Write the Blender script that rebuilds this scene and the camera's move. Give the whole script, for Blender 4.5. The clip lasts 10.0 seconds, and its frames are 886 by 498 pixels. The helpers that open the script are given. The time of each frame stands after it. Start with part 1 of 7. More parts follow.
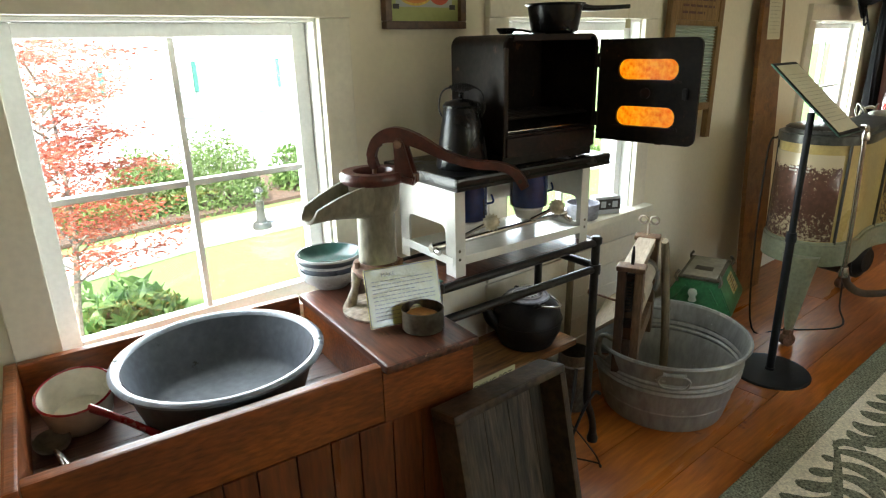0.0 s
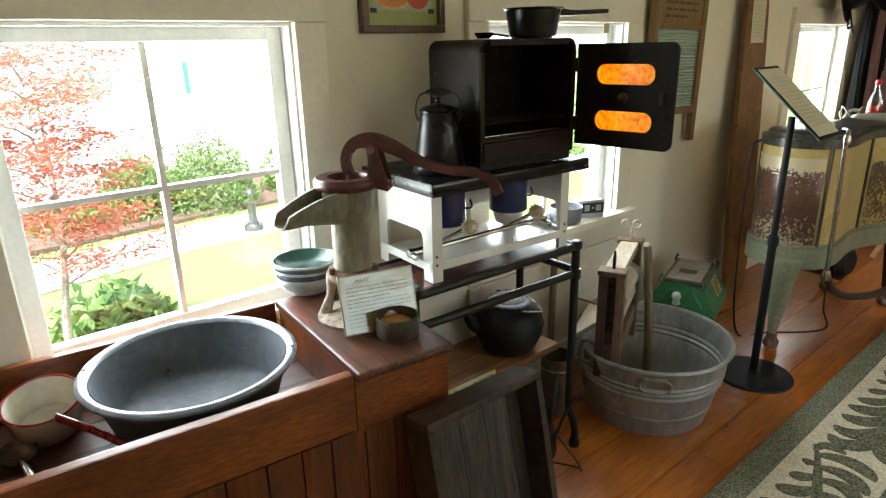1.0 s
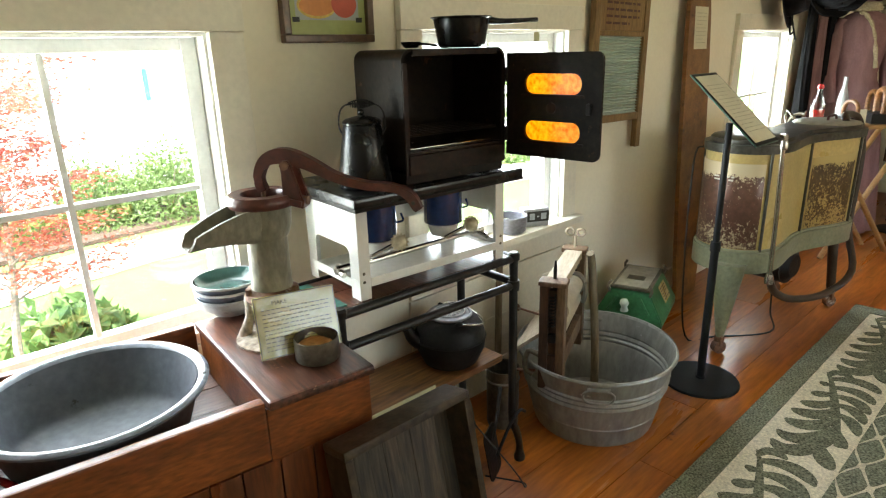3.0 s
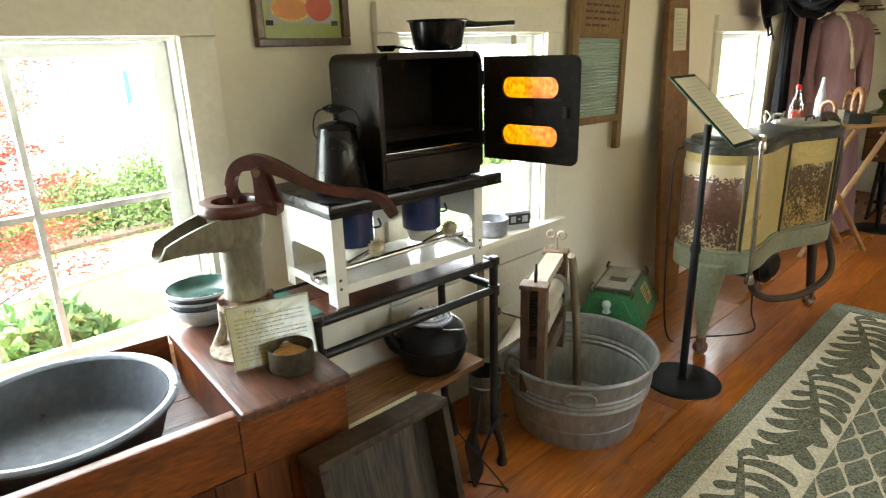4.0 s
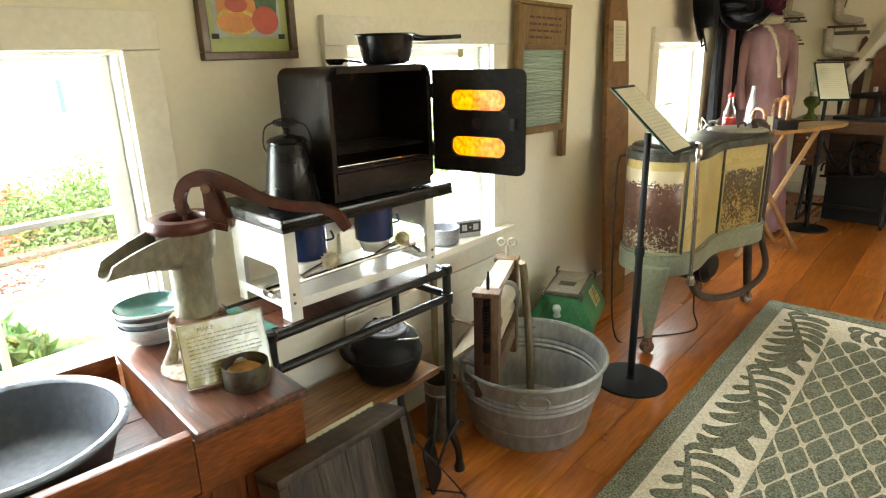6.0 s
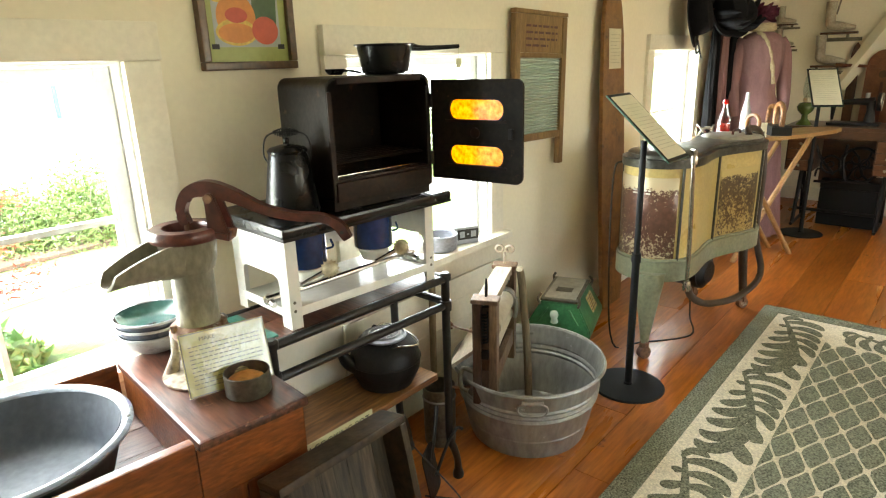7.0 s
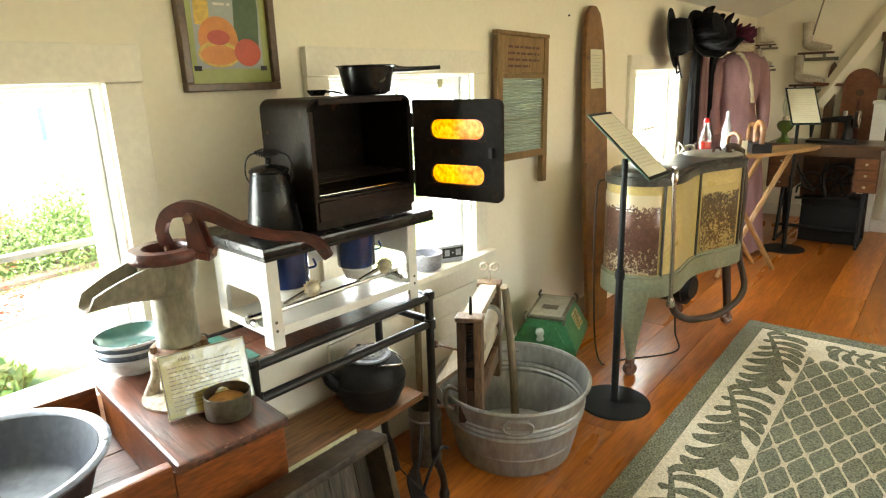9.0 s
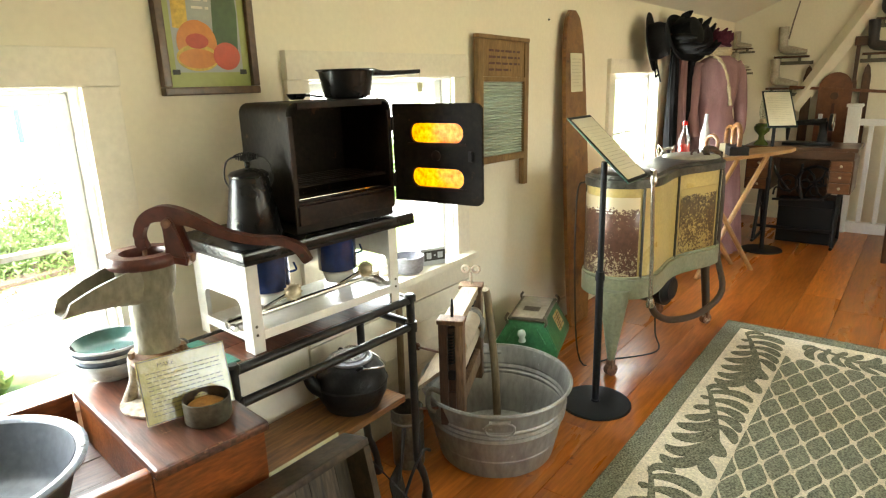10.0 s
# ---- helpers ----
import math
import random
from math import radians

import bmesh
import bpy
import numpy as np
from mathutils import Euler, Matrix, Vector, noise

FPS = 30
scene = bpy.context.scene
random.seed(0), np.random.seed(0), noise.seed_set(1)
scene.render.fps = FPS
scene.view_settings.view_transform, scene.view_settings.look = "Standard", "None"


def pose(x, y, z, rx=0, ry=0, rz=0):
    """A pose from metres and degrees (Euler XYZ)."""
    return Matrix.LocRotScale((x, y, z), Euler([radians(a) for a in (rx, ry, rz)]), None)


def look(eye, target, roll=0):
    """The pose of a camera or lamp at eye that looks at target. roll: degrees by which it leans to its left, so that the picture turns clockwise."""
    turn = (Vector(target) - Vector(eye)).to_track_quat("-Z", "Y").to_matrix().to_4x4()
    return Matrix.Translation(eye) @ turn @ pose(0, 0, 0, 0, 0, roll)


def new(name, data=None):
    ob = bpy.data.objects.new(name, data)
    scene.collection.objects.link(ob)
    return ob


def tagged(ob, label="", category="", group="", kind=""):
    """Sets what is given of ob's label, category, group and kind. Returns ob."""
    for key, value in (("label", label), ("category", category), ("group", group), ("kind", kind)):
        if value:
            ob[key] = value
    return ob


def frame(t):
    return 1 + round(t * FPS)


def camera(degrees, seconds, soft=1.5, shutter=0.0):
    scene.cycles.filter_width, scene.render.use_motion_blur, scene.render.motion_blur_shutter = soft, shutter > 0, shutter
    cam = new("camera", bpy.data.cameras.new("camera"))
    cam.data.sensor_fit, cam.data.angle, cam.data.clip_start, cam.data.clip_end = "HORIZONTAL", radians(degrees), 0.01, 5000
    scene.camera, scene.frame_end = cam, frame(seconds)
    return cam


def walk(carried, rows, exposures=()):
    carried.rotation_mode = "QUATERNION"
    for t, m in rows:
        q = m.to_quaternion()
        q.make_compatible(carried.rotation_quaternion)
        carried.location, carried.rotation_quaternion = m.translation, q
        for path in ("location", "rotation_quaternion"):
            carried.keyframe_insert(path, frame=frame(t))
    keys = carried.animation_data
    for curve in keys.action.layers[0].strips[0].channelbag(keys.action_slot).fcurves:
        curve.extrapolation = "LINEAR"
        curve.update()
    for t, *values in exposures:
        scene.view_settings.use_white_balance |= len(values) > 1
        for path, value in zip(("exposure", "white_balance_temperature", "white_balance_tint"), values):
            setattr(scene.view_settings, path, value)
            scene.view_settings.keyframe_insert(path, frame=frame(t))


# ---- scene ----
cam = camera(71.6, 10.0, soft=1.2)
PATH = [
    (0, (0.102, 0.13, 1.232), (1.307, 1.597, 0.6), -1.4),
    (0.5, (0.117, 0.123, 1.234), (1.324, 1.588, 0.603), -1.4),
    (1, (0.14, 0.112, 1.239), (1.36, 1.566, 0.61), -1.3),
    (1.5, (0.168, 0.095, 1.244), (1.408, 1.534, 0.617), -1.3),
    (2, (0.197, 0.084, 1.247), (1.457, 1.506, 0.623), -1.5),
    (2.5, (0.224, 0.081, 1.247), (1.503, 1.488, 0.627), -1.5),
    (4, (0.277, 0.077, 1.254), (1.6, 1.444, 0.637), -1.7),
    (4.5, (0.276, 0.075, 1.256), (1.629, 1.414, 0.642), -1.7),
    (5, (0.276, 0.07, 1.254), (1.661, 1.378, 0.646), -1.8),
    (5.5, (0.271, 0.068, 1.26), (1.689, 1.341, 0.653), -1.7),
    (7, (0.251, 0.067, 1.28), (1.699, 1.316, 0.694), -1.7),
    (7.5, (0.25, 0.066, 1.282), (1.704, 1.317, 0.715), -1.7),
    (8, (0.251, 0.061, 1.282), (1.712, 1.312, 0.734), -1.8),
    (8.5, (0.253, 0.056, 1.282), (1.722, 1.304, 0.749), -1.9),
    (9, (0.257, 0.049, 1.28), (1.741, 1.281, 0.752), -1.9),
    (9.5, (0.257, 0.044, 1.281), (1.761, 1.253, 0.756), -1.9),
    (10, (0.257, 0.037, 1.284), (1.775, 1.23, 0.761), -1.8),
]
EXPOSURES = [(0.0, 2.58, 6450, 10), (1.0, 2.69, 6500, 10), (2.5, 2.94, 6550, 10), (4.5, 3.27, 6600, 10), (5.5, 3.45, 6700, 10), (7.5, 3.62, 6900, 10), (10.0, 3.68, 6950, 10)]
walk(cam, [(t, look(eye, target, roll)) for t, eye, target, roll in PATH], EXPOSURES)

# ---- world, sun, window light ----
world = bpy.data.worlds.new("sky")
scene.world = world
world.use_nodes = True
_wn = world.node_tree
_sky = _wn.nodes.new("ShaderNodeTexSky")
_sky.sky_type, _sky.sun_disc = "NISHITA", False
_sky.sun_elevation, _sky.sun_rotation = radians(58), radians(225)
_wn.links.new(_sky.outputs[0], _wn.nodes["Background"].inputs[0])
_wn.nodes["Background"].inputs[1].default_value = 0.15
_sun = bpy.data.lights.new("sun", "SUN")
_sun.energy, _sun.angle, _sun.color = 5.0, radians(0.6), (1.0, 0.95, 0.86)
sun = new("sun", _sun)
sun.matrix_world = look((-7.0, -7.0, 16.0), (0.0, 0.0, 0.0))


def window_lamp(name, x, y, z, rx, rz, w, h, power, colour=(1.0, 0.97, 0.9)):
    la = bpy.data.lights.new(name, "AREA")
    la.shape, la.size, la.size_y, la.energy, la.color = "RECTANGLE", w, h, power, colour
    ob = new(name, la)
    ob.matrix_world = pose(x, y, z, rx, 0, rz)
    return ob


# daylight fill at the three windows of the knee wall, and unseen windows opposite
window_lamp("window_light", 0.54, 1.66, 0.96, -90, 0, 0.62, 0.64, 3.3, (0.93, 0.98, 1.0))
window_lamp("window_light", 1.86, 1.66, 0.94, -90, 0, 0.68, 0.66, 2.9, (0.93, 0.98, 1.0))
window_lamp("window_light", 4.15, 1.66, 0.94, -90, 0, 0.72, 0.66, 3.6, (0.93, 0.98, 1.0))
# opposite lamps are added, placed to brighten the sides facing the room
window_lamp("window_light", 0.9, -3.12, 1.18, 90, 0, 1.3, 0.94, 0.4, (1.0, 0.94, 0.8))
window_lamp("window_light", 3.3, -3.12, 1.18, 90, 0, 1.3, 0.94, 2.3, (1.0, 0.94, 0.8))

# ---- materials ----


def mat(name, c1, c2=None, rough=0.6, metal=0.0, scale=6.0, stretch=(1, 1, 1), bump=0.12, fine=90.0, spots=None, coat=0.0, spec=0.5, grain=0.25, spread=(0.32, 0.68), vary=0.0):
    """A two-scale noise material: c1 to c2 in large patches, fine grain and bump, and spots (colour, scale, threshold)."""
    m = bpy.data.materials.new(name)
    m.use_nodes = True
    n, l = m.node_tree.nodes, m.node_tree.links
    b = n["Principled BSDF"]
    c2 = c2 or tuple(v * 0.8 for v in c1)
    tc, oi = n.new("ShaderNodeTexCoord"), n.new("ShaderNodeObjectInfo")
    mul = n.new("ShaderNodeMath"); mul.operation = "MULTIPLY"; mul.inputs[1].default_value = 13.7
    add = n.new("ShaderNodeVectorMath"); add.operation = "ADD"
    l.new(oi.outputs["Random"], mul.inputs[0]); l.new(tc.outputs["Object"], add.inputs[0]); l.new(mul.outputs[0], add.inputs[1])
    mp = n.new("ShaderNodeMapping"); mp.inputs["Scale"].default_value = stretch
    l.new(add.outputs[0], mp.inputs[0])
    n1, n2 = n.new("ShaderNodeTexNoise"), n.new("ShaderNodeTexNoise")
    n1.inputs["Scale"].default_value, n1.inputs["Detail"].default_value, n1.inputs["Roughness"].default_value = scale, 6.0, 0.6
    n1.inputs["Distortion"].default_value = 0.4
    n2.inputs["Scale"].default_value, n2.inputs["Detail"].default_value = fine, 4.0
    l.new(mp.outputs[0], n1.inputs["Vector"]); l.new(mp.outputs[0], n2.inputs["Vector"])
    r = n.new("ShaderNodeValToRGB")
    r.color_ramp.elements[0].position, r.color_ramp.elements[1].position = spread
    r.color_ramp.elements[0].color, r.color_ramp.elements[1].color = (*c1, 1), (*c2, 1)
    l.new(n1.outputs["Fac"], r.inputs[0])
    mr = n.new("ShaderNodeMapRange")
    mr.inputs["From Min"].default_value, mr.inputs["From Max"].default_value = 0.3, 0.7
    mr.inputs["To Min"].default_value, mr.inputs["To Max"].default_value = 1 - grain, 1 + grain * 0.6
    l.new(n2.outputs["Fac"], mr.inputs["Value"])
    mx = n.new("ShaderNodeMix"); mx.data_type, mx.blend_type = "RGBA", "MULTIPLY"; mx.inputs["Factor"].default_value = 1.0
    l.new(r.outputs[0], mx.inputs["A"]); l.new(mr.outputs[0], mx.inputs["B"])
    col = mx.outputs["Result"]
    if vary:
        vr = n.new("ShaderNodeMapRange"); vr.inputs["To Min"].default_value, vr.inputs["To Max"].default_value = 1 - vary, 1 + vary
        l.new(oi.outputs["Random"], vr.inputs["Value"])
        vm = n.new("ShaderNodeMix"); vm.data_type, vm.blend_type = "RGBA", "MULTIPLY"; vm.inputs["Factor"].default_value = 1.0
        l.new(col, vm.inputs["A"]); l.new(vr.outputs[0], vm.inputs["B"])
        col = vm.outputs["Result"]
    if spots:
        sc, ss, th = spots
        n3 = n.new("ShaderNodeTexNoise"); n3.inputs["Scale"].default_value, n3.inputs["Detail"].default_value, n3.inputs["Roughness"].default_value = ss, 8.0, 0.7
        l.new(add.outputs[0], n3.inputs["Vector"])
        r3 = n.new("ShaderNodeValToRGB"); r3.color_ramp.elements[0].position, r3.color_ramp.elements[1].position = th, th + 0.05
        l.new(n3.outputs["Fac"], r3.inputs[0])
        m3 = n.new("ShaderNodeMix"); m3.data_type = "RGBA"; m3.inputs["B"].default_value = (*sc, 1)
        l.new(r3.outputs[0], m3.inputs["Factor"]); l.new(col, m3.inputs["A"])
        col = m3.outputs["Result"]
    l.new(col, b.inputs["Base Color"])
    rr = n.new("ShaderNodeMapRange"); rr.inputs["To Min"].default_value, rr.inputs["To Max"].default_value = max(rough - 0.12, 0.03), min(rough + 0.12, 1)
    l.new(n1.outputs["Fac"], rr.inputs["Value"]); l.new(rr.outputs[0], b.inputs["Roughness"])
    b.inputs["Metallic"].default_value = metal
    b.inputs["Specular IOR Level"].default_value = spec
    b.inputs["Coat Weight"].default_value = coat
    b.inputs["Coat Roughness"].default_value = 0.15
    if bump:
        bp = n.new("ShaderNodeBump"); bp.inputs["Strength"].default_value, bp.inputs["Distance"].default_value = bump, 0.004
        l.new(n2.outputs["Fac"], bp.inputs["Height"]); l.new(bp.outputs[0], b.inputs["Normal"])
    return m


def glass(name, colour=(1, 1, 1), gloss=0.08):
    m = bpy.data.materials.new(name)
    m.use_nodes = True
    n, l = m.node_tree.nodes, m.node_tree.links
    n.remove(n["Principled BSDF"])
    tr, gl, mx = n.new("ShaderNodeBsdfTransparent"), n.new("ShaderNodeBsdfGlossy"), n.new("ShaderNodeMixShader")
    tr.inputs[0].default_value = (*colour, 1)
    gl.inputs["Roughness"].default_value = 0.03
    mx.inputs[0].default_value = gloss
    l.new(tr.outputs[0], mx.inputs[1]); l.new(gl.outputs[0], mx.inputs[2]); l.new(mx.outputs[0], n["Material Output"].inputs[0])
    return m


def mica(name):
    """Amber sheet that lets scattered daylight through, with darker flakes."""
    m = bpy.data.materials.new(name)
    m.use_nodes = True
    n, l = m.node_tree.nodes, m.node_tree.links
    b = n["Principled BSDF"]
    tc, nz, r = n.new("ShaderNodeTexCoord"), n.new("ShaderNodeTexNoise"), n.new("ShaderNodeValToRGB")
    nz.inputs["Scale"].default_value, nz.inputs["Detail"].default_value = 90.0, 8.0
    l.new(tc.outputs["Object"], nz.inputs["Vector"]); l.new(nz.outputs["Fac"], r.inputs[0])
    r.color_ramp.elements[0].position, r.color_ramp.elements[1].position = 0.3, 0.62
    r.color_ramp.elements[0].color, r.color_ramp.elements[1].color = (0.78, 0.22, 0.008, 1), (1.0, 0.62, 0.06, 1)
    ts, tp, gl = n.new("ShaderNodeBsdfTranslucent"), n.new("ShaderNodeBsdfTransparent"), n.new("ShaderNodeBsdfGlossy")
    m1, m2 = n.new("ShaderNodeMixShader"), n.new("ShaderNodeMixShader")
    l.new(r.outputs[0], ts.inputs[0]); l.new(r.outputs[0], tp.inputs[0])
    gl.inputs["Roughness"].default_value = 0.2
    m1.inputs[0].default_value, m2.inputs[0].default_value = 0.3, 0.05
    l.new(ts.outputs[0], m1.inputs[1]); l.new(tp.outputs[0], m1.inputs[2])
    l.new(m1.outputs[0], m2.inputs[1]); l.new(gl.outputs[0], m2.inputs[2]); l.new(m2.outputs[0], n["Material Output"].inputs[0])
    n.remove(b)
    return m


M_WALL = mat("wall_paint", (0.82, 0.765, 0.61), (0.80, 0.745, 0.592), 0.75, scale=2.0, fine=60, bump=0.05, grain=0.03)
M_TRIM = mat("trim_paint", (0.80, 0.76, 0.63), (0.74, 0.70, 0.58), 0.45, scale=4.0, fine=70, bump=0.06, grain=0.06)
M_SASH = mat("sash_paint", (0.82, 0.82, 0.78), (0.75, 0.75, 0.71), 0.45, scale=6.0, fine=90, bump=0.05, grain=0.06)
M_CEIL = mat("ceiling_paint", (0.80, 0.75, 0.66), (0.74, 0.70, 0.62), 0.8, scale=1.5, fine=40, bump=0.05, grain=0.04)
M_FLOOR = mat("fir_floor", (0.47, 0.155, 0.021), (0.28, 0.074, 0.010), 0.30, scale=1.6, stretch=(0.35, 3, 3), fine=26, bump=0.05, coat=0.15, grain=0.32, spec=0.4, vary=0.30, spots=((0.17, 0.042, 0.008), 9.0, 0.64))
M_SUB = mat("floor_gap", (0.03, 0.013, 0.006), None, 0.8)
M_SINK = mat("sink_pine", (0.29, 0.082, 0.016), (0.125, 0.032, 0.008), 0.38, scale=4.0, stretch=(0.6, 2.5, 2.5), fine=60, bump=0.22, coat=0.1, spec=0.4, grain=0.4, spots=((0.40, 0.25, 0.13), 60.0, 0.70))
M_SINKV = mat("sink_bead", (0.20, 0.052, 0.012), (0.095, 0.024, 0.007), 0.32, scale=4.5, stretch=(4, 4, 0.5), fine=30, bump=0.1, coat=0.25, grain=0.4, vary=0.2)
M_SINKIN = mat("sink_worn", (0.15, 0.07, 0.045), (0.10, 0.04, 0.025), 0.45, scale=5, stretch=(0.5, 4, 4), fine=40, bump=0.15, grain=0.4, spots=((0.3, 0.2, 0.15), 14.0, 0.66))
M_BLOCKTOP = mat("worn_top", (0.145, 0.050, 0.026), (0.070, 0.023, 0.012), 0.38, scale=6, stretch=(4, 0.5, 4), fine=24, bump=0.25, coat=0.2, grain=0.65, spots=((0.27, 0.15, 0.085), 38.0, 0.63))
M_CRATE = mat("dark_crate", (0.080, 0.050, 0.024), (0.032, 0.020, 0.011), 0.5, scale=6, stretch=(1, 1, 1), fine=50, bump=0.3, grain=0.5, spec=0.3, spots=((0.20, 0.12, 0.055), 30.0, 0.68))
M_CRATEB = mat("crate_boards", (0.092, 0.064, 0.033), (0.030, 0.020, 0.011), 0.6, scale=14, stretch=(4, 0.4, 4), fine=40, bump=0.25, grain=0.5, vary=0.3)
M_SHELF = mat("bench_pine", (0.30, 0.138, 0.042), (0.16, 0.064, 0.020), 0.42, scale=5, stretch=(0.5, 5, 5), fine=24, bump=0.2, coat=0.12, grain=0.55, spots=((0.07, 0.028, 0.011), 16.0, 0.66))
M_IRONBLACK = mat("black_iron", (0.006, 0.006, 0.006), (0.011, 0.010, 0.009), 0.5, scale=12, fine=90, bump=0.35, grain=0.4, spec=0.28)
M_PIPE = mat("black_pipe", (0.008, 0.008, 0.008), (0.018, 0.017, 0.015), 0.36, scale=18, fine=90, bump=0.25, grain=0.4, spec=0.4, spots=((0.10, 0.095, 0.08), 40.0, 0.72))
M_ENAMELBLK = mat("black_enamel", (0.004, 0.005, 0.005), (0.008, 0.008, 0.008), 0.27, scale=12, fine=40, bump=0.06, coat=0.06, grain=0.3, spec=0.3, spots=((0.07, 0.06, 0.05), 45.0, 0.74))
M_OVEN = mat("oven_japan", (0.016, 0.011, 0.0070), (0.006, 0.0043, 0.003), 0.48, scale=8, fine=70, bump=0.2, grain=0.5, spec=0.14, spots=((0.060, 0.030, 0.014), 24.0, 0.62))
M_OVENEDGE = mat("oven_edge", (0.022, 0.009, 0.004), (0.009, 0.0045, 0.0025), 0.5, scale=12, fine=90, bump=0.2, grain=0.5, spec=0.18, spots=((0.09, 0.045, 0.022), 30.0, 0.69))
M_WHITE_EN = mat("white_enamel", (0.80, 0.79, 0.73), (0.74, 0.73, 0.66), 0.22, scale=5, fine=60, bump=0.03, coat=0.4, grain=0.05, spots=((0.12, 0.07, 0.04), 60.0, 0.78))
M_BLUE = mat("blue_enamel", (0.008, 0.03, 0.13), (0.005, 0.02, 0.09), 0.22, scale=6, fine=60, bump=0.04, coat=0.5, grain=0.2)
M_CHROME = mat("nickel", (0.62, 0.60, 0.56), (0.45, 0.43, 0.38), 0.22, metal=1.0, scale=14, fine=90, bump=0.05, grain=0.2)
M_BRASS = mat("pale_nickel_brass", (0.62, 0.56, 0.40), (0.46, 0.41, 0.28), 0.36, metal=0.5, scale=14, fine=90, bump=0.1, grain=0.25)
M_GALV = mat("galvanized", (0.41, 0.412, 0.375), (0.26, 0.265, 0.24), 0.45, metal=0.45, scale=5, stretch=(1, 1, 0.35), fine=50, bump=0.10, grain=0.22, spots=((0.58, 0.585, 0.56), 22.0, 0.66))
M_BASIN = mat("grey_enamel", (0.090, 0.102, 0.122), (0.060, 0.068, 0.080), 0.5, scale=4, fine=60, bump=0.05, coat=0.04, spec=0.35, grain=0.2, spots=((0.030, 0.028, 0.025), 26.0, 0.66))
M_BASINRIM = mat("pale_rim", (0.20, 0.225, 0.265), (0.14, 0.16, 0.19), 0.3, scale=9, fine=60, bump=0.04, coat=0.4, grain=0.15)
M_PUMP = mat("pump_grey", (0.235, 0.215, 0.150), (0.165, 0.150, 0.100), 0.5, scale=6, stretch=(1, 1, 0.5), fine=80, bump=0.35, grain=0.3, spots=((0.085, 0.045, 0.025), 20.0, 0.67))
M_PUMPRED = mat("pump_red", (0.105, 0.024, 0.014), (0.052, 0.013, 0.009), 0.4, scale=9, fine=70, bump=0.3, coat=0.15, grain=0.4, spots=((0.21, 0.13, 0.09), 30.0, 0.68))
M_RUST = mat("rusty_iron", (0.24, 0.13, 0.075), (0.13, 0.06, 0.032), 0.75, scale=12, fine=90, bump=0.4, grain=0.4, spots=((0.42, 0.38, 0.32), 14.0, 0.58))
M_FLANGE = mat("pale_rusty_iron", (0.40, 0.36, 0.30), (0.24, 0.16, 0.10), 0.75, scale=16, fine=90, bump=0.4, grain=0.4)
M_LIDGREY = mat("kettle_lid_grey", (0.27, 0.27, 0.30), (0.17, 0.17, 0.19), 0.55, metal=0.2, scale=14, fine=90, bump=0.08, grain=0.25)
M_ROSETTE = mat("worn_pale_metal", (0.66, 0.65, 0.64), (0.50, 0.49, 0.49), 0.5, metal=0.2, scale=14, fine=90, bump=0.1, grain=0.2)
M_CREAMEN = mat("cream_enamel", (0.72, 0.69, 0.58), (0.62, 0.58, 0.47), 0.25, scale=6, fine=60, bump=0.03, coat=0.4, grain=0.08)
M_REDEN = mat("red_enamel", (0.33, 0.012, 0.018), (0.24, 0.01, 0.014), 0.25, scale=8, fine=60, bump=0.03, coat=0.5, grain=0.15)
M_TEAL = mat("teal_glaze", (0.038, 0.115, 0.098), (0.026, 0.082, 0.070), 0.2, scale=8, fine=60, bump=0.03, coat=0.5, grain=0.15)
M_STONE = mat("pale_stoneware", (0.44, 0.46, 0.47), (0.35, 0.38, 0.41), 0.3, scale=8, fine=60, bump=0.04, coat=0.3, grain=0.1)
M_BLUEBAND = mat("slate_band", (0.10, 0.125, 0.165), None, 0.3, coat=0.3)
M_PAPER = mat("paper", (0.55, 0.53, 0.30), (0.50, 0.48, 0.27), 0.5, scale=5, fine=60, bump=0.02, grain=0.05)
M_PAPERW = mat("pale_paper", (0.66, 0.63, 0.46), (0.60, 0.57, 0.42), 0.6, scale=5, fine=60, bump=0.02, grain=0.05)
M_INK = mat("ink", (0.03, 0.03, 0.025), None, 0.7)
M_INKF = mat("faint_ink", (0.50, 0.475, 0.335), None, 0.7)
# placard ink paled towards the card, standing in for glare on the film
M_INKC = mat("glare_washed_ink", (0.27, 0.245, 0.11), None, 0.7)
M_INKG = mat("grey_ink", (0.22, 0.21, 0.15), None, 0.7)
M_TIN = mat("old_tin", (0.20, 0.185, 0.14), (0.12, 0.11, 0.08), 0.4, metal=0.7, scale=10, fine=80, bump=0.1, grain=0.3)
M_SOAP = mat("ochre_soap", (0.52, 0.25, 0.07), (0.40, 0.17, 0.04), 0.7, scale=30, fine=70, bump=0.5, grain=0.3)
M_WOODGREY = mat("weathered_wood", (0.28, 0.22, 0.13), (0.18, 0.14, 0.08), 0.65, scale=6, stretch=(3, 3, 0.5), fine=50, bump=0.2, grain=0.3)
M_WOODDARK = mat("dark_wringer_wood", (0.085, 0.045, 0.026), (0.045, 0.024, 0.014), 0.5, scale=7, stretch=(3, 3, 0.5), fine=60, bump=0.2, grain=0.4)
M_WOODBROWN = mat("brown_wringer_wood", (0.22, 0.135, 0.075), (0.11, 0.060, 0.034), 0.5, scale=6, stretch=(3, 3, 0.5), fine=60, bump=0.2, grain=0.4)
M_WOODPALE = mat("scrubbed_wood", (0.50, 0.42, 0.31), (0.38, 0.31, 0.22), 0.6, scale=7, stretch=(0.6, 4, 4), fine=50, bump=0.15, grain=0.25)
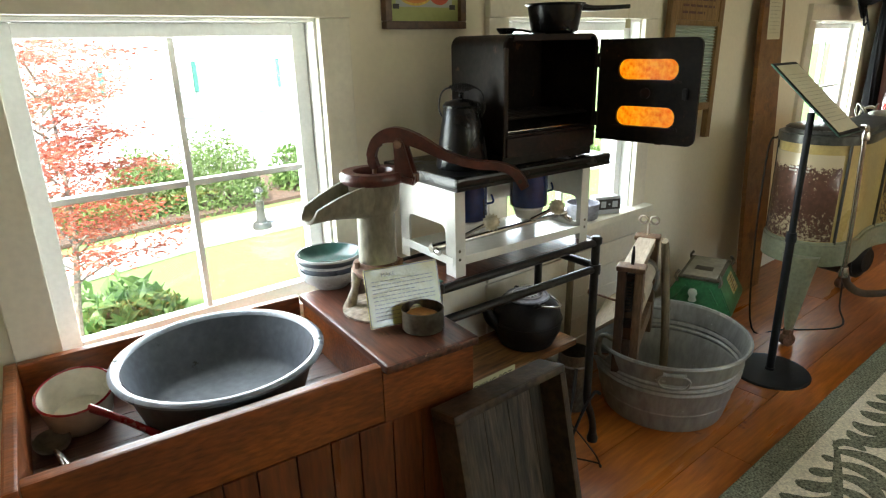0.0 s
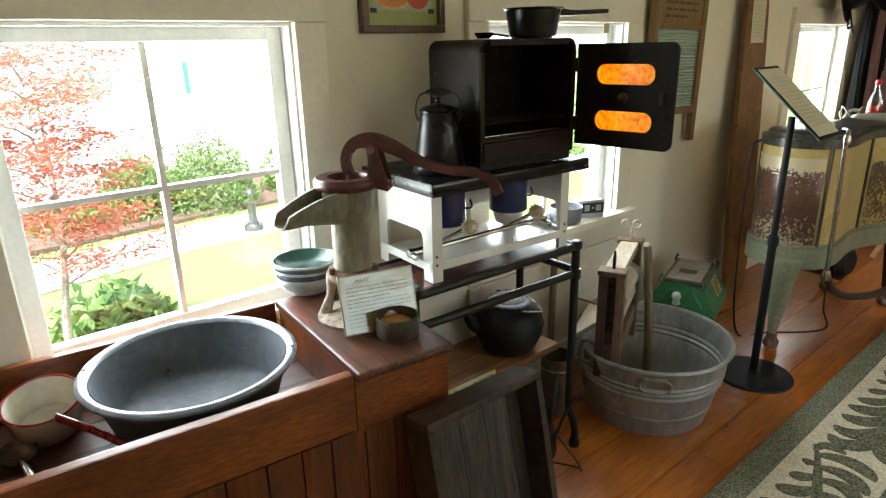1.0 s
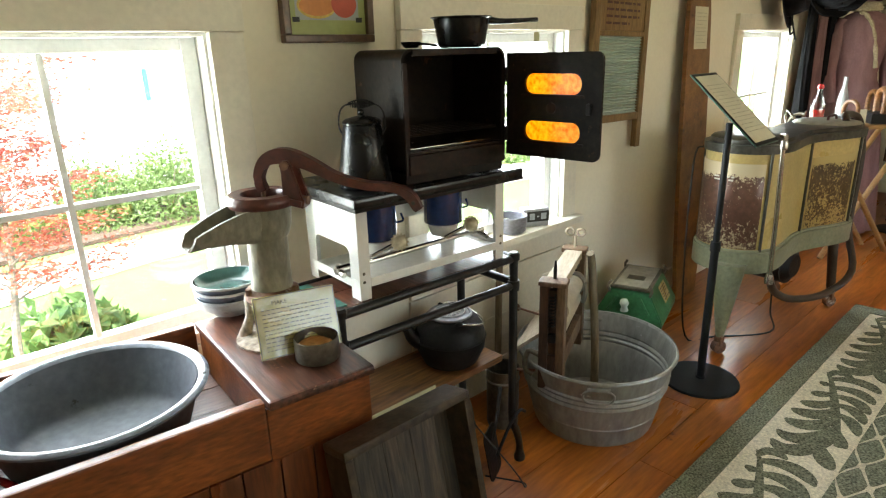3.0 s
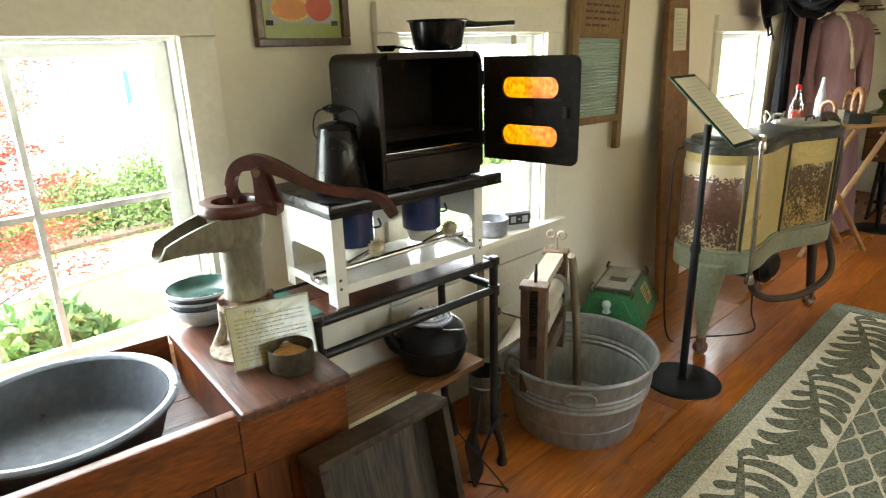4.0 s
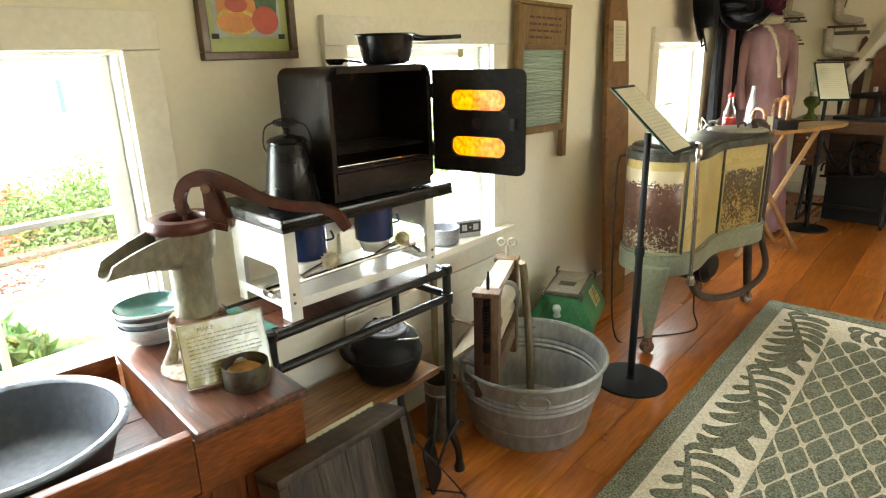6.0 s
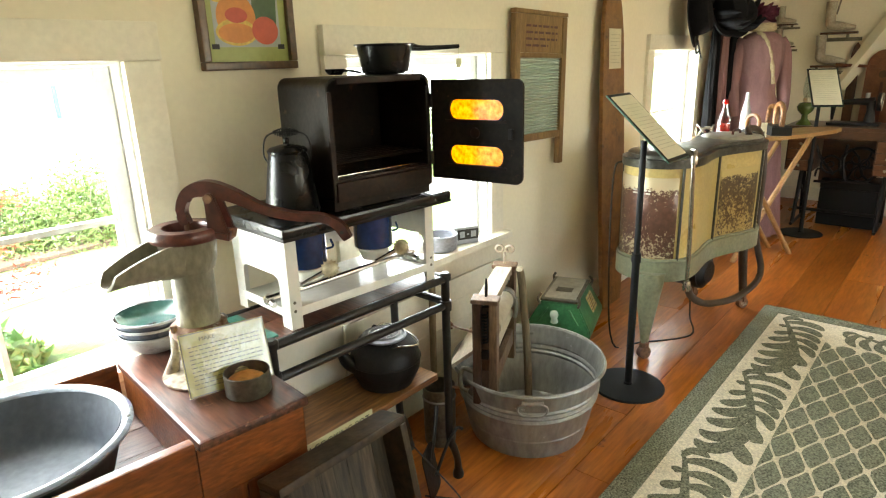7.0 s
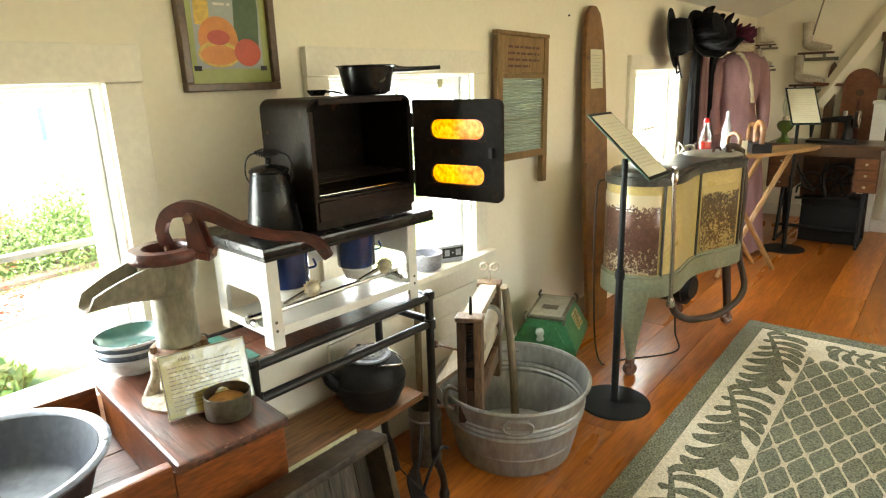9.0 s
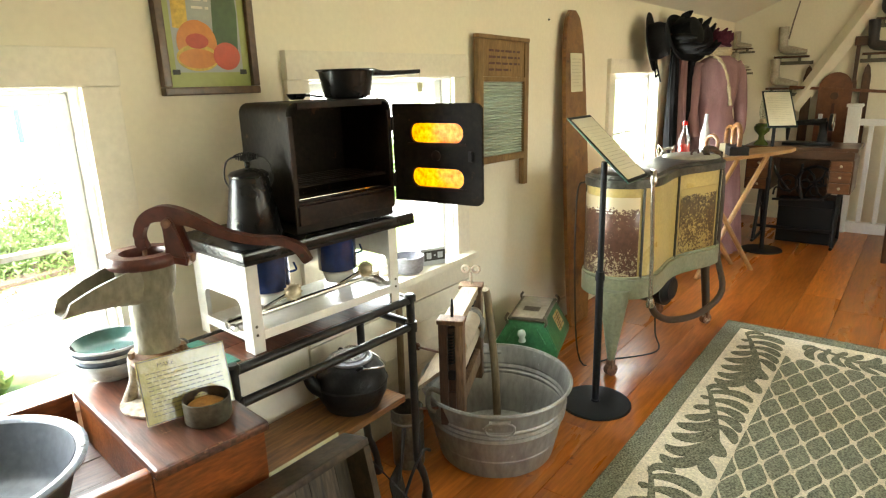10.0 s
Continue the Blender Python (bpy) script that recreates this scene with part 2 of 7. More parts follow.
M_RUBBER = mat("roller_rubber", (0.55, 0.49, 0.38), (0.45, 0.40, 0.30), 0.5, scale=10, fine=60, bump=0.05, grain=0.1)
M_GREEN = mat("green_paint", (0.05, 0.225, 0.085), (0.03, 0.145, 0.058), 0.4, scale=8, fine=70, bump=0.1, coat=0.2, grain=0.25, spots=((0.30, 0.32, 0.24), 40.0, 0.70))
M_WM_GREEN = mat("sage_enamel", (0.27, 0.285, 0.185), (0.20, 0.215, 0.13), 0.35, scale=6, fine=70, bump=0.08, coat=0.25, grain=0.2, spots=((0.09, 0.08, 0.045), 16.0, 0.7))
M_WM_YEL = mat("yellow_enamel", (0.56, 0.43, 0.165), (0.47, 0.35, 0.12), 0.3, scale=4, fine=70, bump=0.04, coat=0.35, grain=0.12, spots=((0.24, 0.15, 0.05), 13.0, 0.73))
M_WM_TOP = mat("dull_grey_cover", (0.10, 0.10, 0.085), (0.055, 0.055, 0.045), 0.32, metal=0.5, scale=8, fine=60, bump=0.1, grain=0.35)
M_CLOTHGREY = mat("pale_lid", (0.46, 0.44, 0.36), (0.33, 0.32, 0.26), 0.4, metal=0.3, scale=8, fine=60, bump=0.1, grain=0.15)
M_HOSE = mat("brown_hose", (0.065, 0.042, 0.025), (0.045, 0.03, 0.018), 0.55, scale=12, fine=120, bump=0.25, grain=0.3)
M_SIGNBLK = mat("stand_black", (0.008, 0.0095, 0.010), (0.012, 0.013, 0.014), 0.55, scale=10, fine=200, bump=0.05, grain=0.15, spec=0.22)
M_SIGNGRN = mat("green_edge", (0.03, 0.10, 0.065), None, 0.35)
M_OAK = mat("ironing_board_wood", (0.25, 0.112, 0.022), (0.15, 0.058, 0.012), 0.35, scale=3.5, stretch=(5, 5, 0.4), fine=40, bump=0.06, coat=0.25, grain=0.4, spots=((0.06, 0.022, 0.007), 3.0, 0.60))
M_WBWOOD = mat("washboard_wood", (0.27, 0.165, 0.06), (0.19, 0.11, 0.04), 0.55, scale=5, stretch=(4, 4, 0.6), fine=50, bump=0.12, grain=0.3)
M_WBGLASS = mat("ribbed_glass", (0.52, 0.60, 0.52), (0.43, 0.51, 0.45), 0.2, scale=5, fine=60, bump=0.03, coat=0.4, grain=0.08)
M_FRAME = mat("picture_frame", (0.13, 0.07, 0.03), (0.075, 0.04, 0.018), 0.4, scale=8, stretch=(1, 1, 1), fine=60, bump=0.1, coat=0.2, grain=0.35)
M_PICBG = mat("print_olive", (0.33, 0.36, 0.11), (0.28, 0.31, 0.09), 0.4, scale=5, fine=60, bump=0, grain=0.06)
M_PICWIN = mat("print_grey", (0.36, 0.38, 0.33), (0.30, 0.32, 0.28), 0.4, scale=5, fine=60, bump=0, grain=0.06)
M_ORANGE = mat("print_orange", (0.62, 0.22, 0.025), (0.50, 0.16, 0.02), 0.4, scale=14, fine=60, bump=0, grain=0.1)
M_TOMATO = mat("print_red", (0.52, 0.07, 0.02), (0.40, 0.05, 0.015), 0.4, scale=10, fine=60, bump=0, grain=0.1)
M_LEAFPRINT = mat("print_green", (0.065, 0.12, 0.035), (0.04, 0.08, 0.025), 0.4, scale=10, fine=60, bump=0, grain=0.15)
M_YELPRINT = mat("print_yellow", (0.62, 0.40, 0.05), None, 0.4, bump=0)
M_RUG_G = mat("rug_green", (0.27, 0.285, 0.20), (0.195, 0.205, 0.145), 0.95, scale=30, fine=150, bump=1.0, grain=0.75, spec=0.1)
M_RUG_C = mat("rug_cream", (0.82, 0.76, 0.60), (0.70, 0.64, 0.475), 0.95, scale=6, fine=150, bump=1.0, grain=0.3, spec=0.1)
M_RUG_L = mat("rug_leaf", (0.23, 0.235, 0.16), (0.165, 0.17, 0.115), 0.95, scale=30, fine=150, bump=1.0, grain=0.75, spec=0.1)
M_DRESS = mat("mauve_cloth", (0.30, 0.175, 0.175), (0.22, 0.125, 0.128), 0.85, scale=7, stretch=(3, 3, 0.6), fine=150, bump=0.3, grain=0.2, spec=0.2)
M_LACE = mat("lace", (0.52, 0.44, 0.29), (0.36, 0.30, 0.18), 0.9, scale=40, fine=160, bump=0.6, grain=0.4)
M_FELT = mat("black_felt", (0.008, 0.008, 0.009), (0.014, 0.014, 0.015), 0.95, scale=12, fine=150, bump=0.5, grain=0.4, spec=0.1)
M_PLUM = mat("plum_felt", (0.10, 0.022, 0.04), (0.055, 0.014, 0.024), 0.9, scale=22, fine=120, bump=0.5, grain=0.4, spec=0.1)
M_TABLEWOOD = mat("cabinet_oak", (0.095, 0.040, 0.015), (0.05, 0.02, 0.008), 0.35, scale=5, stretch=(4, 0.5, 4), fine=50, bump=0.08, coat=0.3, grain=0.35)
M_DRAWER = mat("drawer_walnut", (0.20, 0.085, 0.032), (0.11, 0.042, 0.016), 0.32, scale=6, stretch=(4, 0.6, 4), fine=50, bump=0.08, coat=0.35, grain=0.35)
M_BOARDTOP = mat("board_maple", (0.42, 0.24, 0.09), (0.33, 0.18, 0.06), 0.4, scale=4, stretch=(0.5, 4, 4), fine=40, bump=0.08, coat=0.2, grain=0.25)
M_SLED = mat("sled_wood", (0.20, 0.075, 0.028), (0.13, 0.045, 0.018), 0.5, scale=5, stretch=(4, 4, 0.5), fine=40, bump=0.1, grain=0.3)
M_LEATHERW = mat("old_white_leather", (0.48, 0.43, 0.34), (0.36, 0.31, 0.23), 0.6, scale=9, fine=80, bump=0.2, grain=0.25)
M_LEATHERB = mat("dark_leather", (0.02, 0.02, 0.022), (0.035, 0.032, 0.03), 0.5, scale=9, fine=80, bump=0.2, grain=0.3)
M_REDLIQ = mat("red_liquid", (0.55, 0.015, 0.012), None, 0.15, bump=0)
M_CLEAR = glass("clear_glass", (0.93, 0.96, 0.94), 0.12)
M_PANE = glass("window_glass", (0.97, 0.985, 0.98), 0.05)
M_GREENGL = mat("green_glass", (0.10, 0.16, 0.03), (0.07, 0.11, 0.02), 0.1, coat=0.6, bump=0)
M_MICA = mica("amber_mica")
M_CORD = mat("black_cord", (0.012, 0.011, 0.01), None, 0.6)
M_GRASS = mat("grass", (0.10, 0.165, 0.04), (0.12, 0.185, 0.05), 0.9, scale=1.5, fine=40, bump=0.6, grain=0.4)
M_PATH = mat("path_gravel", (0.42, 0.40, 0.36), (0.36, 0.34, 0.30), 0.9, scale=3, fine=30, bump=0.4, grain=0.2)
M_MULCH = mat("mulch", (0.10, 0.06, 0.04), (0.06, 0.04, 0.025), 0.95, scale=6, fine=30, bump=0.8, grain=0.4)


def leafy(name, c1, c2):
    """Thin leaf: two tones by island, part of the light comes through."""
    m = bpy.data.materials.new(name)
    m.use_nodes = True
    n, l = m.node_tree.nodes, m.node_tree.links
    b = n["Principled BSDF"]
    g, r = n.new("ShaderNodeNewGeometry"), n.new("ShaderNodeValToRGB")
    r.color_ramp.elements[0].color, r.color_ramp.elements[1].color = (*c1, 1), (*c2, 1)
    l.new(g.outputs["Random Per Island"], r.inputs[0])
    t, mx = n.new("ShaderNodeBsdfTranslucent"), n.new("ShaderNodeMixShader")
    l.new(r.outputs[0], b.inputs["Base Color"]); l.new(r.outputs[0], t.inputs[0])
    b.inputs["Roughness"].default_value = 0.55
    mx.inputs[0].default_value = 0.5
    l.new(b.outputs[0], mx.inputs[1]); l.new(t.outputs[0], mx.inputs[2]); l.new(mx.outputs[0], n["Material Output"].inputs[0])
    return m


def flaked(name, under, paint, top, low, scale=60.0):
    """Enamel worn down to the metal: whole along the top, flecked towards the bottom and sides."""
    m = mat(name, under, tuple(v * 0.6 for v in under), 0.33, metal=0.25, scale=5, fine=50, bump=0.12, coat=0.3, grain=0.3)
    n, l = m.node_tree.nodes, m.node_tree.links
    b = n["Principled BSDF"]
    col = b.inputs["Base Color"].links[0].from_socket
    tc, sep = n.new("ShaderNodeTexCoord"), n.new("ShaderNodeSeparateXYZ")
    l.new(tc.outputs["Generated"], sep.inputs[0])
    wear = n.new("ShaderNodeFloatCurve")
    cu = wear.mapping.curves[0]
    cu.points[0].location, cu.points[1].location = (0.0, low), (1.0, 1.0)
    cu.points.new(0.25, low * 0.88); cu.points.new(0.55, low * 0.68); cu.points.new(top - 0.08, low * 0.8); cu.points.new(top + 0.05, 0.8)
    wear.mapping.update()
    l.new(sep.outputs[2], wear.inputs["Value"])
    n1, n2 = n.new("ShaderNodeTexNoise"), n.new("ShaderNodeTexNoise")
    n1.inputs["Scale"].default_value, n1.inputs["Detail"].default_value, n1.inputs["Roughness"].default_value = scale, 8.0, 0.75
    n2.inputs["Scale"].default_value, n2.inputs["Detail"].default_value = 9.0, 3.0
    l.new(tc.outputs["Object"], n1.inputs["Vector"]); l.new(tc.outputs["Object"], n2.inputs["Vector"])
    a1, a2 = n.new("ShaderNodeMath"), n.new("ShaderNodeMath")
    a1.operation, a2.operation = "ADD", "MULTIPLY_ADD"
    l.new(n1.outputs["Fac"], a1.inputs[0]); l.new(wear.outputs[0], a1.inputs[1])
    l.new(n2.outputs["Fac"], a2.inputs[0]); a2.inputs[1].default_value = 0.38; l.new(a1.outputs[0], a2.inputs[2])
    r = n.new("ShaderNodeValToRGB"); r.color_ramp.elements[0].position, r.color_ramp.elements[1].position = 0.985, 1.0
    sub = n.new("ShaderNodeMath"); sub.operation = "SUBTRACT"; sub.inputs[1].default_value = 0.0
    l.new(a2.outputs[0], sub.inputs[0]); l.new(sub.outputs[0], r.inputs[0])
    mx = n.new("ShaderNodeMix"); mx.data_type = "RGBA"; mx.inputs["B"].default_value = (*paint, 1)
    l.new(r.outputs[0], mx.inputs["Factor"]); l.new(col, mx.inputs["A"]); l.new(mx.outputs["Result"], b.inputs["Base Color"])
    return m


M_BUSH = leafy("shrub_leaf", (0.11, 0.18, 0.045), (0.18, 0.27, 0.085))
M_HOSTA = leafy("hosta_leaf", (0.10, 0.19, 0.045), (0.17, 0.27, 0.08))
M_MAPLE = leafy("maple_leaf", (0.40, 0.075, 0.05), (0.48, 0.16, 0.10))
M_WM_WORN = flaked("worn_panel_brown", (0.155, 0.072, 0.046), (0.62, 0.52, 0.33), 0.88, 0.27, 80.0)
M_WM_WORN2 = flaked("worn_panel_ochre", (0.115, 0.070, 0.026), (0.50, 0.385, 0.15), 0.95, 0.33, 85.0)
M_BARK = mat("bark", (0.27, 0.22, 0.18), (0.19, 0.15, 0.12), 0.9, scale=8, fine=40, bump=0.6, grain=0.4)
M_SIDING = mat("white_siding", (0.80, 0.80, 0.78), (0.75, 0.75, 0.73), 0.6, scale=2, fine=30, bump=0.05, grain=0.05)
M_GTRIM = mat("green_trim", (0.06, 0.22, 0.17), None, 0.5)
M_ROOF = mat("shingle", (0.16, 0.16, 0.16), (0.11, 0.11, 0.11), 0.9, scale=3, fine=20, bump=0.5)
# pale base tone stands for the sky reflected in the house panes
M_SKYGL = mat("sky_pane", (0.34, 0.37, 0.37), None, 0.15)

# ---- mesh helpers ----


def part(name, bm, material, parent, label="", smooth=None, kind=""):
    me = bpy.data.meshes.new(name)
    bmesh.ops.recalc_face_normals(bm, faces=bm.faces[:])
    bm.to_mesh(me)
    bm.free()
    me.materials.append(material)
    if smooth is not None:
        me.shade_smooth()
        me.set_sharp_from_angle(angle=radians(smooth))
    ob = new(name, me)
    ob.parent = parent
    return tagged(ob, label, kind=kind)


def thing(name, m, label, category, group="", kind=""):
    ob = new(name)
    ob.empty_display_size = 0.05
    ob.matrix_basis = m
    return tagged(ob, label, category, group, kind)


def bx(x0, x1, y0, y1, z0, z1, bevel=0.003, m=None, bm=None):
    out = bmesh.new() if bm is None else bm
    r = bmesh.ops.create_cube(out, size=1.0)
    vs = r["verts"]
    for v in vs:
        v.co = Vector(((x0 + x1) / 2 + v.co.x * (x1 - x0), (y0 + y1) / 2 + v.co.y * (y1 - y0), (z0 + z1) / 2 + v.co.z * (z1 - z0)))
    if bevel:
        es = list({e for v in vs for e in v.link_edges})
        r = bmesh.ops.bevel(out, geom=es, offset=bevel, segments=2, affect="EDGES", profile=0.7)
        vs = list({v for f in r["faces"] for v in f.verts} | {v for v in vs if v.is_valid})
    if m is not None:
        bmesh.ops.transform(out, matrix=m, verts=vs)
    return out


def lathe(profile, seg=40, m=None, bm=None, wobble=0.0, closed=False):
    """Turns (radius, height) pairs round z. A radius of 0 closes the end."""
    out = bmesh.new() if bm is None else bm
    rings = []
    for r, z in profile:
        if r <= 1e-6:
            rings.append([out.verts.new((0, 0, z))])
        else:
            ring = []
            for i in range(seg):
                a = 2 * math.pi * i / seg
                k = r * (1 + wobble * noise.noise(Vector((math.cos(a) * 1.3, math.sin(a) * 1.3, z * 6))))
                ring.append(out.verts.new((k * math.cos(a), k * math.sin(a), z)))
            rings.append(ring)
    pairs = list(zip(rings, rings[1:])) + ([(rings[-1], rings[0])] if closed else [])
    for a, b in pairs:
        for i in range(seg):
            j = (i + 1) % seg
            q = [a[i % len(a)], a[j % len(a)], b[j % len(b)], b[i % len(b)]]
            q = list(dict.fromkeys(q))
            if len(q) > 2:
                out.faces.new(q)
    if m is not None:
        bmesh.ops.transform(out, matrix=m, verts=[v for r in rings for v in r])
    return out


def spline(pts, steps=6):
    """Catmull-Rom through the points."""
    p = [Vector(q) for q in pts]
    p = [p[0] * 2 - p[1]] + p + [p[-1] * 2 - p[-2]]
    out = []
    for i in range(1, len(p) - 2):
        for s in range(steps):
            t = s / steps
            a, b, c, d = p[i - 1:i + 3]
            out.append(0.5 * (2 * b + (c - a) * t + (2 * a - 5 * b + 4 * c - d) * t * t + (3 * b - a - 3 * c + d) * t ** 3))
    return out + [p[-2]]


def tube(pts, r, seg=10, smooth=0, bm=None, flat=1.0, up=(0, 0, 1)):
    """A rod along the points; r a number or one per point; flat squeezes it across the up direction."""
    out = bmesh.new() if bm is None else bm
    n0 = len(pts)
    rr = [r] * n0 if isinstance(r, (int, float)) else list(r)
    path = [Vector(p) for p in pts]
    if smooth:
        path = spline(pts, smooth)
        rr = [rr[min(int(i / smooth), n0 - 1)] * (1 - (i / smooth) % 1) + rr[min(int(i / smooth) + 1, n0 - 1)] * ((i / smooth) % 1) for i in range(len(path))]
    rings = []
    side = None
    for i, p in enumerate(path):
        d = (path[min(i + 1, len(path) - 1)] - path[max(i - 1, 0)]).normalized()
        if side is None:
            u = Vector(up)
            side = d.cross(u)
            if side.length < 0.05:
                side = d.cross(Vector((1, 0, 0)))
        side = (side - d * side.dot(d)).normalized()
        w = side.cross(d)
        rings.append([out.verts.new(p + (side * math.cos(2 * math.pi * k / seg) * flat + w * math.sin(2 * math.pi * k / seg)) * rr[i]) for k in range(seg)])
    for a, b in zip(rings, rings[1:]):
        for k in range(seg):
            out.faces.new((a[k], a[(k + 1) % seg], b[(k + 1) % seg], b[k]))
    out.faces.new(rings[0][::-1])
    out.faces.new(rings[-1])
    return out


def slab(outline, t0, t1, m=None, bm=None, bevel=0.0):
    """A plate with the outline (x, y), from z = t0 to t1, then moved by m."""
    out = bmesh.new() if bm is None else bm
    lo = [out.verts.new((x, y, t0)) for x, y in outline]
    hi = [out.verts.new((x, y, t1)) for x, y in outline]
    n = len(outline)
    out.faces.new(lo[::-1])
    top = out.faces.new(hi)
    for i in range(n):
        out.faces.new((lo[i], lo[(i + 1) % n], hi[(i + 1) % n], hi[i]))
    vs = lo + hi
    if bevel:
        r = bmesh.ops.bevel(out, geom=list(top.edges), offset=bevel, segments=2, affect="EDGES")
        vs = list({v for v in vs if v.is_valid} | {v for f in r["faces"] for v in f.verts})
    if m is not None:
        bmesh.ops.transform(out, matrix=m, verts=vs)
    return out


def rounded(w, h, r, k=6, cx=0.0, cy=0.0):
    pts = []
    for sx, sy, a0 in ((1, 1, 0), (-1, 1, 90), (-1, -1, 180), (1, -1, 270)):
        for i in range(k + 1):
            a = radians(a0 + 90 * i / k)
            pts.append((cx + sx * (w / 2 - r) + r * math.cos(a), cy + sy * (h / 2 - r) + r * math.sin(a)))
    return pts


def disc(r, n=32, cx=0.0, cy=0.0, sx=1.0, sy=1.0):
    return [(cx + r * sx * math.cos(2 * math.pi * i / n), cy + r * sy * math.sin(2 * math.pi * i / n)) for i in range(n)]


def words(name, text, size, material, parent, m):
    cu = bpy.data.curves.new(name, "FONT")
    cu.body, cu.size, cu.align_x, cu.align_y, cu.extrude = text, size, "CENTER", "CENTER", 0.0004
    tmp = new("lettering_source", cu)
    me = bpy.data.meshes.new_from_object(tmp.evaluated_get(bpy.context.evaluated_depsgraph_get()))
    bpy.data.objects.remove(tmp)
    me.transform(m)
    me.materials.clear()
    me.materials.append(material)
    ob = new(name, me)
    ob.parent = parent
    return ob


# a plate standing upright: local x along, local y up, thickness towards -y
STAND = Matrix(((1, 0, 0, 0), (0, 0, -1, 0), (0, 1, 0, 0), (0, 0, 0, 1)))

# ---- the room ----
WALL_Y, X0, X1, Y0, KNEE, SLOPE, RIDGE = 1.517, -1.6, 6.45, -3.1, 1.72, 0.42, -0.79
WINDOWS = ((0.215, 0.868, 0.60, 1.298), (1.50, 2.22, 0.595, 1.303), (3.775, 4.50, 0.595, 1.303))
# unseen openings opposite, set where the added lamps stand
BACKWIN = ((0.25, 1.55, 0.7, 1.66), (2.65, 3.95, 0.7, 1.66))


def pierced_wall(name, holes, y0, y1, top, label):
    """A wall along x, with the openings (x0, x1, z0, z1) through it."""
    bm = bmesh.new()
    x = X0 - 0.15
    for a, b, lo, hi in holes:
        bx(x, a, y0, y1, -0.1, top, 0, bm=bm)
        bx(a, b, y0, y1, -0.1, lo, 0, bm=bm)
        bx(a, b, y0, y1, hi, top, 0, bm=bm)
        x = b
    bx(x, X1 + 0.15, y0, y1, -0.1, top, 0, bm=bm)
    ob = part(name, bm, M_WALL, None)
    return tagged(ob, label, "wall", kind="structure")


wall_north = pierced_wall("wall_north", WINDOWS, WALL_Y, WALL_Y + 0.15, KNEE + 0.02, "low cream painted plaster knee wall with three windows")
wall_south = pierced_wall("wall_south", BACKWIN, Y0 - 0.15, Y0, KNEE + 0.02, "unseen cream painted knee wall opposite with two wide added windows")
for nm, xa, xb in (("wall_west", X0 - 0.15, X0), ("wall_east", X1, X1 + 0.15)):
    top = KNEE + (WALL_Y - RIDGE) * SLOPE
    pts = [(Y0, -0.1), (WALL_Y, -0.1), (WALL_Y, KNEE), (RIDGE, top), (Y0, KNEE)]
    bm = slab(pts, xa, xb, m=Matrix(((0, 0, 1, 0), (1, 0, 0, 0), (0, 1, 0, 0), (0, 0, 0, 1))))
    tagged(part(nm, bm, M_WALL, None), "cream painted plaster gable wall under the roof slope", "wall", kind="structure")
bm = bmesh.new()
top = KNEE + (WALL_Y - RIDGE) * SLOPE
for ya, za, yb, zb in ((WALL_Y + 0.15, KNEE - 0.15 * SLOPE, RIDGE, top), (RIDGE, top, Y0 - 0.15, KNEE - 0.15 * SLOPE)):
    slab([(ya, za), (yb, zb), (yb, zb + 0.1), (ya, za + 0.1)], X0 - 0.15, X1 + 0.15, m=Matrix(((0, 0, 1, 0), (1, 0, 0, 0), (0, 1, 0, 0), (0, 0, 0, 1))), bm=bm)
tagged(part("ceiling", bm, M_CEIL, None), "cream painted sloping attic ceiling", "ceiling", kind="structure")
floor = part("floor", bx(X0 - 0.15, X1 + 0.15, Y0 - 0.15, WALL_Y + 0.15, -0.1, -0.012, 0), M_SUB, None)
tagged(floor, "worn reddish fir board floor with a satin finish", "floor", kind="structure")
tagged(part("baseboard", bx(0.95, X1, WALL_Y - 0.016, WALL_Y - 0.001, 0, 0.11, 0.003), M_TRIM, None), "cream painted baseboard along the knee wall", "baseboard", kind="structure")
tagged(part("baseboard", bx(X1 - 0.016, X1 - 0.001, 0.7, WALL_Y - 0.02, 0, 0.11, 0.003), M_TRIM, None), "cream painted baseboard along the gable wall", "baseboard", kind="structure")


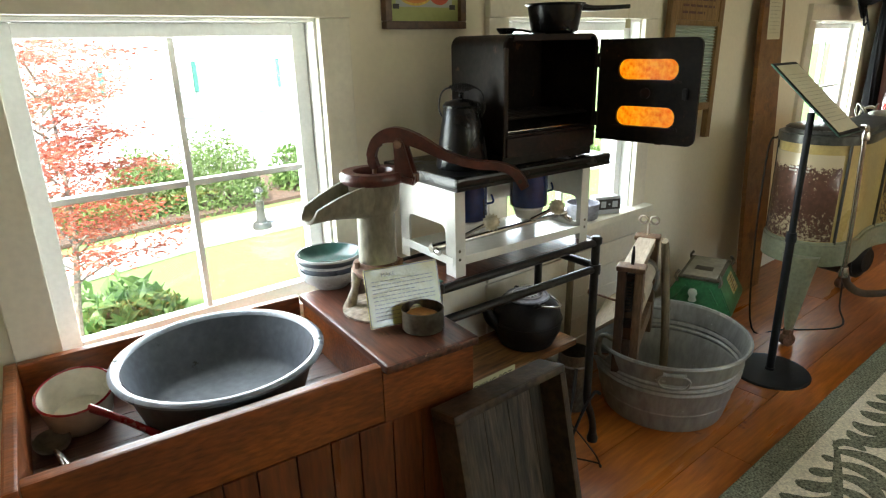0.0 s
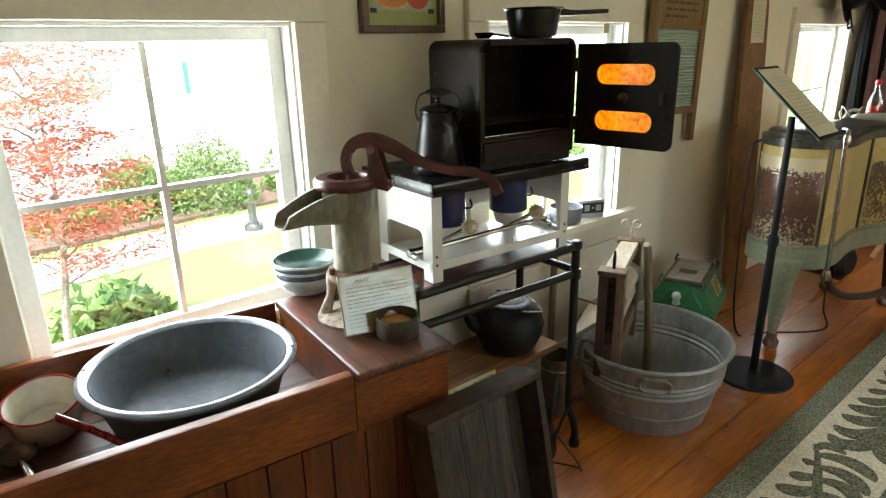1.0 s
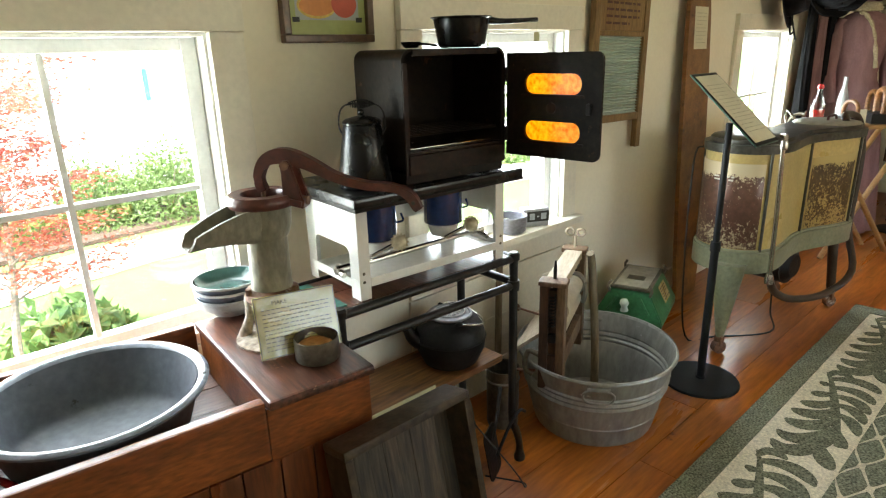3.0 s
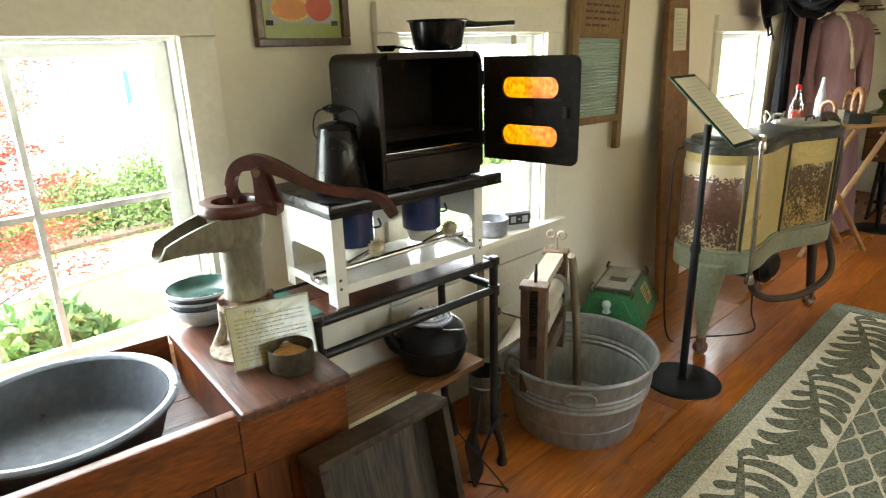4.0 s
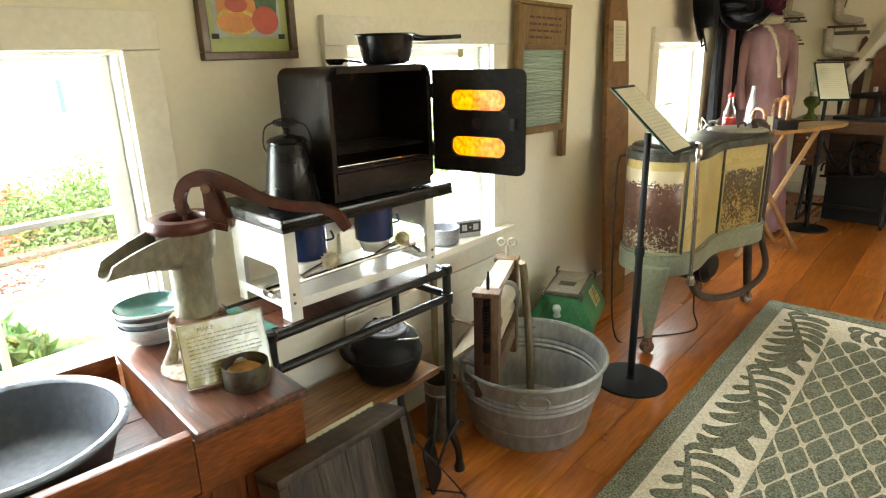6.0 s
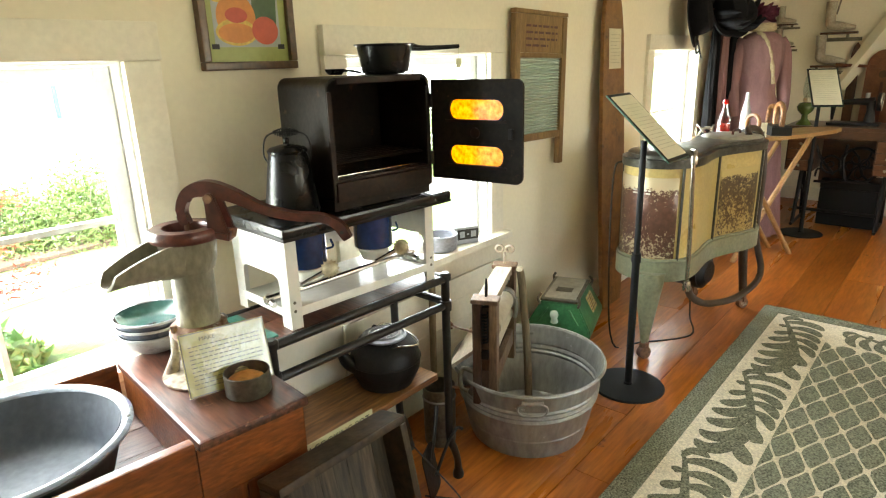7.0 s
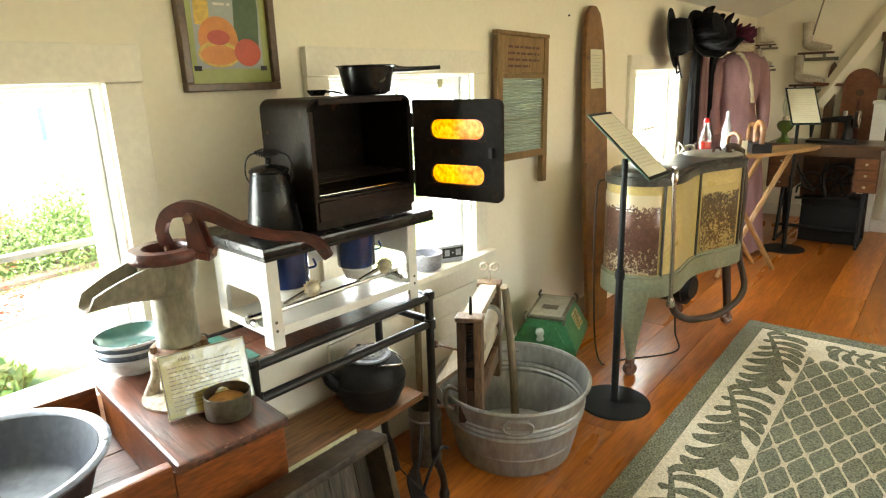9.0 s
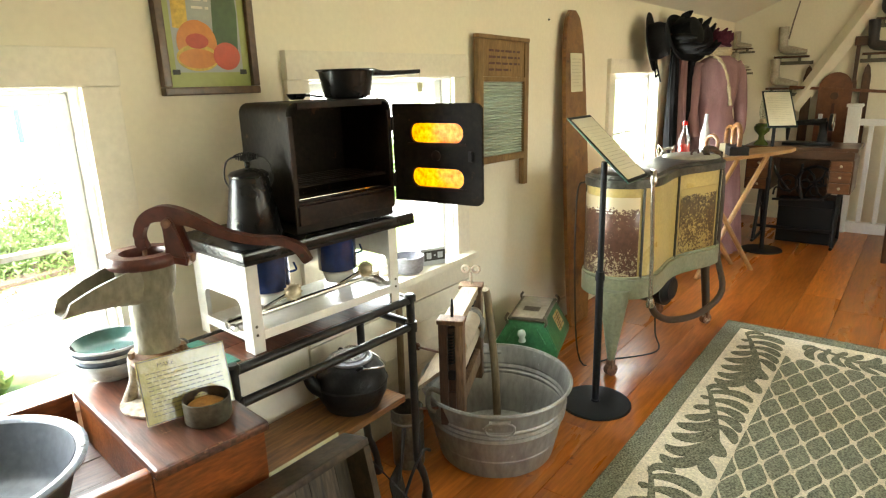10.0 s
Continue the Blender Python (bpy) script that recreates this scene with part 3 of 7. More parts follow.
def window(name, a, b, lo, hi, y, out, label, cross=True):
    """Casing on the room side at y, sash set back in the opening; out is +1 where outside lies along +y."""
    w = thing(name, pose(0, 0, 0), label, "window", kind="structure")

    def yy(p, q):
        return (y + min(p * out, q * out), y + max(p * out, q * out))
    c0, c1 = yy(-0.02, -0.001)
    part("casing", bx(a - 0.08, a + 0.002, c0, c1, lo - 0.02, hi, 0.003), M_TRIM, w)
    part("casing", bx(b - 0.002, b + 0.08, c0, c1, lo - 0.02, hi, 0.003), M_TRIM, w)
    h0, h1 = yy(-0.026, -0.001)
    part("head_casing", bx(a - 0.082, b + 0.082, h0, h1, hi + 0.001, hi + 0.083, 0.003), M_TRIM, w)
    s0, s1 = yy(-0.06 if a > 1 else -0.012, 0.055)
    part("window_sill", bx(a - 0.09 if y > 0 and a > 1 else a, b + 0.09 if a > 1 else b, s0, y + 0.0, lo - 0.027, lo, 0.004) if out > 0 else bx(a, b, s0, s1, lo - 0.027, lo, 0.004), M_TRIM, w)
    j0, j1 = yy(0.002, 0.14)
    part("sill_board", bx(a, b, j0, j1, lo - 0.02, lo - 0.002, 0.002), M_SASH, w)
    part("apron", bx(a - 0.08, b + 0.08, c0 + 0.004 * out, c1, lo - 0.12, lo - 0.03, 0.003), M_TRIM, w)
    part("jamb", bx(a + 0.0005, a + 0.008, j0, j1, lo, hi, 0), M_SASH, w)
    part("jamb", bx(b - 0.008, b - 0.0005, j0, j1, lo, hi, 0), M_SASH, w)
    part("jamb", bx(a + 0.008, b - 0.008, j0, j1, hi - 0.008, hi - 0.0005, 0), M_SASH, w)
    f0, f1 = yy(0.045, 0.078)
    bm = bmesh.new()
    a2, b2, lo2, hi2, t = a + 0.009, b - 0.009, lo + 0.001, hi - 0.009, 0.036
    bx(a2, a2 + t, f0, f1, lo2, hi2, 0.003, bm=bm)
    bx(b2 - t, b2, f0, f1, lo2, hi2, 0.003, bm=bm)
    bx(a2 + t, b2 - t, f0, f1, hi2 - t * 0.8, hi2, 0.003, bm=bm)
    bx(a2 + t, b2 - t, f0, f1, lo2, lo2 + t, 0.003, bm=bm)
    sash = part("sash", bm, M_SASH, w)
    mx, mz = (a + b) / 2, (lo + hi) / 2 - 0.006
    g0, g1 = yy(0.05, 0.074)
    part("muntin", bx(mx - 0.007, mx + 0.007, g0, g1, lo2 + t, hi2 - t * 0.8, 0.003), M_SASH, sash)
    part("muntin", bx(a2 + t, b2 - t, g0 + 0.002, g1 + 0.002, mz - 0.007, mz + 0.007, 0.003), M_SASH, sash)
    p0, p1 = yy(0.061, 0.064)
    for xa, xb in ((a2 + t, mx), (mx, b2 - t)):
        for za, zb in ((lo2 + t, mz), (mz, hi2 - t * 0.8)):
            pane = part("pane", bx(xa, xb, p0, p1, za, zb, 0), M_PANE, sash)
            pane.visible_shadow = False
    return w


for i, (a, b, lo, hi) in enumerate(WINDOWS):
    window("window_%d" % (i + 1), a, b, lo, hi, WALL_Y, 1, "cream painted wooden window with four panes and flat casing")
for k in range(4):
    z = 0.112 + k * 0.0895
    part("panel_board", bx(1.42, 2.30, WALL_Y - 0.0135, WALL_Y - 0.001, z, z + 0.0885, 0.003), M_TRIM, bpy.data.objects["window_2"])
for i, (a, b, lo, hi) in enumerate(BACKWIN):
    window("window_%d" % (i + 4), a, b, lo, hi, Y0, -1, "unseen wide painted window opposite with four panes")

# boxed diagonal brace on the gable wall
tagged(part("trim", tube([(X1 - 0.03, 0.98, 0.98), (X1 - 0.03, 0.34, 2.06)], 0.07, 4), M_WALL, None, smooth=40), "painted diagonal brace running up the gable wall", "brace", kind="structure")

# ---- outdoors, one storey below ----
GZ = -3.2
bm = bmesh.new()
bmesh.ops.create_grid(bm, x_segments=60, y_segments=60, size=400)
for v in bm.verts:
    v.co.z = GZ + 0.05 * noise.noise(v.co * 0.2)
bmesh.ops.translate(bm, verts=bm.verts[:], vec=(0, 300, 0))
tagged(part("ground", bm, M_GRASS, None), "sunlit mown lawn", "lawn", kind="structure")
side_a = [(-12, 12.2), (-2, 14.6), (4, 16.3), (9, 16.6), (22, 15.5)]
tagged(part("pavement", slab(side_a + [(22, 13.2), (9, 14.4), (4.5, 14.3), (-2, 12.9), (-12, 10.6)], GZ + 0.03, GZ + 0.09), M_PATH, None), "pale sunlit garden path across the lawn", "path", kind="structure")
tagged(part("planting_bed", slab([(0, 16.4), (5, 17.0), (10, 17.4), (14, 18.2), (14, 21.5), (0, 21.5)], GZ + 0.03, GZ + 0.12), M_MULCH, None), "brown mulch bed along the house front", "bed", kind="structure")


def leaves(count, where, size, seed, tall=1.0):
    """Loose bent leaves: where(rnd) gives a place."""
    rnd = random.Random(seed)
    vs, fs = [], []
    for _ in range(count):
        p = where(rnd)
        d = Vector((rnd.gauss(0, 1), rnd.gauss(0, 1), rnd.gauss(0, 1) * tall)).normalized()
        w = d.orthogonal().normalized()
        w.rotate(Matrix.Rotation(rnd.uniform(0, 6.28), 3, d))
        s = size * rnd.uniform(0.6, 1.3)
        k = len(vs)
        nn = d.cross(w) * s * 0.2
        vs += [p - d * s, p + w * s * 0.42 + nn, p + d * s, p - w * s * 0.42 + nn]
        fs += [(k, k + 1, k + 2), (k, k + 2, k + 3)]
    me = bpy.data.meshes.new("leaves")
    me.from_pydata([tuple(v) for v in vs], [], fs)
    return me


def foliage(name, me, material, parent):
    me.materials.append(material)
    ob = new(name, me)
    ob.parent = parent
    return tagged(ob, kind="stuff")


def shrub(x, y, r, h, seed, material, label, size=0.07, count=1500):
    t = thing("shrub", pose(x, y, GZ + 0.05), label, "shrub", "garden shrubs")
    bm = bmesh.new()
    rnd = random.Random(seed)
    for i in range(6):
        a = rnd.uniform(0, 6.28)
        tube([(0.1 * math.cos(a), 0.1 * math.sin(a), 0), (0.4 * r * math.cos(a), 0.4 * r * math.sin(a), h * 0.5), (0.7 * r * math.cos(a), 0.7 * r * math.sin(a), h * 0.8)], [0.03, 0.02, 0.008], 6, bm=bm)
    part("stem", bm, M_BARK, t)

    def where(q):
        a, b = q.uniform(0, 6.28), math.acos(q.uniform(-0.1, 1))
        k = q.uniform(0.55, 1.05) * (1 + 0.3 * noise.noise(Vector((math.cos(a) * 2, math.sin(a) * 2, seed + b * 2))))
        return Vector((r * k * math.sin(b) * math.cos(a), r * k * math.sin(b) * math.sin(a), max(h * k * math.cos(b), 0.03)))
    foliage("leaf_mass", leaves(count, where, size, seed), material, t)


shrub(4.6, 18.6, 1.3, 1.7, 1, M_BUSH, "rounded green shrub in the mulch bed", 0.075, 5200)
shrub(6.4, 18.4, 1.5, 1.9, 2, M_BUSH, "rounded green shrub in the mulch bed", 0.075, 6000)
shrub(9.4, 18.6, 1.2, 1.5, 3, M_HOSTA, "spiky light green grass clump by the house", 0.12, 1800)
shrub(12.0, 18.8, 1.4, 1.6, 8, M_BUSH, "rounded green shrub in the mulch bed", 0.10, 1800)
shrub(14.5, 17.5, 1.8, 2.4, 9, M_BUSH, "large green shrub by the path", 0.12, 1800)
shrub(20.0, 17.5, 2.2, 3.0, 10, M_BUSH, "large green shrub by the path", 0.14, 1800)
shrub(1.95, 11.0, 0.9, 0.7, 4, M_HOSTA, "broad-leaved hosta below the window", 0.20, 420)
shrub(2.6, 18.2, 0.9, 0.8, 5, M_HOSTA, "light green perennial clump by the house", 0.10, 1200)

maple = thing("maple_tree", pose(1.45, 8.4, GZ), "small red-leaved maple with layered spreading branches", "tree")
bm = bmesh.new()
rnd = random.Random(11)
tips = []
tube([(-0.5, 0.1, 0), (-0.42, 0.1, 1.2), (-0.25, 0.1, 2.4), (-0.2, 0.1, 4.2)], [0.06, 0.05, 0.032, 0.012], 8, 4, bm=bm)
for i in range(30):
    a = i * 2.4 + rnd.uniform(-0.3, 0.3)
    z0 = 1.7 + 2.6 * (i + rnd.uniform(0, 1)) / 30
    ln = rnd.uniform(0.7, 1.75) * (1.05 - 0.07 * z0) * (0.82 if math.cos(a) > 0.2 else 1.0)
    pts = [Vector((-0.3, 0.1, z0))]
    for k in range(1, 5):
        pts.append(Vector((-0.3 + ln * k / 4 * math.cos(a) + rnd.uniform(-0.07, 0.07), 0.1 + ln * k / 4 * math.sin(a) + rnd.uniform(-0.07, 0.07), z0 + (k / 4) ** 0.7 * rnd.uniform(0.25, 0.5))))
    tube(pts, [0.016, 0.012, 0.009, 0.006, 0.003], 6, bm=bm)
    tips += pts[2:]
part("trunk", bm, M_BARK, maple)


def maple_place(q):
    """Flat layered sprays along the branches."""
    p = q.choice(tips)
    return p + Vector((q.gauss(0, 0.19), q.gauss(0, 0.19), q.gauss(0, 0.04)))


foliage("crown", leaves(11500, maple_place, 0.034, 12, 0.25), M_MAPLE, maple)

house = thing("house", pose(0, 0, GZ), "white clapboard house with green-trimmed windows across the lawn", "house")
part("wall", bx(-14, 26, 22, 30, 0, 6.4, 0), M_SIDING, house)
bm = bmesh.new()
for i in range(40):
    z = 0.2 + i * 0.155
    slab([(0, 0), (0.025, 0), (0.0, 0.15)], -14, 26, m=Matrix(((0, 0, 1, 0), (-1, 0, 0, 21.999), (0, 1, 0, z), (0, 0, 0, 1))), bm=bm)
part("siding", bm, M_SIDING, house, kind="stuff")
part("roof", slab([(-0.6, 6.3), (4.0, 9.6), (8.6, 6.3), (8.6, 6.5), (4.0, 9.85), (-0.6, 6.5)], -14.5, 26.5, m=Matrix(((0, 0, 1, 0), (1, 0, 0, 22), (0, 1, 0, 0), (0, 0, 0, 1))), ), M_ROOF, house)
for x in (-9.0, -5.5, -2.0, 4.05, 6.9, 9.9, 14.5, 18.0):
    wd = part("window", bx(x - 0.42, x + 0.42, 21.9, 21.965, 2.3, 4.1, 0.01), M_SIDING, house, "white sash window with green shutters")
    part("pane", bx(x - 0.36, x + 0.36, 21.885, 21.899, 2.4, 3.15, 0), M_SKYGL, wd)
    part("pane", bx(x - 0.36, x + 0.36, 21.885, 21.899, 3.23, 4.0, 0), M_SKYGL, wd)
    part("shutter", bx(x + 0.44, x + 0.57, 21.9, 21.96, 3.1, 4.1, 0.01), M_GTRIM, house, "green louvred shutter")

bollard = thing("bollard_lamp", pose(6.15, 14.75, GZ + 0.05), "grey cast bollard lamp on the edge of the lawn", "bollard")
part("base", lathe([(0, 0), (0.24, 0), (0.24, 0.14), (0.2, 0.2), (0.0, 0.2)], 20), M_WM_TOP, bollard, smooth=40)
part("post", lathe([(0, 0.2), (0.15, 0.2), (0.11, 0.32), (0.10, 0.75), (0, 0.75)], 20), M_WM_TOP, bollard, smooth=40)
part("lantern", lathe([(0, 0.75), (0.09, 0.75), (0.09, 0.98), (0, 0.98)], 12), M_CLEAR, bollard, smooth=40)
part("cap", lathe([(0, 0.98), (0.13, 0.98), (0.11, 1.05), (0.04, 1.1), (0, 1.12)], 20), M_WM_TOP, bollard, smooth=40)

# ---- dry sink with what stands on it ----
S = pose(0.87, 0.968, 0, 0, 0, -6)
sink = thing("dry_sink", S, "stained pine dry sink with a beadboard front and open trough", "dry sink")
L, D = 0.785, 0.43
part("top_rail", bx(-L, -0.2115, 0.009, 0.033, 0.54, 0.660, 0.005), M_SINK, sink)
part("back_board", bx(-L, -0.2115, D - 0.002, D + 0.018, 0.50, 0.662, 0.005), M_SINK, sink)
part("end_board", bx(-L - 0.022, -L, 0.0, D + 0.018, 0.50, 0.662, 0.005), M_SINK, sink)
for k in range(4):
    y0 = 0.034 + k * 0.098
    part("trough_board", bx(-L, -0.2, y0, y0 + 0.0965, 0.528, 0.548 + 0.0008 * (k % 2), 0.002), M_SINKIN, sink)
part("end_panel", bx(-0.02, -0.002, 0.004, D, 0.0, 0.53, 0.002), M_SINK, sink)
part("end_panel", bx(-L - 0.015, -L + 0.003, 0.004, D, 0.0, 0.5, 0.002), M_SINK, sink)
part("back_panel", bx(-L, -0.02, D - 0.012, D - 0.002, 0.0, 0.5, 0.0), M_SINK, sink)
k = 0
x = -L
while x < -0.001:
    w = min((0.066, 0.058, 0.072)[k % 3], -x)
    if w > 0.02:
        part("bead_board", bx(x + 0.0012, x + w - 0.0012, 0.006, 0.018, 0.0, 0.539, 0.0025), M_SINKV, sink)
    x += w
    k += 1
box = part("pump_box", bx(-0.205, -0.003, 0.018, D - 0.004, 0.55, 0.646, 0.002), M_SINK, sink, "orange-brown worn side boards of the raised pump box")
part("box_front", bx(-0.2112, 0.0, 0.0078, 0.0165, 0.5305, 0.646, 0.0012), M_SINK, sink)
part("box_top", bx(-0.21, 0.006, -0.006, D + 0.006, 0.647, 0.665, 0.006), M_BLOCKTOP, sink, "worn dark plank top")

basin = thing("wash_basin", pose(0.451, 1.255, 0.549) @ Matrix.Diagonal((0.98, 0.98, 1, 1)), "large grey enamelled wash basin in the sink trough", "basin")
part("bowl", lathe([(0, 0.003), (0.130, 0.003), (0.146, 0.008), (0.158, 0.022), (0.188, 0.112), (0.182, 0.115), (0.152, 0.028), (0.141, 0.015), (0.125, 0.010), (0, 0.008)], 64), M_BASIN, basin, smooth=50)
part("rolled_rim", lathe([(0.184, 0.114), (0.189, 0.121), (0.199, 0.1225), (0.2055, 0.118), (0.203, 0.112), (0.193, 0.111)], 64, closed=True), M_BASINRIM, basin, "pale worn rolled rim", smooth=60)
for a in (-28, 152):
    part("rim_hole", slab(disc(0.0045, 12), 0, 0.0008, m=Matrix.Translation((0.197 * math.cos(radians(a)), 0.197 * math.sin(radians(a)), 0.1222))), M_INK, basin)

dip = thing("enamel_dipper", pose(0.212, 1.38, 0.560, 14, -4, 0) @ Matrix.Diagonal((0.9, 0.9, 0.85, 1)), "cream enamel dipper with red rim and long red handle", "dipper")
part("cup", lathe([(0, 0.0), (0.052, 0.0), (0.062, 0.008), (0.072, 0.085), (0.069, 0.085), (0.058, 0.010), (0, 0.006)], 40), M_CREAMEN, dip, smooth=50)
part("rim", lathe([(0.069, 0.084), (0.0715, 0.0885), (0.0755, 0.0855), (0.072, 0.082)], 40, closed=True), M_REDEN, dip, smooth=60)
part("handle", tube([(0.014, -0.066, 0.080), (0.040, -0.112, 0.085), (0.070, -0.163, 0.084), (0.099, -0.214, 0.081)], [0.012, 0.011, 0.010, 0.012], 10, 5, flat=0.6), M_REDEN, dip, "red enamel handle", smooth=60)

sp = thing("serving_spoon", pose(0.152, 1.315, 0.55, 0, 0, 0), "tarnished metal serving spoon lying in the trough", "spoon")
part("bowl", lathe([(0, 0.004), (0.02, 0.007), (0.032, 0.016), (0.034, 0.020), (0.03, 0.016), (0.018, 0.010), (0, 0.007)], 24, m=Matrix.Diagonal((0.9, 1.35, 1, 1))), M_TIN, sp, smooth=60)
part("handle", tube([(0, -0.04, 0.018), (0.004, -0.075, 0.022), (0.012, -0.15, 0.012)], [0.006, 0.007, 0.010], 8, 4, flat=1.0), M_CHROME, sp, smooth=60)


def bowl(z, r, h, inner, outer, label):
    b = thing("bowl", pose(0.8, 1.425, z), label, "bowl", "stacked bowls")
    part("body", lathe([(0, 0), (r * 0.55, 0), (r * 0.6, 0.006), (r * 0.88, h * 0.45), (r, h), (r * 0.992, h + 0.003), (r * 0.965, h + 0.002)], 40), outer, b, smooth=50)
    part("glaze", lathe([(r * 0.965, h + 0.002), (r * 0.95, h), (r * 0.83, h * 0.45), (r * 0.5, 0.008), (0, 0.006)], 40), inner, b, smooth=50)
    part("lip", lathe([(r * 0.975, h * 0.93), (r * 1.006, h * 0.97), (r * 1.002, h + 0.004), (r * 0.97, h + 0.004)], 40, closed=True), M_STONE, b, "pale unglazed lip", smooth=50)


bowl(0.666, 0.077, 0.044, M_TEAL, M_STONE, "pale stoneware bowl at the bottom of the stack")
bowl(0.690, 0.079, 0.040, M_TEAL, M_BLUEBAND, "stoneware bowl with slate blue band in the stack")
bowl(0.711, 0.081, 0.036, M_TEAL, M_BLUEBAND, "teal glazed bowl on top of the stack")

# pitcher pump
pump = thing("pitcher_pump", pose(0.8085, 1.218, 0.665), "cast iron hand pitcher pump, grey body and red handle", "pump")
part("flange", lathe([(0, 0), (0.084, 0), (0.086, 0.006), (0.06, 0.010), (0.03, 0.012), (0, 0.012)], 36, wobble=0.04), M_FLANGE, pump, "rusty bolted base flange", smooth=40)
bm = bmesh.new()
for a in (20, 140, 260):
    c, s = math.cos(radians(a)), math.sin(radians(a))
    tube([(0.070 * c, 0.070 * s, 0.006), (0.056 * c, 0.056 * s, 0.05), (0.046 * c, 0.046 * s, 0.098)], [0.015, 0.0085, 0.016], 10, 4, bm=bm)
part("base_leg", bm, M_FLANGE, pump, "rusty three-legged base", smooth=50)
part("base_collar", lathe([(0.0, 0.088), (0.052, 0.088), (0.058, 0.098), (0.055, 0.112), (0.044, 0.118), (0, 0.118)], 32, wobble=0.05), M_RUST, pump, smooth=40)
for a in (60, 180, 300):
    part("bolt", lathe([(0, 0), (0.007, 0), (0.007, 0.014), (0, 0.014)], 6, m=Matrix.Translation((0.054 * math.cos(radians(a)), 0.054 * math.sin(radians(a)), 0.11))), M_RUST, pump)
part("cylinder", lathe([(0, 0.112), (0.044, 0.112), (0.042, 0.13), (0.041, 0.225), (0.046, 0.232), (0.052, 0.25), (0.057, 0.30), (0.053, 0.302), (0.046, 0.25), (0.0, 0.24)], 40, wobble=0.015), M_PUMP, pump, "worn grey painted cylinder", smooth=40)
part("top_ring", lathe([(0.040, 0.312), (0.043, 0.318), (0.066, 0.318), (0.071, 0.311), (0.071, 0.301), (0.066, 0.294), (0.050, 0.294), (0.040, 0.30)], 44, closed=True), M_PUMPRED, pump, "red painted top ring", smooth=40)
# open spout: a trough that narrows to its lip
bm = bmesh.new()
rows = []
for i in range(9):
    t = i / 8
    cx = -0.028 - 0.126 * t
    top = 0.299 - 0.014 * t - 0.024 * t * t
    dp, wd = 0.082 - 0.052 * t, 0.047 - 0.017 * t
    row = []
    for k in range(13):
        a = math.pi * (k / 12) - math.pi
        c, s = math.cos(a), -math.sin(a)
        row.append(Vector((cx - 0.014 * t * s, math.copysign(abs(c) ** 0.62, c) * wd, top - dp * s ** 0.85 if s > 1e-6 else top)))
    rows.append(row)
outer = [[bm.verts.new(p) for p in r] for r in rows]
inner = [[bm.verts.new(p + Vector((0, -0.0065 * math.cos(math.pi * k / 12 - math.pi), -0.0065 * math.sin(math.pi * k / 12 - math.pi)))) for k, p in enumerate(r)] for r in rows]
for g in (outer, inner):
    for a, b in zip(g, g[1:]):
        for k in range(12):
            bm.faces.new((a[k], a[k + 1], b[k + 1], b[k]))
for k in range(12):
    bm.faces.new((outer[-1][k], outer[-1][k + 1], inner[-1][k + 1], inner[-1][k]))
for i in range(8):
    for k in (0, 12):
        bm.faces.new((outer[i][k], outer[i + 1][k], inner[i + 1][k], inner[i][k]))
part("spout", bm, M_PUMP, pump, "open grey spout with a rusty lip", smooth=50)
HD = radians(-51)
hx, hy = math.cos(HD), math.sin(HD)


def along(d, z):
    return (d * hx, d * hy, z)


PLANE = Matrix(((hx, 0, hy, 0), (hy, 0, -hx, 0), (0, 1, 0, 0), (0, 0, 0, 1)))
CHEEK = [(0.052, 0.312), (0.094, 0.304), (0.084, 0.340), (0.074, 0.376), (0.068, 0.386), (0.058, 0.386), (0.052, 0.376), (0.054, 0.340)]
for a, b in ((-0.021, -0.0125), (0.0125, 0.021)):
    part("bracket", slab(CHEEK, a, b, bevel=0.003, m=PLANE), M_PUMPRED, pump, "red cast bracket cheek", smooth=30)
part("bracket_foot", slab([(0.048, 0.300), (0.092, 0.290), (0.096, 0.308), (0.050, 0.318)], -0.022, 0.022, bevel=0.004, m=PLANE), M_PUMPRED, pump, smooth=30)
part("pivot_bolt", tube([(0.062 * hx + 0.024 * hy, 0.062 * hy - 0.024 * hx, 0.376), (0.062 * hx - 0.024 * hy, 0.062 * hy + 0.024 * hx, 0.376)], 0.009, 10), M_RUST, pump, smooth=40)
part("set_screw", tube([along(0.07, 0.303), along(0.098, 0.303)], [0.006, 0.009], 8), M_RUST, pump, smooth=40)
spine = spline([(0.006, 0.322, 0), (0.000, 0.350, 0), (0.016, 0.382, 0), (0.052, 0.393, 0), (0.10, 0.380, 0), (0.16, 0.350, 0), (0.22, 0.334, 0), (0.270, 0.330, 0), (0.303, 0.315, 0), (0.322, 0.286, 0)], 6)
lo_edge, hi_edge = [], []
for i, p in enumerate(spine):
    d = (spine[min(i + 1, len(spine) - 1)] - spine[max(i - 1, 0)]).normalized()
    u = i / (len(spine) - 1)
    r = 0.0088 + 0.0072 * math.exp(-((u - 0.36) / 0.14) ** 2) - 0.001 * u + 0.002 * math.exp(-((u - 0.93) / 0.06) ** 2)
    hi_edge.append((p.x - d.y * r, p.y + d.x * r))
    lo_edge.append((p.x + d.y * r, p.y - d.x * r))
part("handle", slab(lo_edge + hi_edge[::-1], -0.0105, 0.0105, bevel=0.0035, m=PLANE), M_PUMPRED, pump, "curved red painted cast handle", smooth=35)
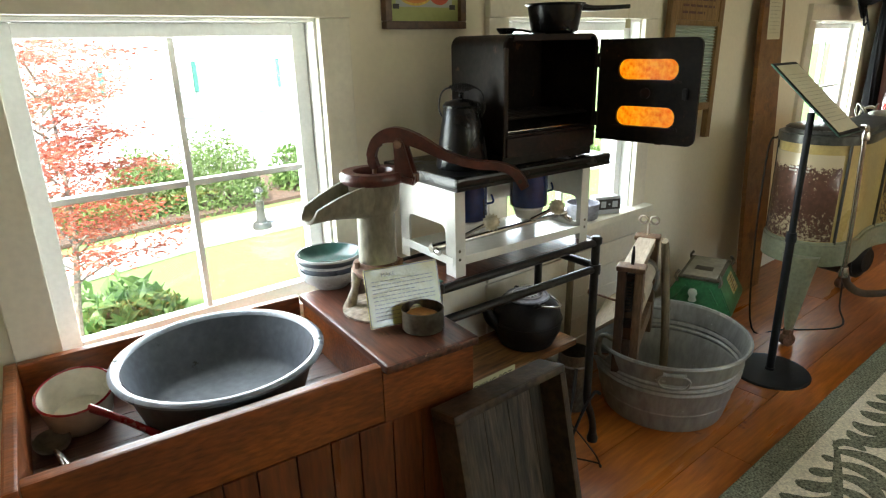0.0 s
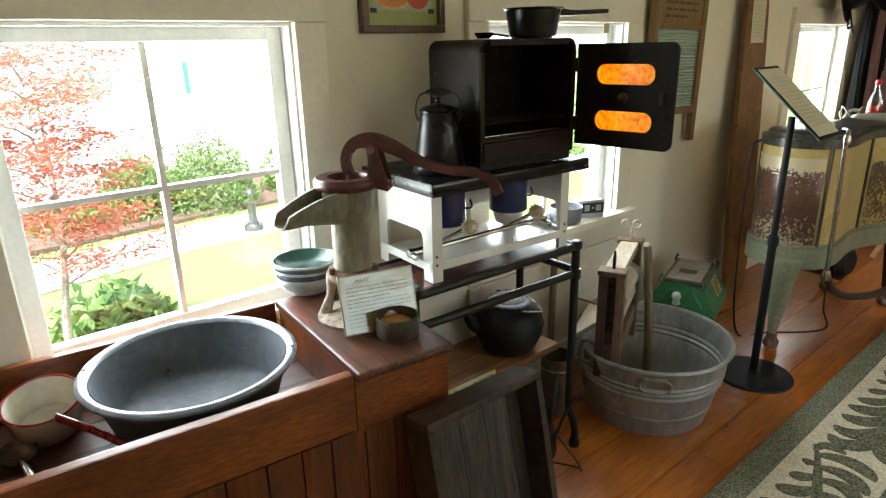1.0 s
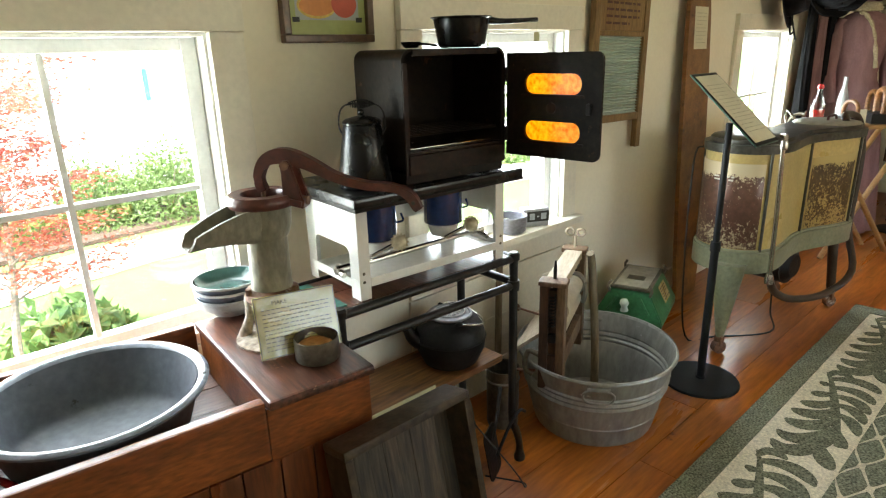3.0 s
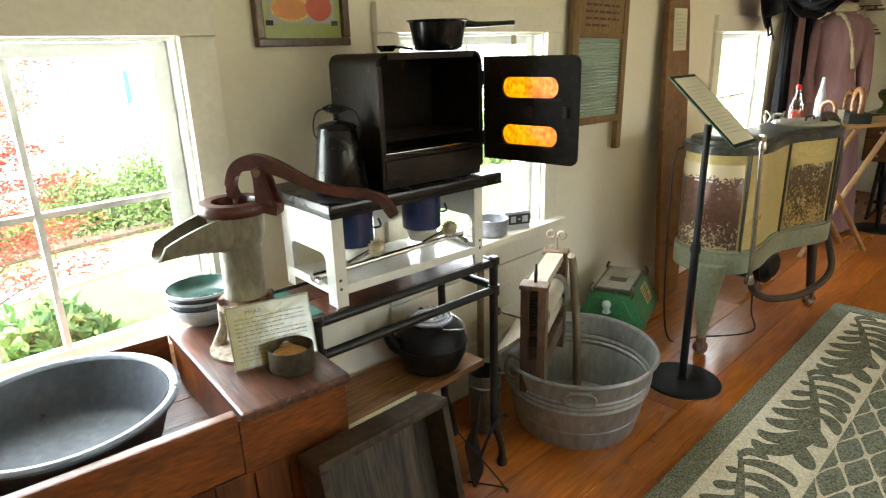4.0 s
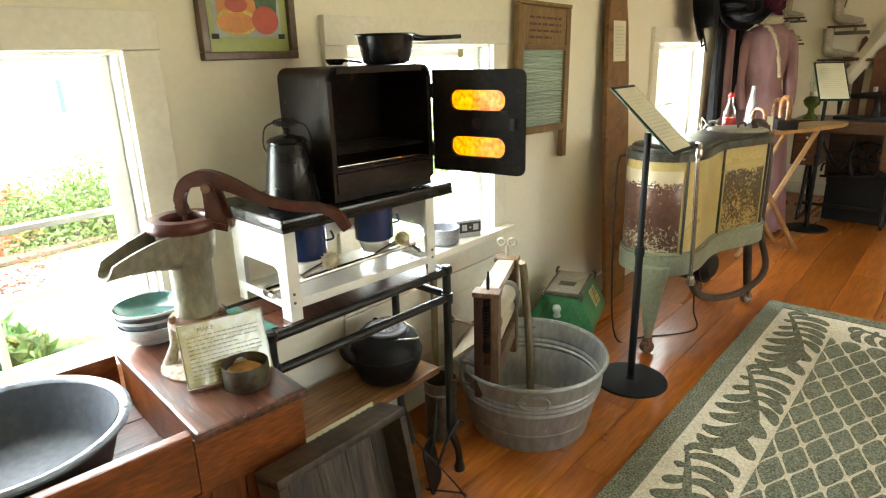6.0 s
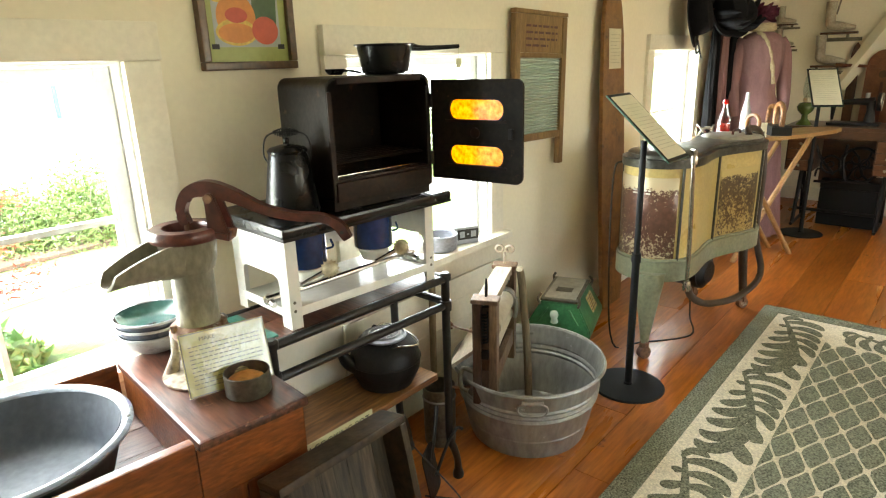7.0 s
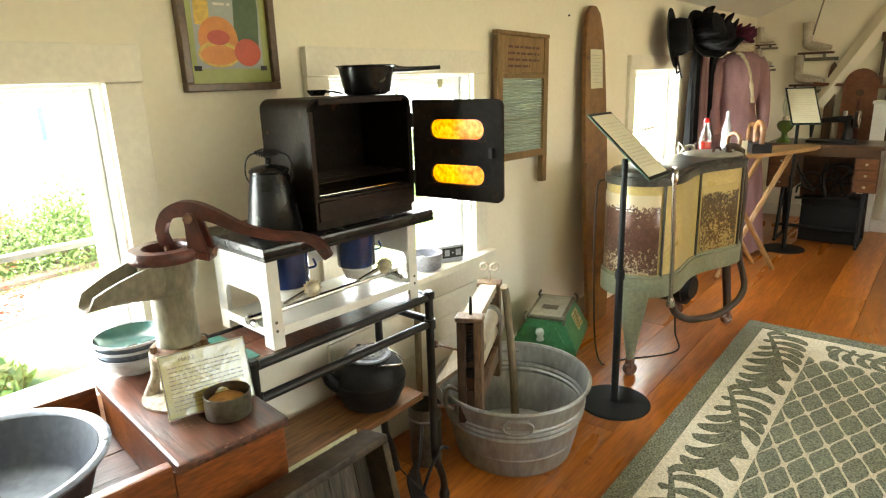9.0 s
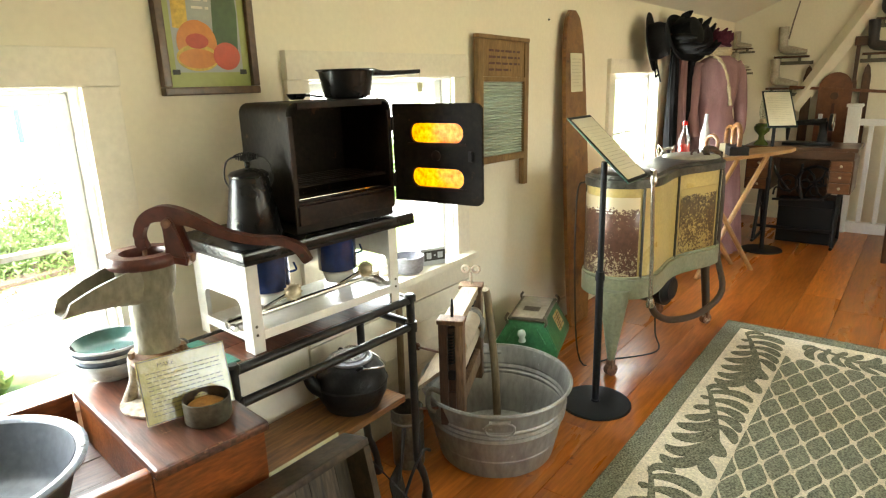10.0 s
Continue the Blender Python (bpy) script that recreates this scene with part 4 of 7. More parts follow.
part("handle_hole", tube([(0.312 * hx + 0.0108 * hy, 0.312 * hy - 0.0108 * hx, 0.301), (0.312 * hx + 0.0112 * hy, 0.312 * hy - 0.0112 * hx, 0.301)], 0.004, 12), M_INK, pump)
part("pump_rod", tube([along(0.006, 0.340), along(0.002, 0.29), along(0.0, 0.25)], 0.005, 8), M_RUST, pump, smooth=40)


def sheet_matrix(o, right, up):
    """A plate's pose from its lower left corner and the directions of its lower and left edges."""
    r, u = Vector(right).normalized(), Vector(up).normalized()
    n = r.cross(u).normalized()
    u = n.cross(r)
    m = Matrix((r, u, n)).transposed().to_4x4()
    m.translation = Vector(o)
    return m


def bars(name, rows, x0, x1, y0, y1, h, material, parent, seed=1, z=0.0, gap=0.35):
    """Lines of unreadable writing as thin bars, top to bottom."""
    rnd = random.Random(seed)
    bm = bmesh.new()
    for i in range(rows):
        y = y1 - (y1 - y0) * (i + 0.5) / rows
        x = x0
        end = x1 if i % 4 != 3 else x0 + (x1 - x0) * 0.7
        while x < end:
            w = rnd.uniform(2.2, 6.0) * h
            bx(x, min(x + w, end), y - h / 2, y + h / 2, z, z + 0.0005, 0, bm=bm)
            x += w + h * (0.8 + gap)
    return part(name, bm, material, parent)


placard = thing("placard", sheet_matrix((0.724, 1.130, 0.668), (0.158, -0.046, 0.0), (0.003, 0.035, 0.115)), "laminated cream placard with black writing leaning on the pump", "placard")
M_LAMINATE = mat("laminated_card", (0.50, 0.46, 0.17), (0.46, 0.42, 0.15), 0.1, scale=4, fine=42, bump=0.55, coat=1.0, spec=0.8, grain=0.04)
part("card", bx(0, 0.166, 0, 0.126, -0.004, 0.0, 0.0012), M_LAMINATE, placard)
part("border", slab(rounded(0.164, 0.124, 0.002, 2, 0.083, 0.063), 0.0001, 0.0004), M_INKG, placard)
part("sheet", bx(0.003, 0.163, 0.003, 0.123, 0.0004, 0.0010, 0), M_LAMINATE, placard)
words("heading", "MAKE", 0.012, M_INKC, placard, Matrix.Translation((0.052, 0.110, 0.0012)))
bars("writing", 11, 0.014, 0.152, 0.012, 0.102, 0.0020, M_INKC, placard, 3, 0.0011)

tin = thing("round_tin", pose(0.815, 1.07, 0.665) @ Matrix.Diagonal((1.03, 1.03, 0.84, 1)), "small open round tin holding crumbly ochre soap", "tin")
part("can", lathe([(0, 0.002), (0.041, 0.002), (0.043, 0.005), (0.043, 0.056), (0.041, 0.057), (0.040, 0.01), (0, 0.008)], 36), M_TIN, tin, smooth=40)
part("soap", lathe([(0, 0.038), (0.02, 0.041), (0.034, 0.037), (0.0375, 0.030), (0, 0.02)], 30, wobble=0.15), M_SOAP, tin, "crumbly ochre soap", smooth=60)

# dark wooden tray leaning on the sink front
TM = sheet_matrix((0.745, 0.852, 0.004), (0.31, -0.006, 0.0), (0.0, 0.118, 0.545))
crate = thing("wooden_tray", TM, "dark worn shallow wooden tray leaning against the sink", "tray")
Hh, Ww, Dp = 0.555, 0.315, 0.078
part("top_side", bx(0, Ww, Hh - 0.018, Hh, 0, Dp, 0.006), M_CRATE, crate)
part("bottom_side", bx(0, Ww, 0, 0.018, 0, Dp, 0.006), M_CRATE, crate)
part("side", bx(0, 0.018, 0.018, Hh - 0.018, 0, Dp, 0.005), M_CRATE, crate)
part("side", bx(Ww - 0.018, Ww, 0.018, Hh - 0.018, 0, Dp, 0.005), M_CRATE, crate)
for i in range(8):
    w = (Ww - 0.036) / 8
    part("slat", bx(0.018 + i * w + 0.0002, 0.018 + (i + 1) * w - 0.0002, 0.018, Hh - 0.018, 0.002, 0.010 + 0.0008 * (i % 2), 0.0012), M_CRATEB, crate)

# ---- bench with kettle, under the stove stand ----
bench = thing("low_bench", pose(0, 0, 0), "low narrow pine bench under the stove stand", "bench")
part("bench_top", bx(0.94, 1.60, 1.268, 1.495, 0.278, 0.30, 0.004), M_SHELF, bench)
part("bench_end", bx(1.24, 1.26, 1.285, 1.48, 0.0, 0.278, 0.003), M_SHELF, bench)
part("bench_end", bx(1.0, 1.02, 1.285, 1.48, 0.0, 0.278, 0.003), M_SHELF, bench)

card = thing("sign_card", sheet_matrix((0.99, 1.2655, 0.272), (0.31, -0.004, 0.0), (0, 0.0005, 0.04)), "yellow lettered card fixed to the bench edge", "sign")
part("card", bx(0, 0.31, 0, 0.046, -0.003, 0, 0.0008), M_PAPER, card)
words("lettering", "IRON COOKING POT", 0.031, M_INK, card, Matrix.Translation((0.158, 0.0235, 0.0006)) @ Matrix.Diagonal((0.92, 1, 1, 1)))

kettle = thing("iron_kettle", pose(1.455, 1.36, 0.3005, 0, 0, 158) @ Matrix.Diagonal((1.04, 1.04, 1.08, 1)), "black cast iron tea kettle with a nickel lid", "kettle")
part("pot", lathe([(0, 0.0), (0.066, 0.0), (0.082, 0.010), (0.104, 0.055), (0.108, 0.085), (0.100, 0.118), (0.078, 0.145), (0.060, 0.150), (0.055, 0.146), (0.0, 0.140)], 48), M_IRONBLACK, kettle, smooth=40)
part("seam", lathe([(0.1075, 0.083), (0.110, 0.087), (0.1075, 0.091)], 48), M_IRONBLACK, kettle, smooth=60)
part("spout", tube([(0.085, 0, 0.075), (0.118, 0, 0.098), (0.135, 0, 0.128), (0.150, 0, 0.138)], [0.026, 0.020, 0.014, 0.012], 14, 4), M_IRONBLACK, kettle, smooth=60)
lid = part("lid", lathe([(0, 0.160), (0.040, 0.159), (0.043, 0.1615), (0.047, 0.1615), (0.050, 0.158), (0.058, 0.1565), (0.061, 0.159), (0.066, 0.1575), (0.068, 0.153), (0.062, 0.149), (0, 0.149)], 48), M_LIDGREY, kettle, "dull grey lid with an embossed rosette", smooth=30)
bm = bmesh.new()
for rr, n, sz in ((0.016, 8, 0.0055), (0.028, 14, 0.0050)):
    for i in range(n):
        a = 2 * math.pi * i / n
        lathe([(0, 0.0035), (sz * 0.7, 0.0028), (sz, 0), (0, 0)], 8, m=Matrix.Translation((rr * math.cos(a), rr * math.sin(a), 0.1595)) @ Matrix.Rotation(a, 4, "Z") @ Matrix.Diagonal((1.35, 0.85, 1, 1)), bm=bm)
lathe([(0, 0.007), (0.007, 0.005), (0.009, 0), (0, 0)], 14, m=Matrix.Translation((0, 0, 0.1595)), bm=bm)
lathe([(0.0445, 0.1625), (0.0455, 0.1635), (0.0465, 0.1625)], 40, bm=bm)
part("rosette", bm, M_ROSETTE, lid, "pale worn rosette", smooth=50)
part("bail_handle", tube([(0.0, 0.075, 0.145), (-0.03, 0.093, 0.148), (-0.066, 0.085, 0.140), (-0.098, 0.03, 0.125), (-0.098, -0.03, 0.125), (-0.066, -0.085, 0.140), (-0.03, -0.093, 0.148), (0, -0.075, 0.145)], 0.003, 8, 5), M_CHROME, kettle, "thin wire bail folded down", smooth=60)
for s in (1, -1):
    part("ear", tube([(0.012, 0.068 * s, 0.138), (0.0, 0.080 * s, 0.152), (-0.012, 0.070 * s, 0.140)], 0.006, 8, 4), M_IRONBLACK, kettle, smooth=60)

# ash shovel and can below
shovel = thing("ash_shovel", pose(1.42, 1.13, 0.0), "black iron ash shovel standing behind the tray", "shovel")
part("blade", slab(rounded(0.10, 0.16, 0.02), 0, 0.003, m=pose(0.0, 0.02, 0.085, 80, 0, 25)), M_IRONBLACK, shovel)
part("handle", tube([(0.0, 0.015, 0.13), (0.035, 0.03, 0.20), (0.07, 0.05, 0.265)], [0.008, 0.012, 0.014], 8, 4, flat=0.4), M_IRONBLACK, shovel, smooth=60)
part("hook", tube([(0.0, 0.0, 0.08), (0.05, 0.0, 0.15), (0.10, 0.0, 0.19), (0.13, 0.0, 0.175)], 0.005, 8, 5), M_IRONBLACK, shovel, smooth=60)
can = thing("tin_can", pose(1.655, 1.315, 0.0) @ Matrix.Diagonal((0.85, 0.85, 1.15, 1)), "small dull galvanized can on the floor under the bench", "can")
part("can_body", lathe([(0, 0.003), (0.062, 0.003), (0.064, 0.01), (0.066, 0.19), (0.063, 0.19), (0.06, 0.012), (0, 0.01)], 32), M_TIN, can, smooth=40)
part("hoop", lathe([(0.0655, 0.15), (0.069, 0.154), (0.0655, 0.158)], 32), M_GALV, can, smooth=40)
pole = thing("wooden_pole", pose(1.80, 1.47, 0.0, 1, 0, 0), "plain wooden broom pole standing by the wall", "pole")
part("shaft", tube([(0, 0, 0.0), (0, 0, 0.35), (0, 0, 0.54)], 0.013, 12), M_WOODGREY, pole, smooth=60)
cord = thing("floor_cord", pose(0, 0, 0.0), "thin black cord trailing down to the floor", "cord")
part("wire", tube([(1.40, 1.16, 0.003), (1.455, 1.06, 0.004), (1.43, 1.03, 0.02), (1.38, 1.02, 0.10), (1.34, 1.1, 0.2), (1.33, 1.21, 0.27)], 0.0025, 6, 6), M_CORD, cord, smooth=60)

# ---- pipe stand, oil stove, oven ----
stand = thing("pipe_stand", pose(0.94, 1.175, 0, 0, 0, -2.5), "black painted iron pipe stand with a board top", "stand")
SW, SD, SZ = 0.572, 0.225, 0.69
for x, y in ((0, 0), (SW, 0), (0, SD), (SW, SD)):
    leg = part("leg", tube([(x, y, SZ), (x, y, 0.30), (x, y, 0.16), (x + (0.015 if x else -0.01), y - 0.004, 0.11), (x + (0.028 if x else -0.02), y - 0.006, 0.06), (x + (0.03 if x else -0.02), y - 0.006, 0.0)], [0.0125, 0.0125, 0.0125, 0.012, 0.011, 0.014], 12, 4), M_PIPE, stand, smooth=60)
    part("fitting", lathe([(0.0, SZ - 0.012), (0.017, SZ - 0.012), (0.0175, SZ + 0.004), (0.012, SZ + 0.010), (0, SZ + 0.010)], 14, m=Matrix.Translation((x, y, 0))), M_PIPE, leg, smooth=40)
    part("fitting", lathe([(0.0, 0.585), (0.017, 0.585), (0.0175, 0.60), (0.017, 0.615), (0, 0.615)], 14, m=Matrix.Translation((x, y, 0))), M_PIPE, leg, smooth=40)
    part("foot", lathe([(0, 0), (0.017, 0), (0.018, 0.012), (0.013, 0.03), (0, 0.03)], 14, m=Matrix.Translation((x + (0.03 if x else -0.02), y - 0.006, 0))), M_PIPE, leg, smooth=40)
for a, b, z in (((0, 0), (SW, 0), 0.682), ((0, SD), (SW, SD), 0.682), ((0, 0), (0, SD), 0.682), ((SW, 0), (SW, SD), 0.682), ((0, 0), (SW, 0), 0.60), ((SW, 0), (SW, SD), 0.61), ((0, 0), (0, SD), 0.61)):
    part("rail", tube([(*a, z), (*b, z)], 0.0115, 12), M_PIPE, stand, smooth=60)
for i in range(2):
    part("top_board", bx(0.012, SW - 0.012, 0.012 + i * 0.101, 0.111 + i * 0.101, 0.672, 0.690, 0.002), M_BLOCKTOP, stand, "worn brown board")
part("green_edge", bx(-0.002, 0.034, 0.02, SD - 0.02, 0.6905, 0.694, 0.001), M_GTRIM, stand, "worn green painted edge")
tagged(stand)

ST = pose(1.012, 1.19, 0.6905, 0, 0, -4)
stove = thing("oil_stove", ST, "white enamelled two-burner oil stove with black top", "stove")
FW, FD, FT = 0.465, 0.245, 0.231


def corner_leg(x, y, sx, sy):
    bm = bx(x, x + sx * 0.030, y, y + sy * 0.003, 0, FT, 0.0008) if sx > 0 else bx(x + sx * 0.030, x, min(y, y + sy * 0.003), max(y, y + sy * 0.003), 0, FT, 0.0008)
    bx(min(x, x + sx * 0.003), max(x, x + sx * 0.003), min(y, y + sy * 0.04), max(y, y + sy * 0.04), 0, FT, 0.0008, bm=bm)
    leg = part("corner_leg", bm, M_WHITE_EN, stove)
    for z in (0.045, 0.066):
        part("rivet", lathe([(0, 0.002), (0.003, 0.0015), (0.004, 0), (0, 0)], 10, m=Matrix.Translation((x + sx * 0.012, y - 0.0005 if sy > 0 else y + 0.0005, z)) @ Matrix.Rotation(radians(90 if sy > 0 else -90), 4, "X")), M_TIN, leg)


corner_leg(0, 0, 1, 1)
corner_leg(FW, 0, -1, 1)
corner_leg(0, FD, 1, -1)
corner_leg(FW, FD, -1, -1)
# side panels with a rounded cut-out below
for x in (0.0, FW - 0.0025):
    pts = [(0.002, FT), (FD - 0.002, FT), (FD - 0.002, 0.03), (FD - 0.038, 0.03)] + [(FD - 0.04 - 0.02 * (1 - math.cos(radians(a))), 0.105 + 0.02 * math.sin(radians(a))) for a in (0, 30, 60, 90)]
    pts += [(0.06 - 0.02 * math.sin(radians(a)), 0.105 + 0.02 * math.cos(radians(a))) for a in (0, 30, 60, 90)] + [(0.038, 0.03), (0.002, 0.03)]
    part("side_panel", slab(pts, x, x + 0.0025, m=Matrix(((0, 0, 1, 0), (1, 0, 0, 0), (0, 1, 0, 0), (0, 0, 0, 1)))), M_WHITE_EN, stove)
    part("side_rail", bx(x - 0.001, x + 0.0035, 0.01, FD - 0.01, 0.028, 0.05, 0.001), M_WHITE_EN, stove)
    part("latch", tube([(x + 0.002, 0.10, 0.060), (x - 0.012, 0.085, 0.062), (x - 0.012, 0.05, 0.055)], 0.008, 10), M_CHROME, stove, smooth=60)
part("tray", bx(0.004, FW - 0.004, 0.004, FD - 0.004, 0.034, 0.037, 0.001), M_WHITE_EN, stove, "shiny white drip tray")
part("tray_lip", bx(0.03, FW - 0.03, -0.001, 0.003, 0.03, 0.052, 0.001), M_WHITE_EN, stove)
part("back_panel", bx(0.01, FW - 0.01, FD - 0.003, FD, 0.10, FT, 0.001), M_WHITE_EN, stove)
part("cooktop", bx(-0.028, FW + 0.028, -0.045, FD + 0.03, FT + 0.001, FT + 0.024, 0.007), M_ENAMELBLK, stove, "glossy black enamelled top")
part("cooktop_flange", bx(-0.022, FW + 0.035, -0.038, FD + 0.02, FT - 0.008, FT + 0.0005, 0.002), M_OVEN, stove)
for x in (0.125, 0.345):
    z0 = 0.104
    b = part("burner", lathe([(0, z0), (0.046, z0), (0.053, z0 + 0.004), (0.053, FT - 0.002), (0, FT - 0.002)], 36, m=Matrix.Translation((x, 0.115, 0))), M_BLUE, stove, "dark blue enamelled burner chimney", smooth=40)
    part("latch", tube([(x + 0.050, 0.095, 0.14), (x + 0.064, 0.085, 0.145), (x + 0.058, 0.085, 0.165)], 0.003, 8, 4), M_BLUE, b, smooth=60)
    part("burner_base", lathe([(0, 0.072), (0.035, 0.072), (0.043, z0 - 0.006), (0.040, z0), (0, z0)], 30, m=Matrix.Translation((x, 0.115, 0))), M_WHITE_EN, stove, smooth=40)
part("oil_pipe", tube([(0.01, 0.075, 0.062), (FW - 0.01, 0.075, 0.07)], 0.0075, 12), M_CHROME, stove, "nickel oil pipe", smooth=60)
part("pipe_end", tube([(-0.02, 0.075, 0.062), (0.03, 0.075, 0.0625)], 0.011, 12), M_CHROME, stove, smooth=60)
for x in (0.135, 0.37):
    stem = part("valve_stem", tube([(x - 0.055, 0.072, 0.075), (x, 0.035, 0.108)], 0.0055, 10), M_CHROME, stove, smooth=60)
    bm = bmesh.new()
    n = 14
    pts = []
    for i in range(n * 4):
        a = 2 * math.pi * i / (n * 4)
        r = 0.021 + 0.0028 * math.cos(n * a)
        pts.append((r * math.cos(a), r * math.sin(a)))
    slab(pts, -0.004, 0.004, bm=bm)
    lathe([(0.016, 0.004), (0.011, 0.008), (0.004, 0.010), (0, 0.010)], 20, bm=bm)
    dirv = Vector((-0.55, -0.75, 0.35)).normalized()
    wm = Matrix.Translation((x + 0.002, 0.03, 0.11)) @ dirv.to_track_quat("Z", "Y").to_matrix().to_4x4()
    bmesh.ops.transform(bm, matrix=wm, verts=bm.verts[:])
    part("valve_wheel", bm, M_BRASS, stem, "scalloped metal valve wheel", smooth=30)

# oven box on the stove
OW, OD, OH = 0.311, 0.205, 0.303
oven = thing("portable_oven", pose(1.145, 1.167, 0.9475, 0, 0, -5.5), "blackened sheet-metal portable oven with its door open", "oven")
t = 0.006
shell = bmesh.new()
sec = rounded(OW, OH - 0.02, 0.026, 6, OW / 2, 0.02 + (OH - 0.02) / 2)
inn = rounded(OW - 2 * t, OH - 0.02 - 2 * t, 0.021, 6, OW / 2, 0.02 + (OH - 0.02) / 2)
for pts_a, pts_b in ((sec, inn),):
    fa = [shell.verts.new((x, 0.0, z)) for x, z in pts_a]
    ba = [shell.verts.new((x, OD, z)) for x, z in pts_a]
    fi = [shell.verts.new((x, 0.0, z)) for x, z in pts_b]
    bi = [shell.verts.new((x, OD - t, z)) for x, z in pts_b]
    n = len(pts_a)
    for i in range(n):
        j = (i + 1) % n
        shell.faces.new((fa[i], fa[j], ba[j], ba[i]))
        shell.faces.new((fi[i], fi[j], bi[j], bi[i]))
        shell.faces.new((fa[i], fa[j], fi[j], fi[i]))
    shell.faces.new(ba)
    shell.faces.new(bi)
part("shell", shell, M_OVEN, oven, smooth=40)
part("skirt", bx(0.004, OW - 0.004, 0.004, OD - 0.004, 0.0, 0.024, 0.002), M_OVEN, oven)
part("front_sill", bx(0.008, OW - 0.008, -0.008, 0.012, 0.022, 0.068, 0.003), M_OVENEDGE, oven, "rust-brown front strip")
part("front_sill_lip", bx(0.010, OW - 0.010, -0.004, 0.02, 0.069, 0.076, 0.002), M_OVENEDGE, oven)
part("front_frame", bx(0.001, 0.014, -0.003, 0.004, 0.024, OH - 0.030, 0.0015), M_OVENEDGE, oven)
part("front_frame", bx(0.030, OW - 0.030, -0.003, 0.004, OH - 0.015, OH - 0.001, 0.0015), M_OVENEDGE, oven)
part("front_frame", bx(OW - 0.014, OW - 0.001, -0.003, 0.004, 0.024, OH - 0.030, 0.0015), M_OVEN, oven)
rack = part("rack", tube([(0.012, 0.02, 0.110), (OW - 0.012, 0.02, 0.110)], 0.003, 6), M_OVEN, oven, smooth=60)
for i in range(6):
    part("rack_bar", tube([(0.012, 0.03 + i * 0.027, 0.112), (OW - 0.012, 0.03 + i * 0.027, 0.112)], 0.0022, 6), M_OVEN, rack, smooth=60)
part("floor_plate", bx(0.012, OW - 0.012, 0.022, OD - 0.012, 0.0765, 0.080, 0.001), M_CHROME, oven, "bare metal floor plate")
# door, hinged at the right front edge
DW, DH = 0.262, 0.248
ang = -79
door_bm = bmesh.new()
DM = Matrix.Translation((OW + 0.004, -0.006, 0.040)) @ Matrix.Rotation(radians(ang), 4, "Z") @ STAND
CR = [(1 - math.cos(radians(a)), 1 - math.sin(radians(a))) for a in (90, 67, 45, 22, 0)]
slab([(0, 0)] + [(DW - 0.018 * u, 0.018 * v) for u, v in CR] + [(DW, 0.040), (0, 0.040)], -0.004, 0.004, bm=door_bm)
slab([(0, 0.200), (DW, 0.200)] + [(DW - 0.018 * u, DH - 0.018 * v) for u, v in CR[::-1]] + [(0, DH)], -0.004, 0.004, bm=door_bm)
strips = ((0, DW, 0.088, 0.152), (0, 0.054, 0.040, 0.088), (DW - 0.052, DW, 0.040, 0.088), (0, 0.054, 0.152, 0.200), (DW - 0.052, DW, 0.152, 0.200))
for a, b, c, d in strips:
    bx(a, b, c, d, -0.004, 0.004, 0, bm=door_bm)
for cy in (0.064, 0.176):
    # rounded ends of the slots
    for cx, s in ((0.054, 1), (DW - 0.052, -1)):
        for e in (1, -1):
            pts = [(cx, cy + e * 0.024), (cx + s * 0.022, cy + e * 0.024)] + [(cx + s * (0.022 - 0.022 * math.sin(radians(a))), cy + e * (0.002 + 0.022 * math.cos(radians(a)))) for a in (15, 35, 55, 75, 90)]
            slab(pts if s * e > 0 else pts[::-1], -0.004, 0.004, bm=door_bm)
bmesh.ops.transform(door_bm, matrix=DM, verts=door_bm.verts[:])
door = part("door", door_bm, M_OVEN, oven, "open black door with two amber panes")
for cy in (0.064, 0.176):
    part("mica_pane", bx(0.046, DW - 0.044, cy - 0.029, cy + 0.029, -0.0075, -0.005, 0, m=DM), M_MICA, door, "glowing amber mica pane")
    part("pane_frame", bx(0.044, DW - 0.042, cy - 0.031, cy - 0.0245, 0.0042, 0.0062, 0, m=DM), M_OVENEDGE, door)
part("thermometer", lathe([(0, 0.007), (0.010, 0.006), (0.013, 0.004), (0.013, 0), (0, 0)], 20, m=DM @ Matrix.Translation((0.132, 0.120, 0.004))), M_OVENEDGE, door, smooth=40)
part("latch", bx(0.226, 0.238, 0.108, 0.134, 0.004, 0.011, 0.003, m=DM), M_IRONBLACK, door)
part("hinge", tube([(OW + 0.001, -0.006, 0.075), (OW + 0.001, -0.006, 0.11)], 0.005, 8), M_OVEN, oven, smooth=60)
part("hinge", tube([(OW + 0.001, -0.006, 0.22), (OW + 0.001, -0.006, 0.255)], 0.005, 8), M_OVEN, oven, smooth=60)

OT = 0.9475 + OH
pan = thing("sauce_pan", pose(1.416, 1.25, OT + 0.001, 0, 0, -33) @ Matrix.Diagonal((1, 1, 0.94, 1)), "glossy black enamel saucepan on top of the oven", "pan")
part("bowl", lathe([(0, 0), (0.052, 0), (0.060, 0.006), (0.071, 0.072), (0.078, 0.076), (0.078, 0.078), (0.070, 0.078), (0.057, 0.008), (0, 0.005)], 44), M_ENAMELBLK, pan, smooth=40)
part("handle", tube([(0.072, 0, 0.068), (0.10, 0, 0.065), (0.15, 0, 0.066), (0.20, 0, 0.068)], [0.011, 0.008, 0.0065, 0.006], 10, 4, flat=1.2), M_ENAMELBLK, pan, smooth=60)
